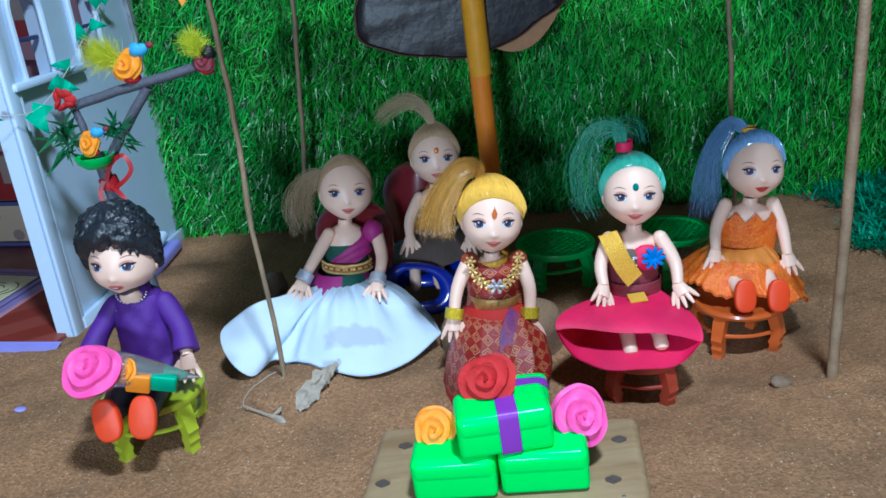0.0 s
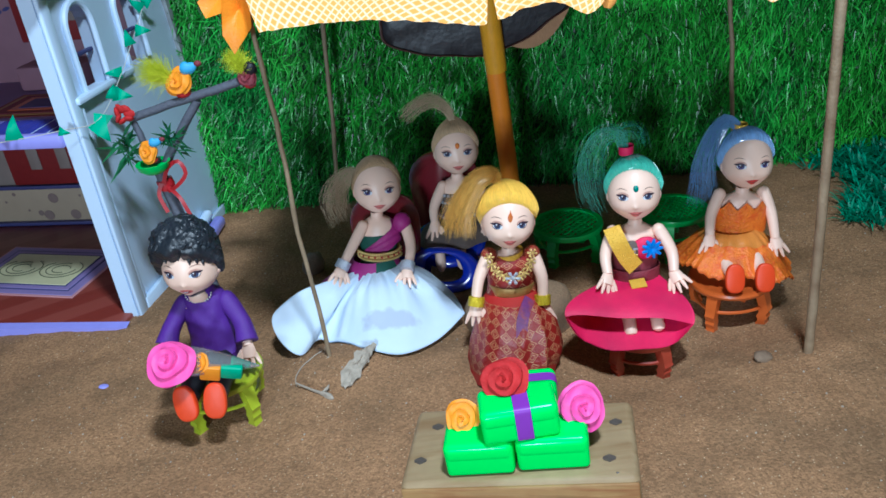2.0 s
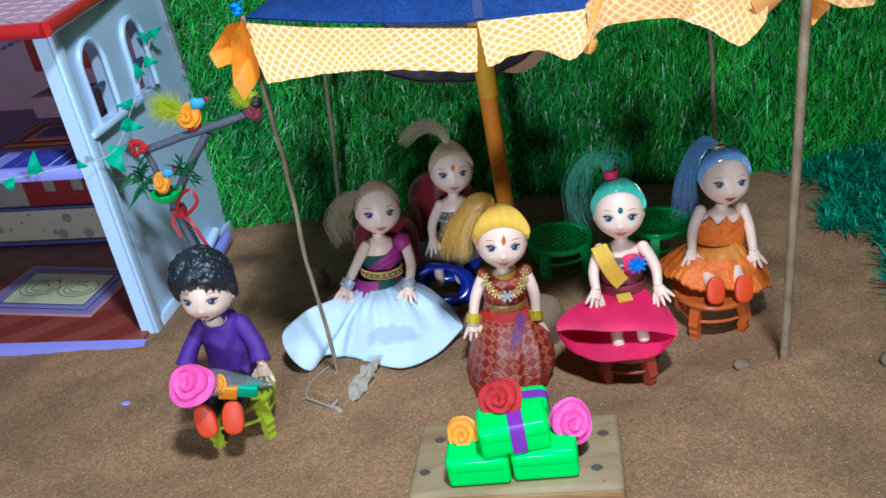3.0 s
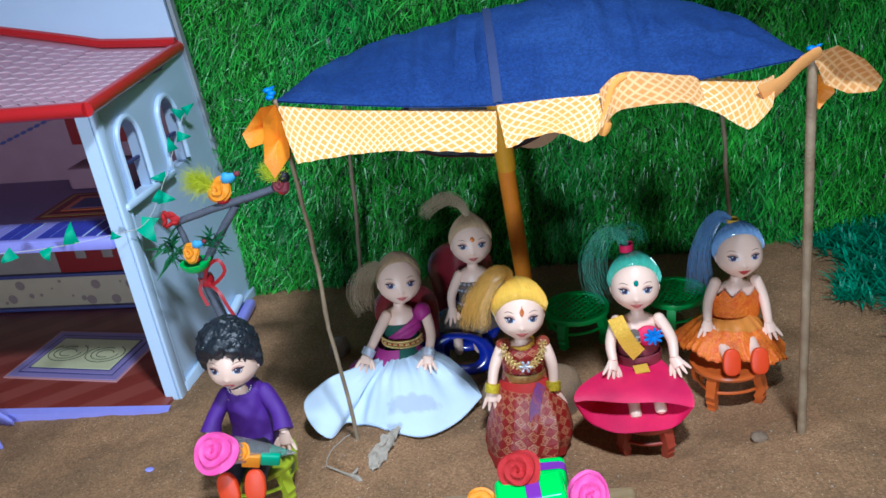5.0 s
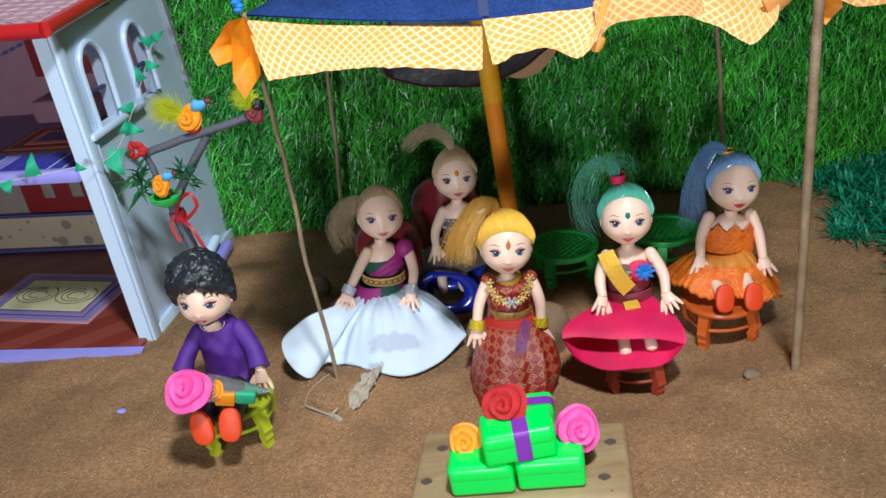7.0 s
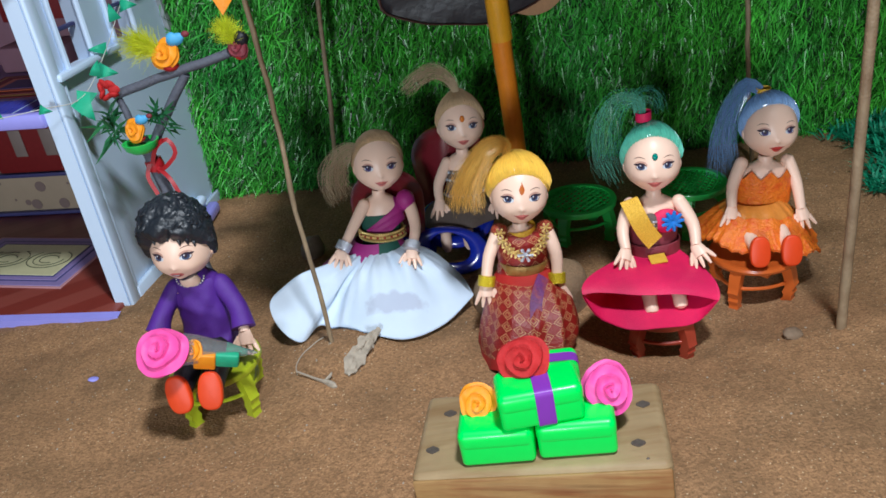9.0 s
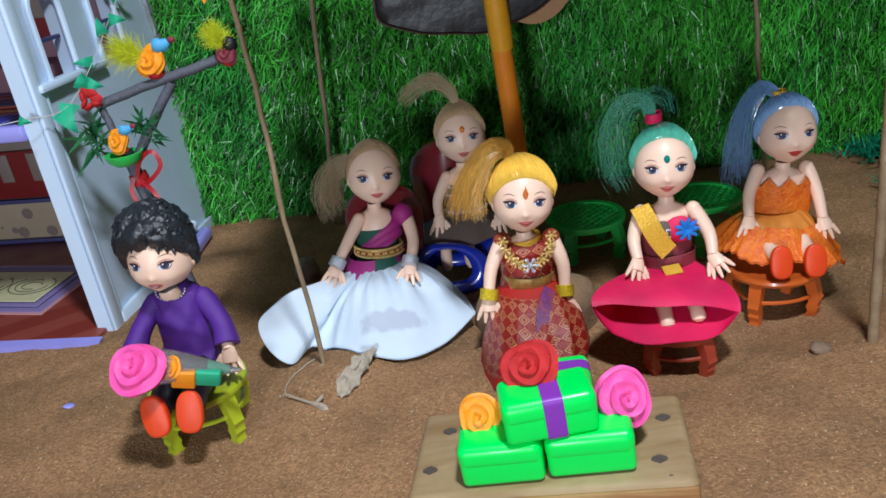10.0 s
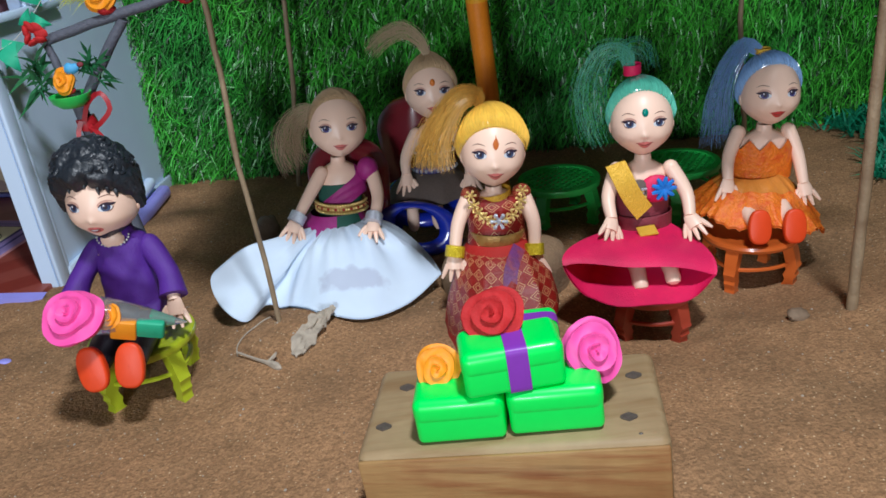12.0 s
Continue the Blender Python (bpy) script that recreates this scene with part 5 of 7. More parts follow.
def add_torso(s, neck, waist, material, skin_top=0.0, width=0.0122, uv=None):
    """From the neck down to the waist; skin above the given share, then cloth."""
    rows, n = [], 24
    prof = ((0.0, 0.0040, 0.0042), (0.10, 0.0044, 0.0046), (0.16, 0.0085, 0.0062), (0.24, width * 0.96, 0.0078), (0.38, width, 0.0086),
            (0.60, width * 0.94, 0.0088), (0.80, width * 0.92, 0.0090), (1.0, width * 1.02, 0.0100))
    for u, rx, ry in prof:
        p = lerp(neck, waist, u)
        rows.append([p + Vector((rx * math.cos(2 * math.pi * k / n), ry * math.sin(2 * math.pi * k / n), 0)) for k in range(n)])
    cut = next(i for i, q in enumerate(prof) if q[0] >= skin_top)
    s.grid(rows[:cut + 1], SKIN, True)
    s.grid([[p + (p - lerp(neck, waist, prof[i + cut][0])) * 0.06 for p in r] for i, r in enumerate(rows[cut:])], material, True, uv=uv)
    return rows


def sash(s, neck, waist, width, points, material, lift=1.16):
    """A cloth band laid on the body: points of (degrees round it, share from neck to waist, half width as a share)."""
    line = spline(points, 5 * len(points))
    rows = []
    for k in range(9):
        v = k / 4 - 1
        row = []
        for i, p in enumerate(line):
            u = p.y + v * p.z
            w = width * (0.55 + 0.45 * step(0.10, 0.30, u)) * (1 - 0.06 * step(0.4, 0.9, u))
            a = radians(p.x)
            ruck = 1 + 0.035 * math.sin(v * 9 + i * 0.4)
            row.append(lerp(neck, waist, u) + Vector((w * math.sin(a), -0.0088 * math.cos(a), 0)) * lift * ruck)
        rows.append(row)
    s.grid(rows, material)
    s.grid([[p + Vector((0, 0.0006, 0)) for p in r] for r in rows], material)


def belt(s, centre, rx, ry, h, material, tilt=0.0, n=30):
    rows = []
    for dz, k in ((-h / 2, 0.97), (-h / 2 + 0.0004, 1.0), (h / 2 - 0.0004, 1.0), (h / 2, 0.97)):
        rows.append([Vector(centre) + Vector((rx * k * math.cos(2 * math.pi * i / n), ry * k * math.sin(2 * math.pi * i / n), dz + tilt * math.cos(2 * math.pi * i / n))) for i in range(n)])
    s.grid(rows, material, True)


def band(s, path, w, material, normal, thick=0.0006):
    """A flat strip along a path."""
    pts = [Vector(p) for p in path]
    rows_a, rows_b = [], []
    for i, p in enumerate(pts):
        d = (pts[min(i + 1, len(pts) - 1)] - pts[max(0, i - 1)]).normalized()
        nn = Vector(normal).normalized()
        sd = d.cross(nn).normalized() * w / 2
        rows_a.append([p - sd, p - sd + nn * thick, p + sd + nn * thick, p + sd])
    s.grid(rows_a, material, True, True)


def shoe(s, at, turn, material, long=0.0125, wide=0.0062):
    """A flat oval sole that faces forward, with a low rounded upper."""
    n, rows = 28, []
    for k, y in ((0.02, -0.0030), (0.86, -0.0030), (0.96, -0.0026), (1.0, -0.0018), (0.98, 0.0002), (0.80, 0.0030), (0.02, 0.0040)):
        rows.append([Vector(at) + turn @ Vector((wide * k * math.copysign(abs(math.cos(a)) ** 0.75, math.cos(a)) * (1 - 0.06 * math.sin(a)), y, long * 0.62 * k * math.copysign(abs(math.sin(a)) ** 0.8, math.sin(a)))) for a in [2 * math.pi * i / n for i in range(n)]])
    s.grid(rows, material, True)


def doll_in_brocade():
    """The doll in a red and gold sari."""
    s = Shape()
    c = Vector((0.0215, 0.3697, 0.0836))
    add_head(s, c, tilt(-12, 4, 0), HAIR_YELLOW, 0.66, 1.02, 0.22, GEM_FLAME, (-0.18, 0.30, 0.93), 84, 3, LIP)
    add_tail(s, [c + Vector(p) for p in ((-0.004, 0.006, 0.0225), (-0.006, 0.005, 0.0280), (-0.014, 0.003, 0.0275), (-0.022, 0.0, 0.0190), (-0.028, -0.003, 0.0080), (-0.031, -0.005, -0.0050))],
             (0.0022, 0.0050, 0.0062, 0.0080, 0.0108), HAIR_GOLD, 700, 3, 2.8, 0.00008)
    neck, waist = c + Vector((-0.001, 0.002, -0.0170)), Vector((0.0205, 0.3700, 0.0375))
    add_torso(s, neck, waist, RED_BROCADE, 0.16, 0.0148, (1.1, 0.42))
    belt(s, (0.0206, 0.3700, 0.0405), 0.0142, 0.0112, 0.0064, GOLD_BELT, -0.0006)
    add_arm(s, (0.0085, 0.3690, 0.0635), (0.0010, 0.3630, 0.0510), (-0.0025, 0.3570, 0.0365), (-0.1, -0.25, -1), cuff=GOLD_GLITTER, hand_side=-1)
    add_arm(s, (0.0340, 0.3690, 0.0620), (0.0385, 0.3630, 0.0480), (0.0375, 0.3570, 0.0330), (0.1, -0.25, -1), cuff=GOLD_GLITTER)
    for x, z in ((0.0085, 0.0635), (0.0340, 0.0620)):
        s.ball((x, 0.3690, z), (0.0049, 0.0053, 0.0043), RED_BROCADE, 16, 10)
    # necklace of small gold blossoms, largest in the middle
    for k in range(11):
        a = math.pi * (0.05 + 0.90 * k / 10)
        p = Vector((0.0210 - 0.0128 * math.cos(a), 0.3606 - 0.0046 * math.sin(a), 0.0695 - 0.0165 * math.sin(a) ** 0.9))
        r = 0.0025 + (0.0011 if k == 5 else 0.0)
        metal = SILVER if k == 5 else GOLD
        for j in range(6):
            d = Vector((math.cos(j * 1.047 + 0.4 * k), -0.18, math.sin(j * 1.047 + 0.4 * k)))
            s.tube([p, p + d * r * 0.9], [r * 0.16, r * 0.24], metal, 5)
            s.ball(p + d * r, (r * 0.30, r * 0.28, r * 0.30), metal, 7, 5)
        s.ball(p, (r * 0.36, r * 0.5, r * 0.36), metal, 7, 5)
    # long skirt, draped over the lap and spread forward on the sand
    rings, n = ((0.0, 0.0205, 0.3700, 0.0380, 0.0146, 0.0112), (0.2, 0.0205, 0.3650, 0.0345, 0.0190, 0.0165), (0.45, 0.0203, 0.3560, 0.0245, 0.0238, 0.0255),
                (0.75, 0.0192, 0.3510, 0.0115, 0.0265, 0.0310), (1.0, 0.0172, 0.3475, 0.0010, 0.0262, 0.0325)), 96
    dense = []
    for i in range(25):
        v = i / 24 * 4
        k = min(int(v), 3)
        u, cx, cy, cz, rx, ry = (p + (q - p) * (v - k) for p, q in zip(rings[k], rings[k + 1]))
        row = []
        for j in range(n):
            a = 2 * math.pi * j / n
            face = math.exp(-((math.degrees(a) - 285) / 48) ** 2)
            f = 1 + u * (0.055 * (0.6 - abs(math.sin(4 * a + 0.5))) + 0.025 * math.sin(11 * a + 2) + 0.05 * math.sin(3 * a))
            f += face * step(0.08, 0.35, u) * 0.16 * (0.5 - abs(math.sin(5.5 * (a - 4.9) + 1.2 * u)))
            f += 0.13 * math.exp(-((math.degrees(a) - 335) / 22) ** 2 - ((u - 0.66) / 0.22) ** 2)
            f += 0.16 * math.exp(-((math.degrees(a) - 215) / 38) ** 2) * step(0.45, 1.0, u)
            x, y = cx + rx * f * math.cos(a), cy + ry * f * math.sin(a)
            row.append(Vector((x, y, max(cz + 0.003 * u * math.sin(5 * a), ground_z(x, y) - 0.001))))
        dense.append(row)
    s.grid(dense[:5], RED_CLOTH, True)
    s.grid(dense[4:22], RED_BROCADE, True, uv=(2.0, 0.75))
    s.grid(dense[21:], RED_CLOTH, True)
    band(s, spline([(0.0300, 0.3570, 0.0375), (0.0265, 0.3495, 0.0350), (0.0235, 0.3420, 0.0305), (0.0220, 0.3345, 0.0235)], 10), 0.0068, FLORAL, (0.10, -0.9, 0.5), 0.0012)
    belt(s, neck + Vector((0.0005, -0.0004, -0.0052)), 0.0082, 0.0078, 0.0040, GOLD_CLOTH, 0.0012)
    tagged(make("doll", s, None, (0.0205, 0.355, 0.0)), "doll with yellow ponytail in red gold sari", "doll")


def build_seat_stone():
    c = Vector((0.0250, 0.3940, 0.0))
    s = Shape().ball(c, (0.0360, 0.0250, 0.0235), SANDSTONE, 40, 22, None, lambda n: (1.0 / (abs(n.z) ** 4 + (n.x ** 2 + n.y ** 2) ** 2) ** 0.25) * (1 + 0.05 * noise.noise((n.x * 2, n.y * 2, n.z * 3))))
    tagged(make("seat_stone", s, None, c), "sandy brown flat stone used as a seat", "stone")


def doll_in_pink():
    """The doll with green hair on the rust red stool."""
    s = Shape()
    c = Vector((0.0985, 0.3857, 0.0856))
    add_head(s, c, tilt(-12, 0, -8), HAIR_GREEN, 0.80, 1.0, 0.15, GEM_GREEN, (-0.16, 0.25, 0.95), 52, 5, LIP)
    add_tail(s, [c + Vector(p) for p in ((-0.004, 0.006, 0.0235), (-0.0065, 0.008, 0.0350), (-0.017, 0.010, 0.0335), (-0.0240, 0.010, 0.0190), (-0.0235, 0.010, 0.001), (-0.0165, 0.010, -0.0150))],
             (0.0026, 0.0052, 0.0080, 0.0092, 0.0076), HAIR_GREEN, 80, 5, 2.2, 0.00006)
    add_tail(s, [c + Vector(p) for p in ((-0.004, 0.006, 0.0235), (-0.004, 0.010, 0.0350), (0.004, 0.014, 0.0330), (0.008, 0.018, 0.0200))], (0.0026, 0.0056, 0.0060), HAIR_GREEN, 40, 6, 2.0, 0.00006)
    belt(s, c + Vector((-0.003, 0.006, 0.0262)), 0.0044, 0.0042, 0.0050, HOT_PINK, 0.0004)
    neck, waist = c + Vector((0.0012, 0.002, -0.0165)), Vector((0.0985, 0.3850, 0.0300))
    add_torso(s, neck, waist, MAROON_CLOTH, 0.36, 0.0140)
    belt(s, (0.0985, 0.3850, 0.0340), 0.0155, 0.0118, 0.0090, MAROON_CLOTH)
    # bodice with a pink field and a blue yarn knot
    s.ball((0.1038, 0.3772, 0.0525), (0.0088, 0.0034, 0.0075), HOT_PINK, 14, 8)
    s.ball((0.0945, 0.3768, 0.0520), (0.0065, 0.0030, 0.0065), GREY_CLOTH, 14, 8)
    for j in range(9):
        a = j * 0.698
        d = Vector((math.cos(a), -0.15, math.sin(a)))
        p = Vector((0.1068, 0.3745, 0.0535))
        s.tube([p, p + d * 0.0032 + Vector((0, -0.0008, 0)), p + d * 0.0064], [0.0011, 0.0015, 0.0008], BLUE_KNOT, 6)
    for j in range(14):
        a = j * 0.9
        s.ball((0.0935 + 0.004 * math.cos(a), 0.3738, 0.0500 + 0.0045 * math.sin(a * 1.3)), (0.0010, 0.0008, 0.0008), SILVER if j % 2 else GOLD, 6, 4)
    band(s, spline([(0.0835, 0.3800, 0.0675), (0.0860, 0.3740, 0.0610), (0.0905, 0.3725, 0.0510), (0.0965, 0.3725, 0.0420)], 10), 0.0105, GOLD_CLOTH, (0.1, -1, 0.25), 0.0009)
    add_arm(s, (0.0850, 0.3830, 0.0630), (0.0790, 0.3760, 0.0515), (0.0785, 0.3660, 0.0428), (-0.30, -0.75, -0.60), hand_side=-1)
    add_arm(s, (0.1128, 0.3830, 0.0610), (0.1190, 0.3760, 0.0490), (0.1180, 0.3660, 0.0400), (0.30, -0.75, -0.60))
    band(s, [(0.0965, 0.3710, 0.0345), (0.0970, 0.3640, 0.0325)], 0.0095, GOLD_CLOTH, (0, -0.5, 1), 0.0008)
    # stiff skirt: a flared tube that opens forward, its lower edge on the stool
    n, rows = 72, []
    for i in range(13):
        u = i / 12
        row = []
        for k in range(n):
            a = 2 * math.pi * k / n
            ca, sa = math.cos(a), math.sin(a)
            sq = 1.0 / (abs(ca) ** 3 + abs(sa) ** 3) ** (1 / 3)
            p = Vector((0.0985 + 0.0135 * ca, 0.3850 + 0.0110 * sa, 0.0310 if sa < 0 else 0.0310 - 0.006 * sa))
            wave = 0.0010 * math.sin(5 * a + 0.6) + 0.0008 * math.sin(3 * a)
            low = step(-0.35, 0.5, sa)
            sq = sq + (0.80 - sq) * low
            x = 0.0855 + 0.0375 * ca * sq
            high, deep = 0.0290 - 0.18 * (x - 0.0855), 0.0170 - 0.10 * (x - 0.0855)
            mid = 1 - min(1.0, abs(ca) * 1.05) ** 2
            q = Vector((x, 0.3375 - (0.0030 + 0.0055 * mid) * low, high + (deep - high - 0.0030 - 0.0014 * mid) * low + wave))
            x = 0.0870 + 0.0420 * ca * sq
            m = Vector((x, 0.3450 + 0.003 * low, 0.0365 - 0.16 * (x - 0.0870) - (0.0188 - 0.03 * (x - 0.087)) * low))
            row.append(p * (1 - u) ** 2 + m * 2 * u * (1 - u) + q * u * u)
        rows.append(row)
    s.grid(rows, HOT_PINK, True)
    s.grid([[lerp(p, (0.0860, p.y, 0.0250), 0.025) for p in r] for r in rows[4:]], HOT_PINK, True)
    for x, y0, z0 in ((0.0872, 0.3420, 0.0138), (0.1035, 0.3425, 0.0150)):
        s.tube(spline([(x + 0.001, 0.370, 0.0200), (x + 0.001, y0 + 0.014, 0.0200), (x, y0 + 0.003, z0 + 0.0035), (x, y0, z0)], 9), [0.0050, 0.0048, 0.0044, 0.0042, 0.0040, 0.0038, 0.0040, 0.0036, 0.0016], SKIN, 12)
    tagged(make("doll", s, None, (0.0945, 0.37, 0.0190)), "doll with green ponytail in pink skirt", "doll")


def doll_in_orange():
    """The doll with blue hair on the orange stool."""
    s = Shape()
    c = Vector((0.1775, 0.4207, 0.0824))
    add_head(s, c, tilt(-12, 0, -4), HAIR_BLUE, 0.80, 1.0, 0.14, None, (-0.16, 0.36, 0.90), 52, 7, LIP_RED, IRIS_VIOLET)
    add_tail(s, [c + Vector(p) for p in ((-0.004, 0.008, 0.0225), (-0.011, 0.010, 0.0260), (-0.0195, 0.010, 0.0140), (-0.0240, 0.010, -0.002), (-0.0250, 0.008, -0.018), (-0.0250, 0.008, -0.0310))],
             (0.0030, 0.0052, 0.0064, 0.0084, 0.0112), HAIR_BLUE, 190, 7, 1.7, 0.00007)
    belt(s, c + Vector((-0.002, 0.008, 0.0225)), 0.0042, 0.0042, 0.0030, GOLD_CLOTH)
    neck, waist = c + Vector((-0.001, 0.002, -0.0165)), Vector((0.1755, 0.4230, 0.0310))
    add_torso(s, neck, waist, ORANGE_CLOTH, 0.36, 0.0140)
    # bodice with a pointed top edge
    n, rows = 60, []
    for z, k in ((0.0360, 1.02), (0.0405, 1.04), (0.0480, 1.05), (0.0535, 1.06)):
        rows.append([Vector((0.1755 + 0.0168 * k * math.cos(2 * math.pi * i / n), 0.4225 + 0.0116 * k * math.sin(2 * math.pi * i / n), z - 0.0012 * math.cos(2 * math.pi * i / n))) for i in range(n)])
    rows.append([p + Vector((0, 0, 0.0060 if i % 6 == 3 else (0.0042 if i % 6 in (2, 4) else (0.0021 if i % 6 in (1, 5) else 0.0002)))) for i, p in enumerate(rows[-1])])
    s.grid(rows, ORANGE_LACE, True)
    add_arm(s, (0.1610, 0.4200, 0.0630), (0.1545, 0.4150, 0.0510), (0.1515, 0.4060, 0.0405), (-0.2, -0.4, -1), hand_side=-1)
    add_arm(s, (0.1895, 0.4215, 0.0610), (0.1935, 0.4160, 0.0480), (0.1935, 0.4060, 0.0340), (0.2, -0.4, -1))
    n, rows = 120, []
    for j in range(9):
        u = j / 8
        row = []
        for k in range(n):
            a = 2 * math.pi * k / n
            r = 0.0135 + u * 0.0215
            f = 1 + u * u * (0.020 * math.sin(7 * a) + 0.016 * math.sin(13 * a + 1)) + 0.03 * u ** 4 * abs(math.sin(20 * a))
            z = 0.0390 - 0.0240 * u ** 1.3 + 0.0024 * u ** 2 * math.sin(7 * a + 0.7) + 0.0007 * math.sin(math.pi * u) * math.sin(16 * a + 2 * math.sin(2 * a)) + 0.0008 * u ** 3 * math.sin(40 * a) - 0.0085 * math.cos(a) * u + 0.0040 * u * max(0, -math.sin(a)) ** 3
            row.append(Vector((0.1705 + r * 1.06 * f * math.cos(a), 0.4190 - 0.005 * u + r * 0.88 * f * math.sin(a), z)))
        rows.append(row)
    s.grid(rows[:7], AMBER_CLOTH, True)
    s.grid([[p + Vector((0, -0.0004, 0.0006)) for p in r] for r in rows[3:]], ORANGE_LACE, True)
    s.grid([[p - Vector((0, 0, 0.0008)) for p in r] for r in rows[4:]], ORANGE_CLOTH, True)
    for x, y, z in ((0.1590, 0.3790, 0.0235), (0.1780, 0.3800, 0.0215)):
        s.tube([(x + 0.001, 0.412, 0.0270), (x, 0.396, 0.0255), (x, y + 0.003, z)], [0.005, 0.0046, 0.004], SKIN, 12)
        shoe(s, Vector((x, y, z)), tilt(-18, 4, 0), ORANGE_SHOE, 0.0150, 0.0060)
    tagged(make("doll", s, None, (0.1705, 0.409, 0.0160)), "doll with blue ponytail in ruffled orange dress", "doll")


def doll_in_white():
    """The doll in a magenta top and wide white skirt."""
    s = Shape()
    c = Vector((-0.0605, 0.4352, 0.0866))
    add_head(s, c, tilt(-12, 4, 9), HAIR_BLOND, 0.80, 0.98, 0.085, None, (-0.55, 0.78, 0.25), 72, 9, LIP, IRIS_VIOLET, 0.04)
    add_tail(s, [c + Vector(p) for p in ((-0.010, 0.012, 0.006), (-0.019, 0.012, 0.007), (-0.028, 0.010, -0.001), (-0.0305, 0.007, -0.013), (-0.0265, 0.005, -0.023))],
             (0.0040, 0.0062, 0.0078, 0.0085, 0.0080), HAIR_PALE, 230, 9, 3.2, 0.00008)
    neck, waist = c + Vector((-0.003, 0.002, -0.0165)), Vector((-0.0665, 0.4320, 0.0330))
    add_torso(s, neck, waist, DARK_GREEN, 0.38, 0.0128)
    sash(s, neck, waist, 0.0136, [(82, 0.36, 0.22), (55, 0.40, 0.20), (25, 0.50, 0.17), (-5, 0.62, 0.14), (-35, 0.72, 0.10)], MAGENTA)
    s.ball((-0.0470, 0.4320, 0.0620), (0.0062, 0.0068, 0.0070), MAGENTA, 16, 10)
    belt(s, (-0.0650, 0.4310, 0.0435), 0.0145, 0.0115, 0.0062, GOLD_BELT, -0.0012)
    for k in range(30):
        a = math.pi * (1.03 + 0.94 * k / 29)
        for dz, m in ((-0.0025, GOLD), (0.0, RED_CLOTH if k % 3 == 1 else GOLD), (0.0025, GOLD)):
            s.ball((-0.0650 + 0.0149 * math.cos(a), 0.4310 + 0.0119 * math.sin(a), 0.0435 + dz - 0.0012 * math.cos(a)), (0.00078, 0.0006, 0.00085), m, 6, 4)
    # magenta cloth round the hips
    n, rows = 48, []
    for u in range(5):
        k = u / 4
        rows.append([Vector((-0.0690 - 0.003 * k + (0.0145 + 0.0095 * k + 0.012 * k * max(0, -math.cos(2 * math.pi * i / n))) * math.cos(2 * math.pi * i / n),
                             0.4300 - 0.002 * k + (0.0115 + 0.006 * k) * math.sin(2 * math.pi * i / n), 0.0400 - 0.0150 * k)) for i in range(n)])
    s.grid(rows, MAGENTA, True)
    s.grid([[p + (p - Vector((-0.069, 0.43, p.z))) * 0.03 for p in r[37:45]] for r in rows], DARK_GREEN)
    add_arm(s, (-0.0735, 0.4310, 0.0625), (-0.0815, 0.4230, 0.0525), (-0.0900, 0.4140, 0.0415), (-0.35, -0.5, -0.8), cuff=SILVER, hand_side=-1)
    add_arm(s, (-0.0450, 0.4310, 0.0600), (-0.0425, 0.4210, 0.0480), (-0.0460, 0.4075, 0.0385), (-0.05, -0.8, -0.6), cuff=SILVER)
    # wide skirt over the stretched legs; its end lifts like the mouth of a tunnel
    hem = [(-0.011, 0.393, 0.010), (-0.030, 0.374, 0.004), (-0.0525, 0.362, 0.004), (-0.074, 0.368, 0.006), (-0.094, 0.378, 0.006), (-0.1075, 0.384, 0.005), (-0.1180, 0.369, 0.006), (-0.1305, 0.374, 0.016),
           (-0.1340, 0.386, 0.0275), (-0.120, 0.412, 0.025), (-0.088, 0.438, 0.018), (-0.050, 0.442, 0.014), (-0.022, 0.424, 0.012), (-0.011, 0.393, 0.010)]
    n = 120
    edge = spline(hem, n + 1)[:n]
    mid = Vector((-0.068, 0.4270, 0.0345))
    rows = []
    for j in range(25):
        u = j / 24
        row = []
        for k, e in enumerate(edge):
            d = Vector((e.x - mid.x, e.y - mid.y, 0))
            a = math.atan2(d.y, d.x)
            w = mid + Vector((0.0150 * math.cos(a), 0.0110 * math.sin(a), 0))
            p = lerp(w, e, u)
            front = step(-0.2, 0.6, -math.sin(a))
            fold = 0.0040 * (0.5 - abs(math.sin(6.5 * a + 1.5 * u + 0.5 * noise.noise((a * 2, u, 0))))) + 0.0022 * (1 - u) * math.sin(23 * a + 2 * math.sin(3 * a)) + 0.0026 * (0.5 - abs(math.sin(4 * a + 0.8))) + 0.0020 * noise.noise((p.x * 45, p.y * 45, 3))
            p.z += (0.0020 + 0.0075 * front * step(-0.95, -0.2, math.cos(a))) * math.sin(math.pi * min(1.0, u * 1.02)) ** 1.2 + fold * math.sin(math.pi * u) ** 0.6 * (1 - 0.3 * u)
            p.z += -0.0030 * math.exp(-((p.x + 0.092) / 0.010) ** 2 - ((p.y - 0.386) / 0.012) ** 2) + 0.0035 * math.exp(-((p.x + 0.112) / 0.012) ** 2 - ((p.y - 0.390) / 0.012) ** 2)
            p.z = max(p.z, ground_z(p.x, p.y) + 0.0015)
            row.append(p)
        rows.append(row)
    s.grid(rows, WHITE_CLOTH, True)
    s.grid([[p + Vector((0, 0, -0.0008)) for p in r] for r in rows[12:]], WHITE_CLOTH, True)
    tagged(make("doll", s, None, (-0.0660, 0.42, 0.004)), "doll with blond hair in white skirt", "doll")


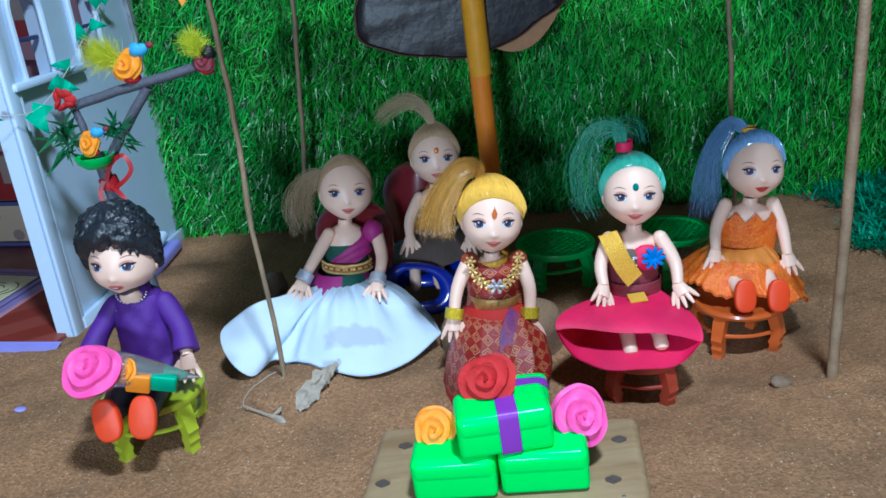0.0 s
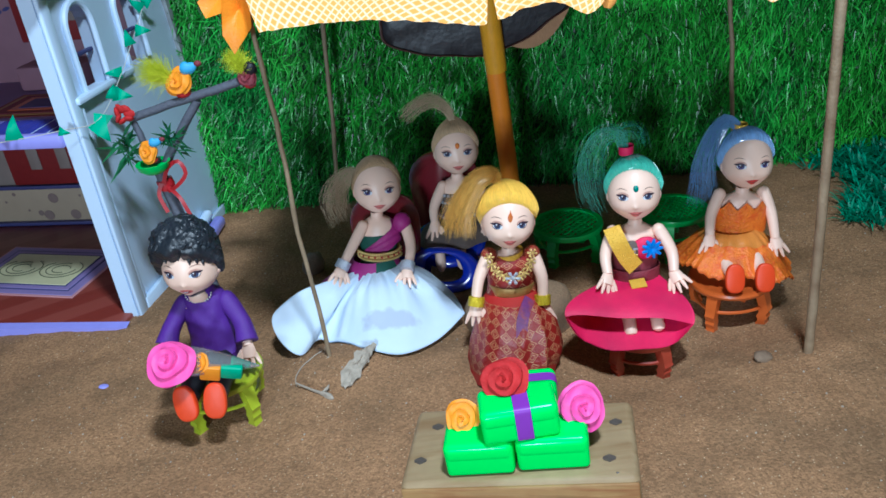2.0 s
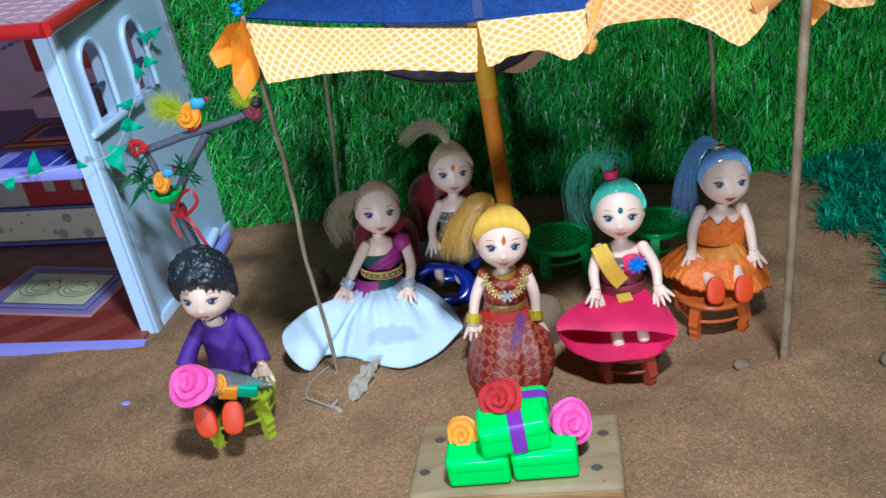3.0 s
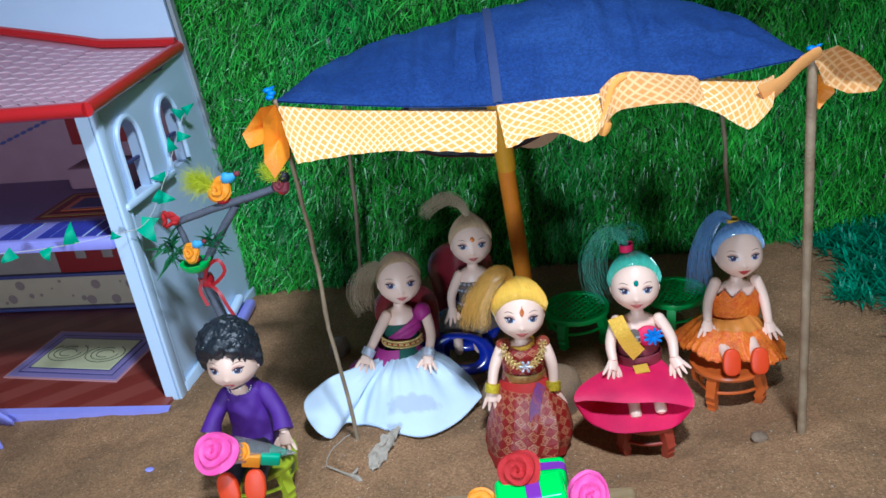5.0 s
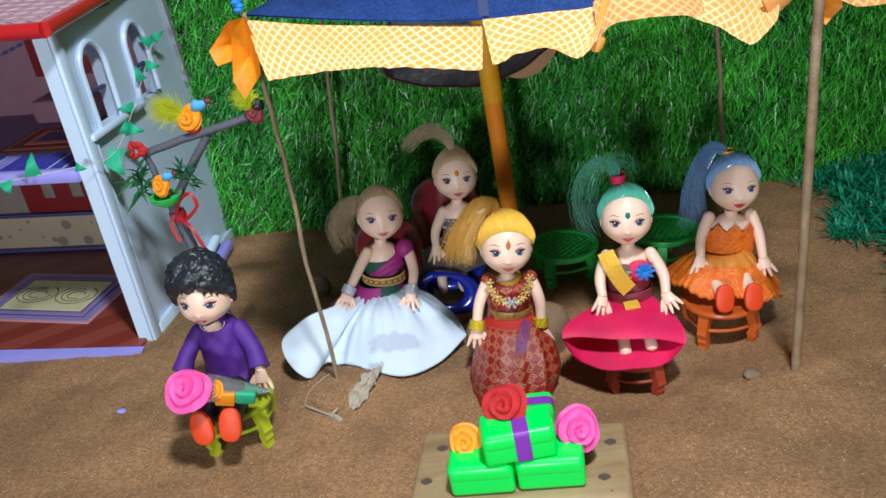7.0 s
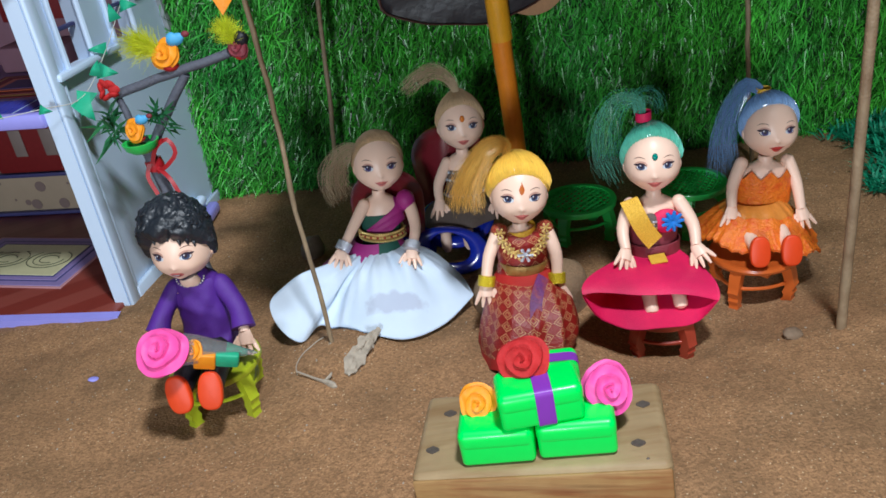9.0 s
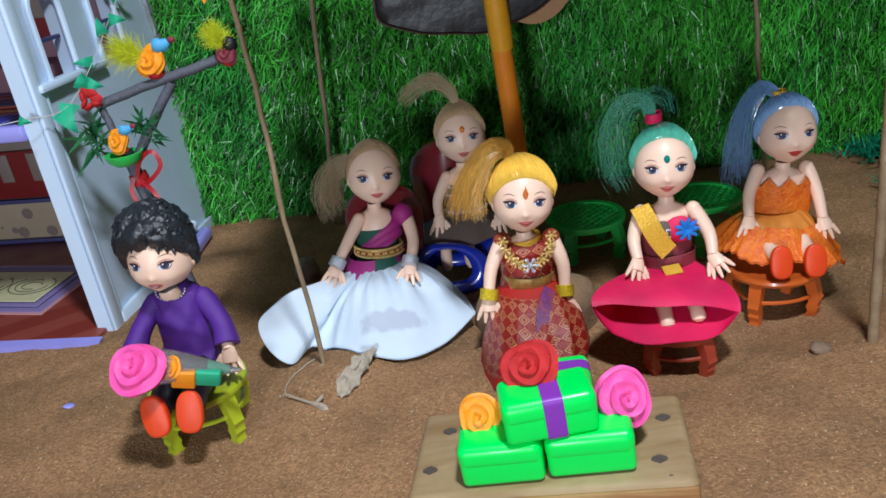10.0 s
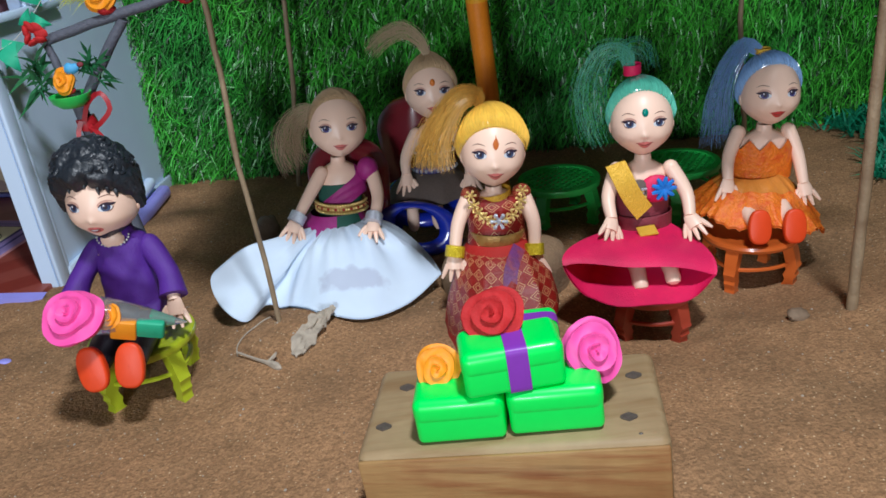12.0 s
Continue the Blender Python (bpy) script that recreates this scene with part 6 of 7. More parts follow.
def doll_in_grey():
    """The doll behind, in a grey lace dress."""
    s = Shape()
    c = Vector((-0.0065, 0.4802, 0.0902))
    add_head(s, c, tilt(-12, 2, 4), HAIR_BLOND, 0.72, 1.0, 0.10, GEM_ORANGE, (0.0, 0.12, 0.99), 60, 12, LIP, IRIS, 0.16)
    add_tail(s, [c + Vector(p) for p in ((0.0, 0.002, 0.0220), (-0.003, 0.002, 0.0310), (-0.0125, 0.002, 0.0385), (-0.0240, 0.0, 0.0360), (-0.0360, -0.001, 0.0270))],
             (0.0020, 0.0040, 0.0054, 0.0054, 0.0050), HAIR_PALE, 150, 12, 2.0, 0.00008)
    neck, waist = c + Vector((-0.001, 0.002, -0.0165)), Vector((-0.0100, 0.4800, 0.0400))
    add_torso(s, neck, waist, GREY_CLOTH, 0.36, 0.0122)
    for k in range(22):
        a = math.pi * (1.05 + 0.9 * (k % 11) / 10)
        s.ball((-0.0085 + 0.0130 * math.cos(a), 0.4805 + 0.0095 * math.sin(a), 0.0600 - 0.006 * (k // 11)), (0.0012, 0.001, 0.0012), SILVER, 6, 4)
    belt(s, (-0.0095, 0.4800, 0.0430), 0.0140, 0.0108, 0.0042, NAVY)
    for k in range(12):
        a = math.pi * (1.05 + 0.9 * k / 11)
        s.ball((-0.0095 + 0.0143 * math.cos(a), 0.4800 + 0.0111 * math.sin(a), 0.0430), (0.0009, 0.0008, 0.0013), SILVER, 6, 4)
    add_arm(s, (-0.0190, 0.4800, 0.0650), (-0.0265, 0.4720, 0.0530), (-0.0270, 0.4640, 0.0440), (-0.1, -0.5, -0.9), hand_side=-1)
    add_arm(s, (0.0060, 0.4800, 0.0630), (0.0125, 0.4720, 0.0500), (0.0115, 0.4640, 0.0400), (0.1, -0.5, -0.9))
    n, rows = 60, []
    for j in range(8):
        u = j / 7
        rows.append([Vector((-0.0105 - 0.004 * u + (0.0125 + 0.0150 * u) * (1 + 0.06 * u * math.sin(7 * a)) * math.cos(a), 0.4790 - 0.008 * u + (0.0105 + 0.013 * u) * (1 + 0.06 * u * math.sin(9 * a)) * math.sin(a),
                             0.0415 - 0.0120 * u ** 1.6)) for a in [2 * math.pi * k / n for k in range(n)]])
    s.grid(rows, GREY_CLOTH, True)
    s.grid([[p - Vector((0, 0, 0.0007)) for p in r] for r in rows[4:]], GREY_CLOTH, True)
    for x in (-0.0255, -0.0105):
        s.tube(spline([(x + 0.004, 0.472, 0.0320), (x + 0.001, 0.458, 0.0300), (x, 0.4485, 0.0240), (x, 0.4470, 0.0140)], 9), [0.0046, 0.0046, 0.0042, 0.0038, 0.0036, 0.0036, 0.0038, 0.0036, 0.0020], SKIN, 12)
    tagged(make("doll", s, None, (-0.0100, 0.47, 0.026)), "doll with blond ponytail in grey lace dress", "doll")


def doll_in_purple():
    """The doll with painted black hair on the lime stool."""
    s = Shape()
    c = Vector((-0.1572, 0.3369, 0.0923))
    t = tilt(-6, 3, -2)
    skull(s, c, t)
    s.ball(c + t @ Vector((0.0150, 0.0010, -0.0012)), (0.0014, 0.0026, 0.0036), SKIN, 12, 8, t @ tilt(8, 0, 22))
    def hair(n):
        front = step(-0.1, 0.3, -n.y)
        edge = 0.46 + 0.05 * math.sin(n.x * 9 + 1) + 0.05 * noise.noise((n.x * 9, 1, 4)) - 0.30 * step(0.40, 0.95, abs(n.x)) - 0.40 * (1 - front)
        k = step(-0.04, 0.10, n.z - edge)
        curl = 0.075 * noise.noise((n.x * 4, n.y * 4, n.z * 6)) + 0.05 * noise.noise((n.x * 9, n.y * 9, n.z * 12)) + 0.022 * noise.noise((n.x * 22, n.y * 22, n.z * 24))
        return head_scale(n) * (0.93 + k * (0.50 - 0.12 * n.x + curl) * (0.58 + 0.42 * step(0.0, 0.85, n.z)))
    s.ball(c, HEAD, HAIR_BLACK, 150, 100, t, hair)
    # curls over the mop and a ragged fringe
    rng = random.Random(31)
    for k in range(48):
        n = Vector((rng.uniform(-1, 1), rng.uniform(-1, 0.7), rng.uniform(0.30, 1))).normalized()
        if n.z < 0.62 - 0.3 * step(0.4, 0.95, abs(n.x)) and n.y < 0.1:
            continue
        q = c + t @ (Vector((n.x * HEAD.x, n.y * HEAD.y, n.z * HEAD.z)) * (hair(n) - 0.035))
        e1 = n.cross(Vector((0.3, 0.9, 0.1))).normalized()
        e2 = n.cross(e1)
        r0, a0 = rng.uniform(0.0024, 0.0042), rng.uniform(0, 6.28)
        s.tube([q + t @ (r0 * (0.4 + 0.6 * i / 9) * (e1 * math.cos(a0 + i * 0.55) + e2 * math.sin(a0 + i * 0.55))) for i in range(10)], [0.0004] + [0.0008] * 7 + [0.0006, 0.0003], HAIR_BLACK, 6)
    for x, z, ln in ((-0.55, 0.52, 0.16), (-0.25, 0.60, 0.10), (-0.05, 0.60, 0.14), (0.30, 0.52, 0.20), (0.52, 0.45, 0.14), (0.68, 0.40, 0.18)):
        s.tube([face_point(c, t, x + 0.05 * i / 4, z - ln * i / 4, 1.05 - 0.03 * i / 4) for i in range(5)], [0.0012, 0.0011, 0.0009, 0.0006, 0.0002], HAIR_BLACK, 7)
    paint_face(s, c, t, LIP, IRIS, 1.0, True)
    neck, waist = c + Vector((0.0, 0.003, -0.0165)), Vector((-0.1570, 0.3410, 0.0400))
    add_torso(s, neck, waist, PURPLE, 0.24, 0.0136)
    n, rows = 48, []
    for u, rx, ry, z, cy in ((0, 0.0066, 0.0060, 0.0785, 0.3390), (0.2, 0.0120, 0.0088, 0.0715, 0.3405), (0.5, 0.0135, 0.0102, 0.0580, 0.3400), (0.8, 0.0150, 0.0120, 0.0430, 0.3390), (1, 0.0165, 0.0135, 0.0340, 0.3380)):
        rows.append([Vector((-0.1560 + rx * (1 + 0.04 * u * math.sin(7 * a)) * math.cos(a), cy + ry * (1 + 0.05 * u * math.sin(6 * a + 1)) * math.sin(a), z)) for a in [2 * math.pi * k / n for k in range(n)]])
    dense = []
    for i in range(17):
        v = i / 16 * 4
        k = min(int(v), 3)
        dense.append([lerp(p, q, v - k) + Vector((0, 0.0028 * noise.noise((p.x * 150, i * 0.6, 2)), 0)) for p, q in zip(rows[k], rows[k + 1])])
    s.grid(dense, PURPLE, True)
    for k in range(13):
        a = math.pi * k / 12
        s.ball((-0.1565 - 0.0074 * math.cos(a), 0.3338 - 0.0026 * math.sin(a), 0.0762 - 0.0042 * math.sin(a)), (0.0005, 0.0005, 0.0005), STRING, 6, 4)
    s.ball((-0.1565, 0.3330, 0.0752), (0.0056, 0.0032, 0.0046), SKIN, 14, 8)
    add_arm(s, (-0.1680, 0.3400, 0.0680), (-0.1765, 0.3330, 0.0570), (-0.1800, 0.3250, 0.0480), (-0.1, -0.5, -0.9), PURPLE, hand_side=-1)
    add_arm(s, (-0.1440, 0.3400, 0.0675), (-0.1360, 0.3330, 0.0555), (-0.1330, 0.3240, 0.0450), (0.0, -0.35, -1), PURPLE)
    for x, y, z, r in ((-0.1645, 0.2960, 0.0300, -8), (-0.1485, 0.2970, 0.0295, 6)):
        s.tube([(x * 0.3 - 0.1560 * 0.7, 0.335, 0.0345), (x, 0.318, 0.0335), (x, y + 0.003, z)], [0.0085, 0.0070, 0.0058], BLACK_CLOTH, 14)
        shoe(s, Vector((x, y, z)), tilt(-18, r, 0), ORANGE_SHOE, 0.0165, 0.0064)
    tagged(make("doll", s, None, (-0.1565, 0.325, 0.0255)), "doll with black painted hair in purple shirt", "doll")


build_seat_stone()
doll_in_brocade()
doll_in_pink()
doll_in_orange()
doll_in_white()
doll_in_grey()
doll_in_purple()


# ---- gift boxes, roses and the plank ----
def rose(s, centre, r, facing, material, turns=3.2, seed=0):
    """A rolled paper rose that opens towards facing: a low dome whose petals wind outwards, each rim standing above the next."""
    z = Vector(facing).normalized()
    x = z.cross(Vector((0, 0, 1) if abs(z.z) < 0.9 else (1, 0, 0))).normalized()
    y = z.cross(x)
    c, n, rings = Vector(centre), 72, 64
    rows = []
    for i in range(rings + 1):
        k = i / rings
        row = []
        for j in range(n):
            a = 2 * math.pi * j / n
            lobe = 1 + 0.07 * math.sin(2 * a + seed) * k + 0.045 * math.sin(3 * a + 2 * seed) * k + 0.02 * noise.noise((3 * math.cos(a), 3 * math.sin(a), seed))
            phase = (turns * k ** 0.9 - j / n + 0.05 * math.sin(3 * a + 7 * k + seed)) % 1.0
            lift = phase ** 2.2 * (1 - step(0.90, 1.0, phase))
            h = 0.42 * (1 - k ** 2.2) + 0.20 * lift + 0.03 * math.sin(5 * a + 9 * k + seed) * k
            row.append(c + (x * math.cos(a) + y * math.sin(a)) * r * k * lobe * (1 + 0.05 * lift) + z * r * h)
        rows.append(row)
    edge = rows[-1]
    rows += [[lerp(p, c, 0.04) - z * r * 0.10 for p in edge], [lerp(p, c, 0.18) - z * r * 0.34 for p in edge], [lerp(p, c, 0.50) - z * r * 0.55 for p in edge]]
    s.grid(rows, material, True, True)
    return s


def build_plank():
    t = tilt(0, -3.0, -8)
    c = Vector((0.0130, 0.2355, 0.0265))
    ob = empty("wooden_block", Vector((0.013, 0.2355, 0.0)), "low worn wooden block with dark bolts on sand", "wooden block")
    o = Vector((0.013, 0.2355, 0.0))
    make("plank", Shape().rbox(c + t @ Vector((0, 0, -0.0090)), (0.106, 0.0540, 0.0330), WOOD, 0.0036, t, 4), ob, o)
    tagged(make("front_edge", Shape().rbox(c + t @ Vector((0, -0.0271, -0.0100)), (0.1046, 0.0018, 0.0315), RED_WOOD, 0.0008, t, 2), ob, o), "reddish brown worn front edge")
    for x, y in ((-0.0455, -0.011), (-0.0405, 0.0125), (0.0405, -0.0135), (0.0445, 0.0105)):
        p = c + t @ Vector((x, y, 0.0075))
        s = Shape()
        rr = [p + t @ Vector((0.0030 * math.cos(a), 0.0020 * math.sin(a) * (1 + 0.2 * math.cos(4 * a)), 0.0004)) for a in [2 * math.pi * k / 12 for k in range(12)]]
        s.plate(rr, t @ Vector((0, 0, -0.001)), BOLT)
        make("bolt", s, ob, o, False)
    s = Shape().ball(c + t @ Vector((0.0435, -0.0225, 0.0075)), (0.0008, 0.0006, 0.0003), BOLT, 8, 4)
    make("nail", s, ob, o)


def build_gift(at, size, turn, ribbon, label):
    t = tilt(*turn)
    c = Vector(at)
    ob = empty("gift_box", c - Vector((0, 0, size[2] / 2)), label, "gift box", "green gift boxes")
    o = c - Vector((0, 0, size[2] / 2))
    h = size[2]
    make("box_base", Shape().rbox(c + t @ Vector((0, 0, -0.0003)), (size[0], size[1], h - 0.0006), GIFT_GREEN, 0.0022, t, 4), ob, o)
    make("box_lid", Shape().rbox(c + t @ Vector((0, 0, h * 0.22)), (size[0] + 0.0006, size[1] + 0.0006, h * 0.56), GIFT_GREEN, 0.0032, t, 5), ob, o)
    if ribbon:
        s = Shape()
        w, along = ribbon[0], ribbon[1]
        k = 1.02
        hx, hy, hz = size[0] / 2 * k + 0.0003, size[1] / 2 * k + 0.0003, h / 2 + 0.0004
        n = 40
        ring_a, ring_b = [], []
        for i in range(n):
            a = 2 * math.pi * i / n
            e = 0.22
            cc, ss = math.copysign(abs(math.cos(a)) ** e, math.cos(a)), math.copysign(abs(math.sin(a)) ** e, math.sin(a))
            if along == "y":
                p = [Vector((ribbon[2] + sx * w / 2, hy * cc, hz * ss)) for sx in (-1, 1)]
            else:
                p = [Vector((hx * cc, ribbon[2] + sx * w / 2, hz * ss)) for sx in (-1, 1)]
            ring_a.append(c + t @ p[0])
            ring_b.append(c + t @ p[1])
        s.grid([ring_a, ring_b], RIBBON, True)
        tagged(make("ribbon", s, ob, o), "violet ribbon")
    return ob


build_plank()
build_gift((-0.0052, 0.2265, 0.0422), (0.0305, 0.0225, 0.0170), (0, -3, -6), None, "glossy green gift box on wooden block")
build_gift((0.0270, 0.2240, 0.0440), (0.0315, 0.0225, 0.0170), (0, -3, -6), None, "glossy green gift box on wooden block")
build_gift((0.0130, 0.2245, 0.0600), (0.0335, 0.0200, 0.0165), (-2, -3, 2), (0.0072, "y", 0.0015), "green gift box tied with violet ribbon")
build_gift((0.0160, 0.2460, 0.0475), (0.0330, 0.0185, 0.0265), (0, -3, -4), (0.0060, "x", 0.001), "green gift box standing on end with violet ribbon")
for at, r, facing, m, label in (((0.0088, 0.2325, 0.0718), 0.0104, (-0.25, -0.75, 0.65), PAPER_RED, "red paper rose lying on gift boxes"),
                                ((0.0412, 0.2290, 0.0565), 0.0106, (0.15, -0.85, 0.45), PAPER_PINK, "pink paper rose lying on gift boxes"),
                                ((-0.0120, 0.2325, 0.0530), 0.0084, (-0.1, -0.85, 0.5), PAPER_ORANGE, "orange paper rose lying on gift boxes")):
    tagged(make("paper_rose", rose(Shape(), at, r, facing, m, seed=at[0] * 100), None, at), label, "paper rose", "paper roses on gifts")


def build_bouquet():
    o = Vector((-0.1480, 0.3030, 0.0480))
    ob = empty("bouquet", o, "paper rose bouquet in a clear wrap", "bouquet")
    tagged(make("rose", rose(Shape(), (-0.1665, 0.2975, 0.0550), 0.0135, (-0.12, -0.62, 0.75), PAPER_PINK, seed=2), ob, o), "large pink paper rose")
    a, b = Vector((-0.1600, 0.3020, 0.0530)), Vector((-0.1235, 0.3060, 0.0430))
    make("bud", rose(Shape(), lerp(a, b, 0.20) + Vector((0.001, -0.004, 0.002)), 0.0055, (-0.3, -0.8, 0.5), PAPER_ORANGE, 3), ob, o)
    t = tilt(18, 17, 8)
    make("orange_leaf", Shape().rbox(Vector((-0.1478, 0.2990, 0.0465)), (0.0108, 0.0040, 0.0105), PAPER_ORANGE, 0.0008, t, 2), ob, o)
    make("green_leaf", Shape().rbox(Vector((-0.1372, 0.3010, 0.0442)), (0.0118, 0.0040, 0.0090), PAPER_GREEN, 0.0012, t, 2), ob, o)
    make("green_tip", Shape().tube([lerp(a, b, 0.62), lerp(a, b, 0.88)], [0.0046, 0.0012], PAPER_GREEN, 10), ob, o)
    s = Shape().tube([lerp(a, b, k) for k in (0.05, 0.3, 0.6, 0.85, 1.02)], [0.0085, 0.0072, 0.0048, 0.0022, 0.0004], GLASSY, 12, caps=False)
    tagged(make("wrap", s, ob, o), "clear plastic cone wrap")


build_bouquet()


# ---- the decorated branch beside the house ----
def build_branch():
    o = Vector((-0.188, 0.442, ground_z(-0.188, 0.442)))
    ob = empty("branch_stand", o, "grey forked branch with leaves and red ribbon", "branch")
    def limb(name, pts, r0, r1, seed):
        line = spline(pts, 16)
        make(name, Shape().tube([p + 0.0008 * noise.noise_vector((seed, i * 0.5, 0)) for i, p in enumerate(line)], [0.78 * (r0 + (r1 - r0) * i / 15) + 0.0003 * noise.noise((i, seed, 0)) for i in range(16)], BARK, 10), ob, o)
    limb("trunk", [(-0.186, 0.442, -0.004), (-0.193, 0.443, 0.05), (-0.2005, 0.444, 0.09), (-0.2050, 0.444, 0.122)], 0.0052, 0.0050, 1)
    limb("limb", [(-0.2030, 0.444, 0.112), (-0.189, 0.4435, 0.130), (-0.1665, 0.4430, 0.1575)], 0.0042, 0.0036, 2)
    limb("branch", [(-0.2130, 0.4440, 0.1500), (-0.190, 0.4435, 0.1555), (-0.160, 0.4425, 0.1615), (-0.1370, 0.4420, 0.1665)], 0.0036, 0.0036, 3)
    limb("limb", [(-0.2050, 0.444, 0.118), (-0.2085, 0.4435, 0.135), (-0.2125, 0.444, 0.152)], 0.0034, 0.0026, 4)
    rng = random.Random(21)
    for c, k in (((-0.2190, 0.440, 0.132), 46), ((-0.1880, 0.440, 0.134), 34)):
        s = Shape()
        for _ in range(k):
            a, e, ln = rng.uniform(0, 6.283), rng.uniform(-0.7, 1.2), rng.uniform(0.009, 0.019)
            d = Vector((math.cos(a) * math.cos(e), 0.6 * math.sin(a) * math.cos(e) - 0.2, math.sin(e)))
            p = Vector(c) + Vector((rng.uniform(-0.003, 0.003), rng.uniform(-0.003, 0.003), rng.uniform(-0.009, 0.007)))
            sd = d.cross(Vector((0, 1, 0.3))).normalized() * 0.0011
            s.grid([[p - sd * 0.3, p + sd * 0.3], [p + d * ln * 0.5 - sd, p + d * ln * 0.5 + sd], [p + d * ln - Vector((0, 0, 0.002)), p + d * ln + sd * 0.1 - Vector((0, 0, 0.002))]], LEAF)
        make("leaf_spray", s, ob, o, False)
    s = Shape()
    for k in range(7):
        a = k * 0.9
        p = Vector((-0.2135, 0.438, 0.1555)) + Vector((0.004 * math.cos(a), -0.001, 0.004 * math.sin(a)))
        s.ball(p, (0.0038, 0.0016, 0.0030), PAPER_RED, 10, 6, tilt(20 * k, 30 * k, 0))
    tagged(make("red_blossom", s, ob, o), "small red cloth blossom")
    s = Shape()
    for pts in ([(-0.200, 0.4385, 0.100), (-0.192, 0.436, 0.104), (-0.184, 0.436, 0.112), (-0.187, 0.436, 0.121), (-0.196, 0.438, 0.116), (-0.201, 0.438, 0.106)],
                [(-0.199, 0.4385, 0.103), (-0.192, 0.435, 0.096), (-0.188, 0.434, 0.084), (-0.183, 0.434, 0.070)],
                [(-0.203, 0.4385, 0.106), (-0.206, 0.437, 0.098), (-0.203, 0.436, 0.086)]):
        band(s, spline(pts, 16), 0.0026, RED_RIBBON, (0.25, -1, 0.2), 0.0004)
    s.tube([(-0.2025, 0.444, 0.100), (-0.2020, 0.444, 0.103), (-0.2028, 0.444, 0.107)], [0.0054, 0.0057, 0.0054], RED_RIBBON, 14)
    tagged(make("ribbon", s, ob, o), "shiny red ribbon tied in a bow")


def build_nest():
    o = Vector((-0.2030, 0.4350, 0.1190))
    s = Shape().lathe(o, [(0.0005, -0.004), (0.0060, -0.0035), (0.0098, -0.0005), (0.0112, 0.0035), (0.0104, 0.0036), (0.0090, 0.0008), (0.0005, -0.001)], GREEN_PLASTIC, 24)
    tagged(make("bowl", s, None, o - Vector((0, 0, 0.004))), "small green bowl fixed on the branch", "bowl")


def folded_cap(ob, c, k, scale, flip):
    s = Shape().tube(spline([k + Vector((-0.005 * flip, 0, 0.001)) * scale, k, k + Vector((0.004 * flip, 0, 0.0018)) * scale], 8), [0.0024 * scale, 0.0036 * scale, 0.0040 * scale, 0.0038 * scale, 0.0034 * scale, 0.003 * scale, 0.0024 * scale, 0.0016 * scale], PAPER_BLUE, 10, 0.7)
    tagged(make("cap", s, ob, c), "folded blue paper")
    s = Shape().ball(k + Vector((0.0058 * flip, 0, 0.0022)) * scale, (0.0024 * scale, 0.0018 * scale, 0.0018 * scale), MAROON_CLOTH, 10, 6)
    make("tip", s, ob, c)


def build_ornament(at, scale, body, flip, feather, label):
    """A paper ornament: rolled rose, folded blue cap with red tip, feather."""
    c = Vector(at)
    ob = empty("paper_ornament", c, label, "paper ornament", "paper ornaments on the branch")
    tagged(make("roll", rose(Shape(), c, 0.0088 * scale, (-0.25 * flip, -0.85, 0.35), body, 2.6, seed=at[0] * 70), ob, c), "rolled paper coil")
    s = Shape().ball(c + Vector((0.001, 0, -0.0068)) * scale, (0.0050 * scale, 0.0045 * scale, 0.0028 * scale), PAPER_RED, 12, 8)
    make("base", s, ob, c)
    k = c + Vector((0.0085 * flip, -0.001, 0.0078)) * scale
    if body is MAROON_CLOTH:
        make("tip", Shape().ball(c + Vector((0.004, 0, 0.006)) * scale, (0.0055 * scale, 0.005 * scale, 0.0060 * scale), BLACK_CLOTH, 12, 8), ob, c)
    else:
        folded_cap(ob, c, k, scale, flip)
    if feather:
        rng = random.Random(int(at[0] * 1000))
        s = Shape()
        f = Vector(feather)
        for i in range(900):
            d = (f + Vector((rng.uniform(-0.7, 0.7), rng.uniform(-0.5, 0.5), rng.uniform(-0.6, 0.6))) * 1.25).normalized()
            ln = rng.uniform(0.007, 0.018) * scale
            p = c + f.normalized() * rng.uniform(0.002, 0.014) * scale
            q = p + d * ln * 0.6
            s.tube([p, q, p + d * ln + Vector((0, 0, -0.0015))], [0.00012, 0.00010, 0.00004], FEATHER, 3)
        tagged(make("feather", s, ob, c), "fluffy yellow feather")


build_branch()
build_nest()
build_ornament((-0.1745, 0.4420, 0.1705), 1.05, PAPER_ORANGE, 1, (-0.9, 0.1, 0.5), "paper ornament with yellow feather on branch")
build_ornament((-0.2030, 0.4330, 0.1300), 0.80, PAPER_ORANGE, 1, None, "orange rolled paper ornament in green bowl")
build_ornament((-0.1310, 0.4420, 0.1690), 0.78, MAROON_CLOTH, 1, (-0.35, 0.0, 0.9), "dark red ornament with yellow feather")


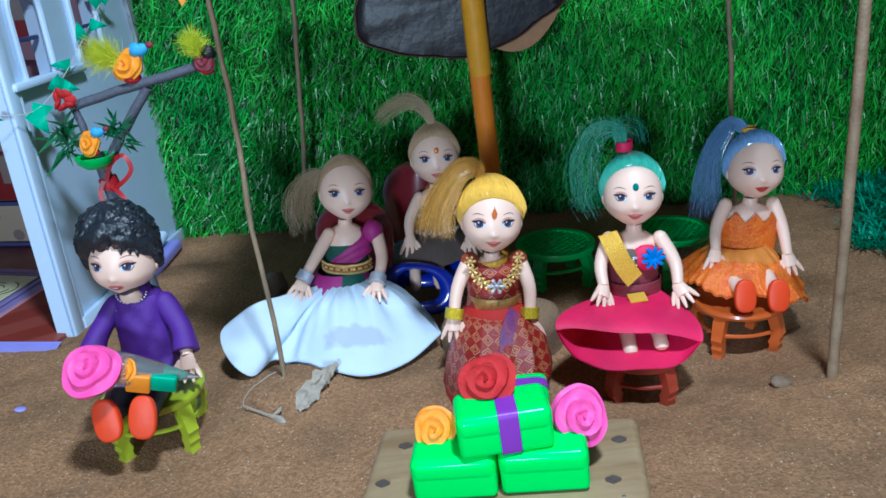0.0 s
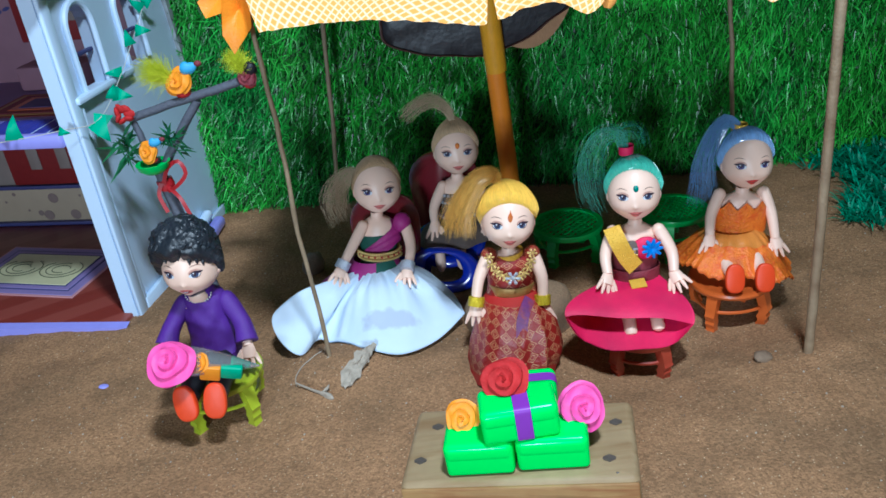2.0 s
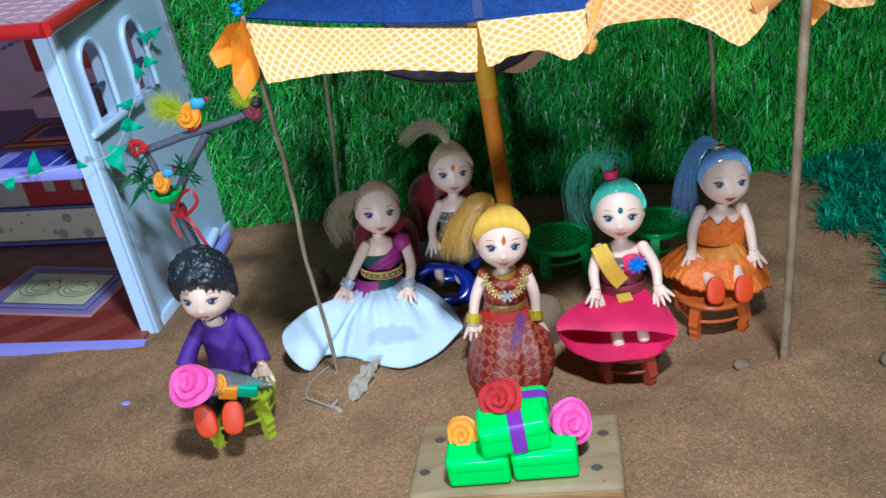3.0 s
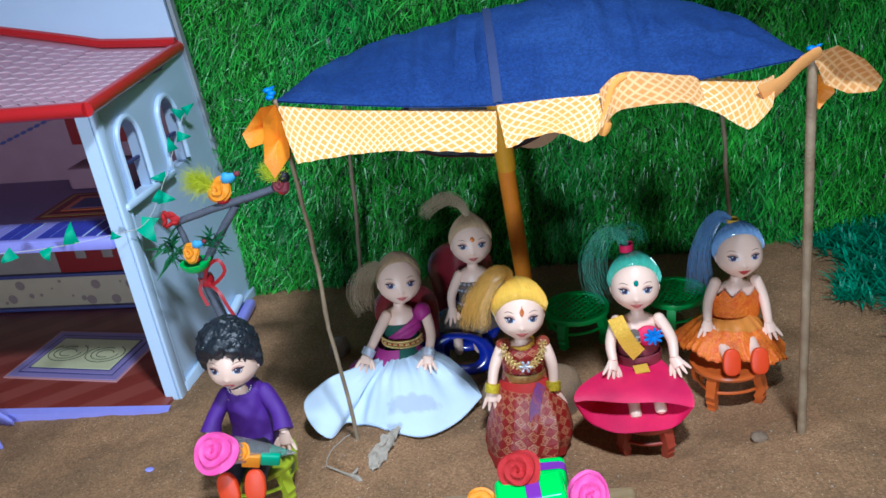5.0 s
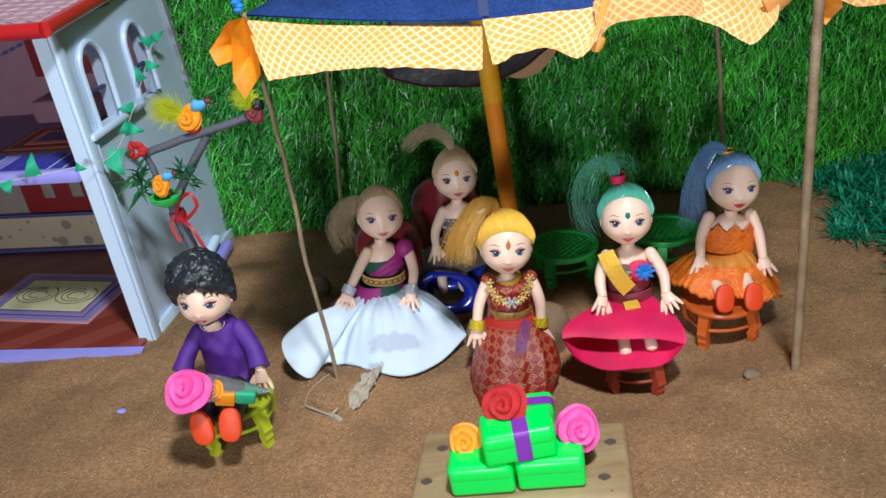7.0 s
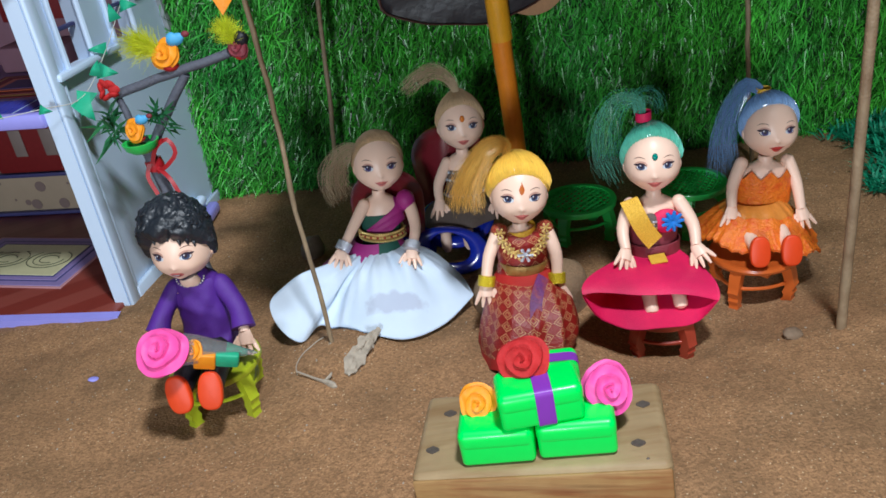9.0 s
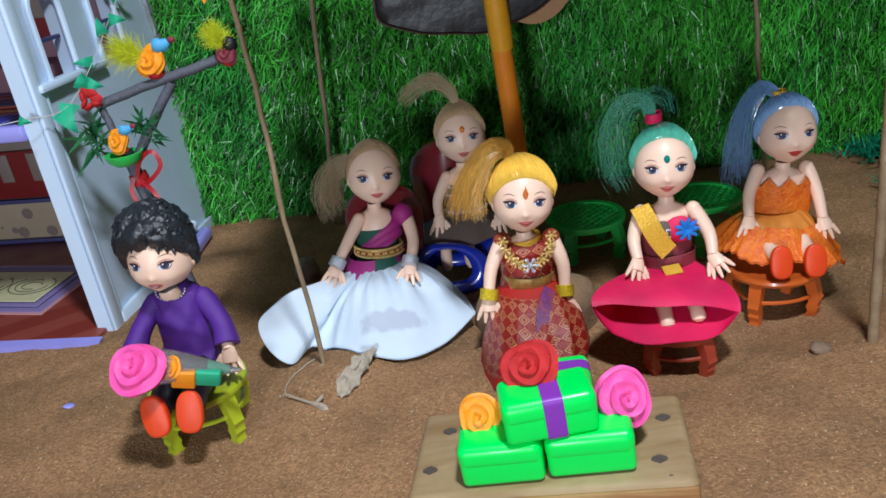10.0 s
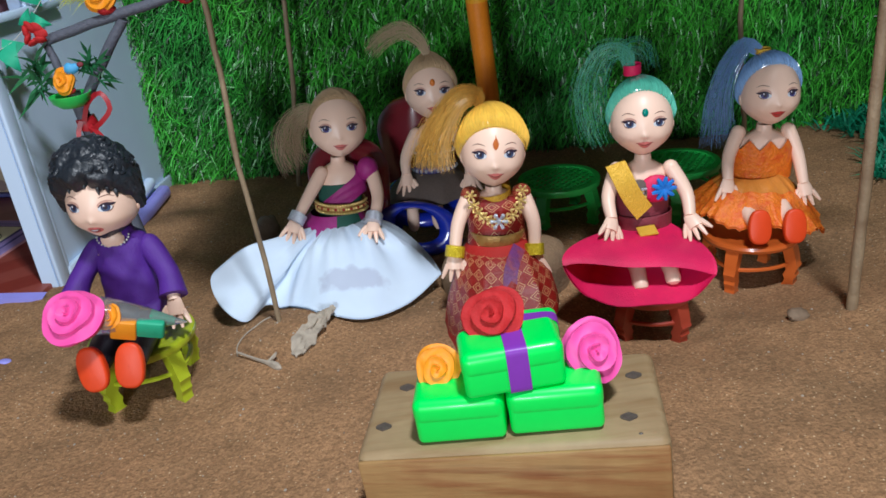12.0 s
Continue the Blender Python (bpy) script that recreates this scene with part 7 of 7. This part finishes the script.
# ---- small things on the sand ----
def build_litter():
    at = Vector((-0.080, 0.345, 0.008))
    s = Shape()
    rim = spline([(-0.1165, 0.3410, 0.0030), (-0.1180, 0.3500, 0.0060), (-0.1130, 0.3620, 0.0085), (-0.1040, 0.3700, 0.0095)], 16)
    s.tube([Vector((p.x, p.y, ground_z(p.x, p.y) + 0.0006)) for p in rim], 0.00035, DRY_LEAF, 5)
    a = spline([(-0.1165, 0.3410, 0.004), (-0.1050, 0.3330, 0.0035), (-0.0975, 0.3285, 0.0030), (-0.0915, 0.3245, 0.0020)], 12)
    s.tube(a, [0.0006, 0.0007, 0.0007, 0.0008, 0.0009, 0.0010, 0.0012, 0.0016, 0.0022, 0.0024, 0.0018, 0.0005], DRY_LEAF, 8, 0.7)
    s.tube(spline([(-0.0985, 0.3300, 0.003), (-0.0955, 0.3310, 0.0055), (-0.0945, 0.3330, 0.0065)], 5), [0.0012, 0.001, 0.0009, 0.0006, 0.0002], DRY_LEAF, 5)
    # a hollow torn leaf that stands half on its edge
    n, rows = 22, []
    for i in range(n + 1):
        u = i / n
        p = lerp((-0.0865, 0.3340, 0.0030), (-0.0695, 0.3640, 0.0105), u)
        w = 0.0088 * math.sin(math.pi * (0.10 + 0.88 * u ** 0.8)) ** 0.75 * (1 + 0.35 * noise.noise((i * 0.31, 5, 2)))
        row = []
        for k in range(9):
            v = k / 4 - 1
            q = p + Vector((0.80, -0.45, 0.05)) * w * 0.62 * v + Vector((0, 0, 0.0045 * max(0.0, 0.6 - v) * (w / 0.008) * (0.3 + 0.7 * u)))
            row.append(q + 0.0026 * noise.noise_vector((q.x * 170, q.y * 170, k * 0.6)))
        rows.append([Vector((q.x, q.y, max(q.z, ground_z(q.x, q.y) + 0.0004))) for q in row])
    s.grid(rows, DRY_LEAF)
    s.grid([[p - Vector((0, 0, 0.0005)) for p in r] for r in rows], DRY_LEAF)
    tagged(make("dry_husk", s, None, at), "dry torn husk half buried in sand", "dry leaf")
    for name, p, r, m, label in (("pebble", (0.1620, 0.3330, 0.0005), (0.0062, 0.0048, 0.0032), STONE, "brown pebble lying on sand"),
                                 ("pebble", (0.2450, 0.3150, 0.0), (0.0080, 0.0060, 0.0050), STONE, "dark brown pebble lying on sand"),
                                 ("pebble", (-0.1270, 0.4930, 0.006), (0.0085, 0.0065, 0.0120), GREY_STONE, "grey brown stone leaning in sand"),
                                 ("paper_scrap", (-0.2470, 0.3640, 0.0), (0.0032, 0.0022, 0.0009), LILAC, "small violet paper scrap on sand")):
        z = ground_z(p[0], p[1]) + r[2] * 0.45
        q = Vector((p[0], p[1], z))
        sh = Shape().ball(q, r, m, 18, 12, tilt(10, 14, 25), lambda n: 1 + 0.16 * noise.noise((n.x * 2 + r[0] * 900, n.y * 2, n.z * 2)))
        tagged(make(name, sh, None, q), label, "pebble" if name == "pebble" else "paper scrap")
    rng = random.Random(4)
    s = Shape()
    for _ in range(900):
        x, y = rng.uniform(-0.3, 0.3), rng.uniform(0.16, 0.58)
        r = rng.uniform(0.0002, 0.0006)
        s.ball((x, y, ground_z(x, y) + r * 0.5), (r * 1.3, r, r * 0.8), STONE if rng.random() < 0.5 else DRY_LEAF, 6, 4, tilt(0, 0, rng.uniform(0, 180)))
    tagged(make("sand_grains", s), "loose coarse grains on the sand", "sand grains", kind="stuff")


def build_planks():
    """Two loose plastic strips that lean by the foot of the house wall."""
    for p, q, wide, high, m, label in (((-0.2420, 0.545, 0.006), (-0.2350, 0.5960, 0.0175), 0.0085, 0.008, HOUSE_WHITE, "pale blue plastic strip by the house wall"),
                                       ((-0.2335, 0.528, 0.002), (-0.2290, 0.6030, 0.0060), 0.0100, 0.010, LILAC, "lilac plastic strip lying on sand")):
        p, q = Vector(p), Vector(q)
        d = q - p
        t = Matrix((d.cross(Vector((0, 0, 1))).normalized(), d.normalized(), d.cross(Vector((0, 0, 1))).cross(d).normalized())).transposed()
        tagged(make("plastic_strip", Shape().rbox((p + q) / 2, (wide, d.length, high), m, 0.0035, t, 4), None, (p + q) / 2), label, "plastic strip")


def build_scraps():
    for pts, r, label in ((((-0.445, 0.452, 0.004), (-0.410, 0.450, 0.005), (-0.386, 0.440, 0.003)), 0.0085, "curved violet plastic piece before the doll house"),
                          (((-0.430, 0.425, 0.004), (-0.398, 0.421, 0.005), (-0.378, 0.408, 0.003)), 0.0080, "violet plastic piece lying on sand")):
        line = spline(pts, 12)
        s = Shape().tube(line, [r * math.sin(math.pi * (0.12 + 0.80 * i / 11)) for i in range(12)], LILAC, 14, 0.5)
        tagged(make("plastic_piece", s, None, pts[1]), label, "plastic piece")


build_litter()
build_planks()
build_scraps()


# ---- roof shingles, last ----
def build_shingles():
    s = Shape()
    w, d = 0.0134, 0.0140
    rows = []
    for j in range(4):
        v = j / 3
        rows.append([Vector(((i / 6 - 0.5) * w, -d / 2 + d * v + (0.0050 * (1 - (2 * i / 6 - 1) ** 2) if j == 0 else 0), 0.0002 * (1 - (2 * i / 6 - 1) ** 2) + 0.0004 * (1 - v))) for i in range(7)])
    s.grid(rows, SHINGLE)
    s.grid([rows[0], [p + Vector((0, 0.0002, -0.0016)) for p in rows[0]]], SHINGLE_EDGE)
    s.grid([[p + Vector((0, -0.00025, 0.00015)) for p in rows[0]], [p + Vector((0, 0.0007, 0.0002)) for p in rows[0]]], SHINGLE_EDGE)
    me = None
    for i in range(18):
        for j in range(14):
            x, k = -0.0010 - 0.0137 * i, 0.030 + 0.0695 * j
            if k > 0.92:
                continue
            p = roof_point(x, k)
            ax = (roof_point(x + 0.005, k) - roof_point(x - 0.005, k)).normalized()
            ay = (roof_point(x, k + 0.05) - roof_point(x, k - 0.05)).normalized()
            az = ax.cross(ay).normalized()
            ay = az.cross(ax)
            if me is None:
                first = make("shingle", s, roof, HOUSE)
                me = first.data
                me.transform(Matrix.Translation(HOUSE))
                ob = first
            else:
                ob = new("shingle", me)
                ob.parent = roof
            m = Matrix((ax, ay, az)).transposed().to_4x4()
            m.translation = p - az * 0.0024 - HOUSE + (ay * 0.0)
            ob.matrix_local = m


build_shingles()
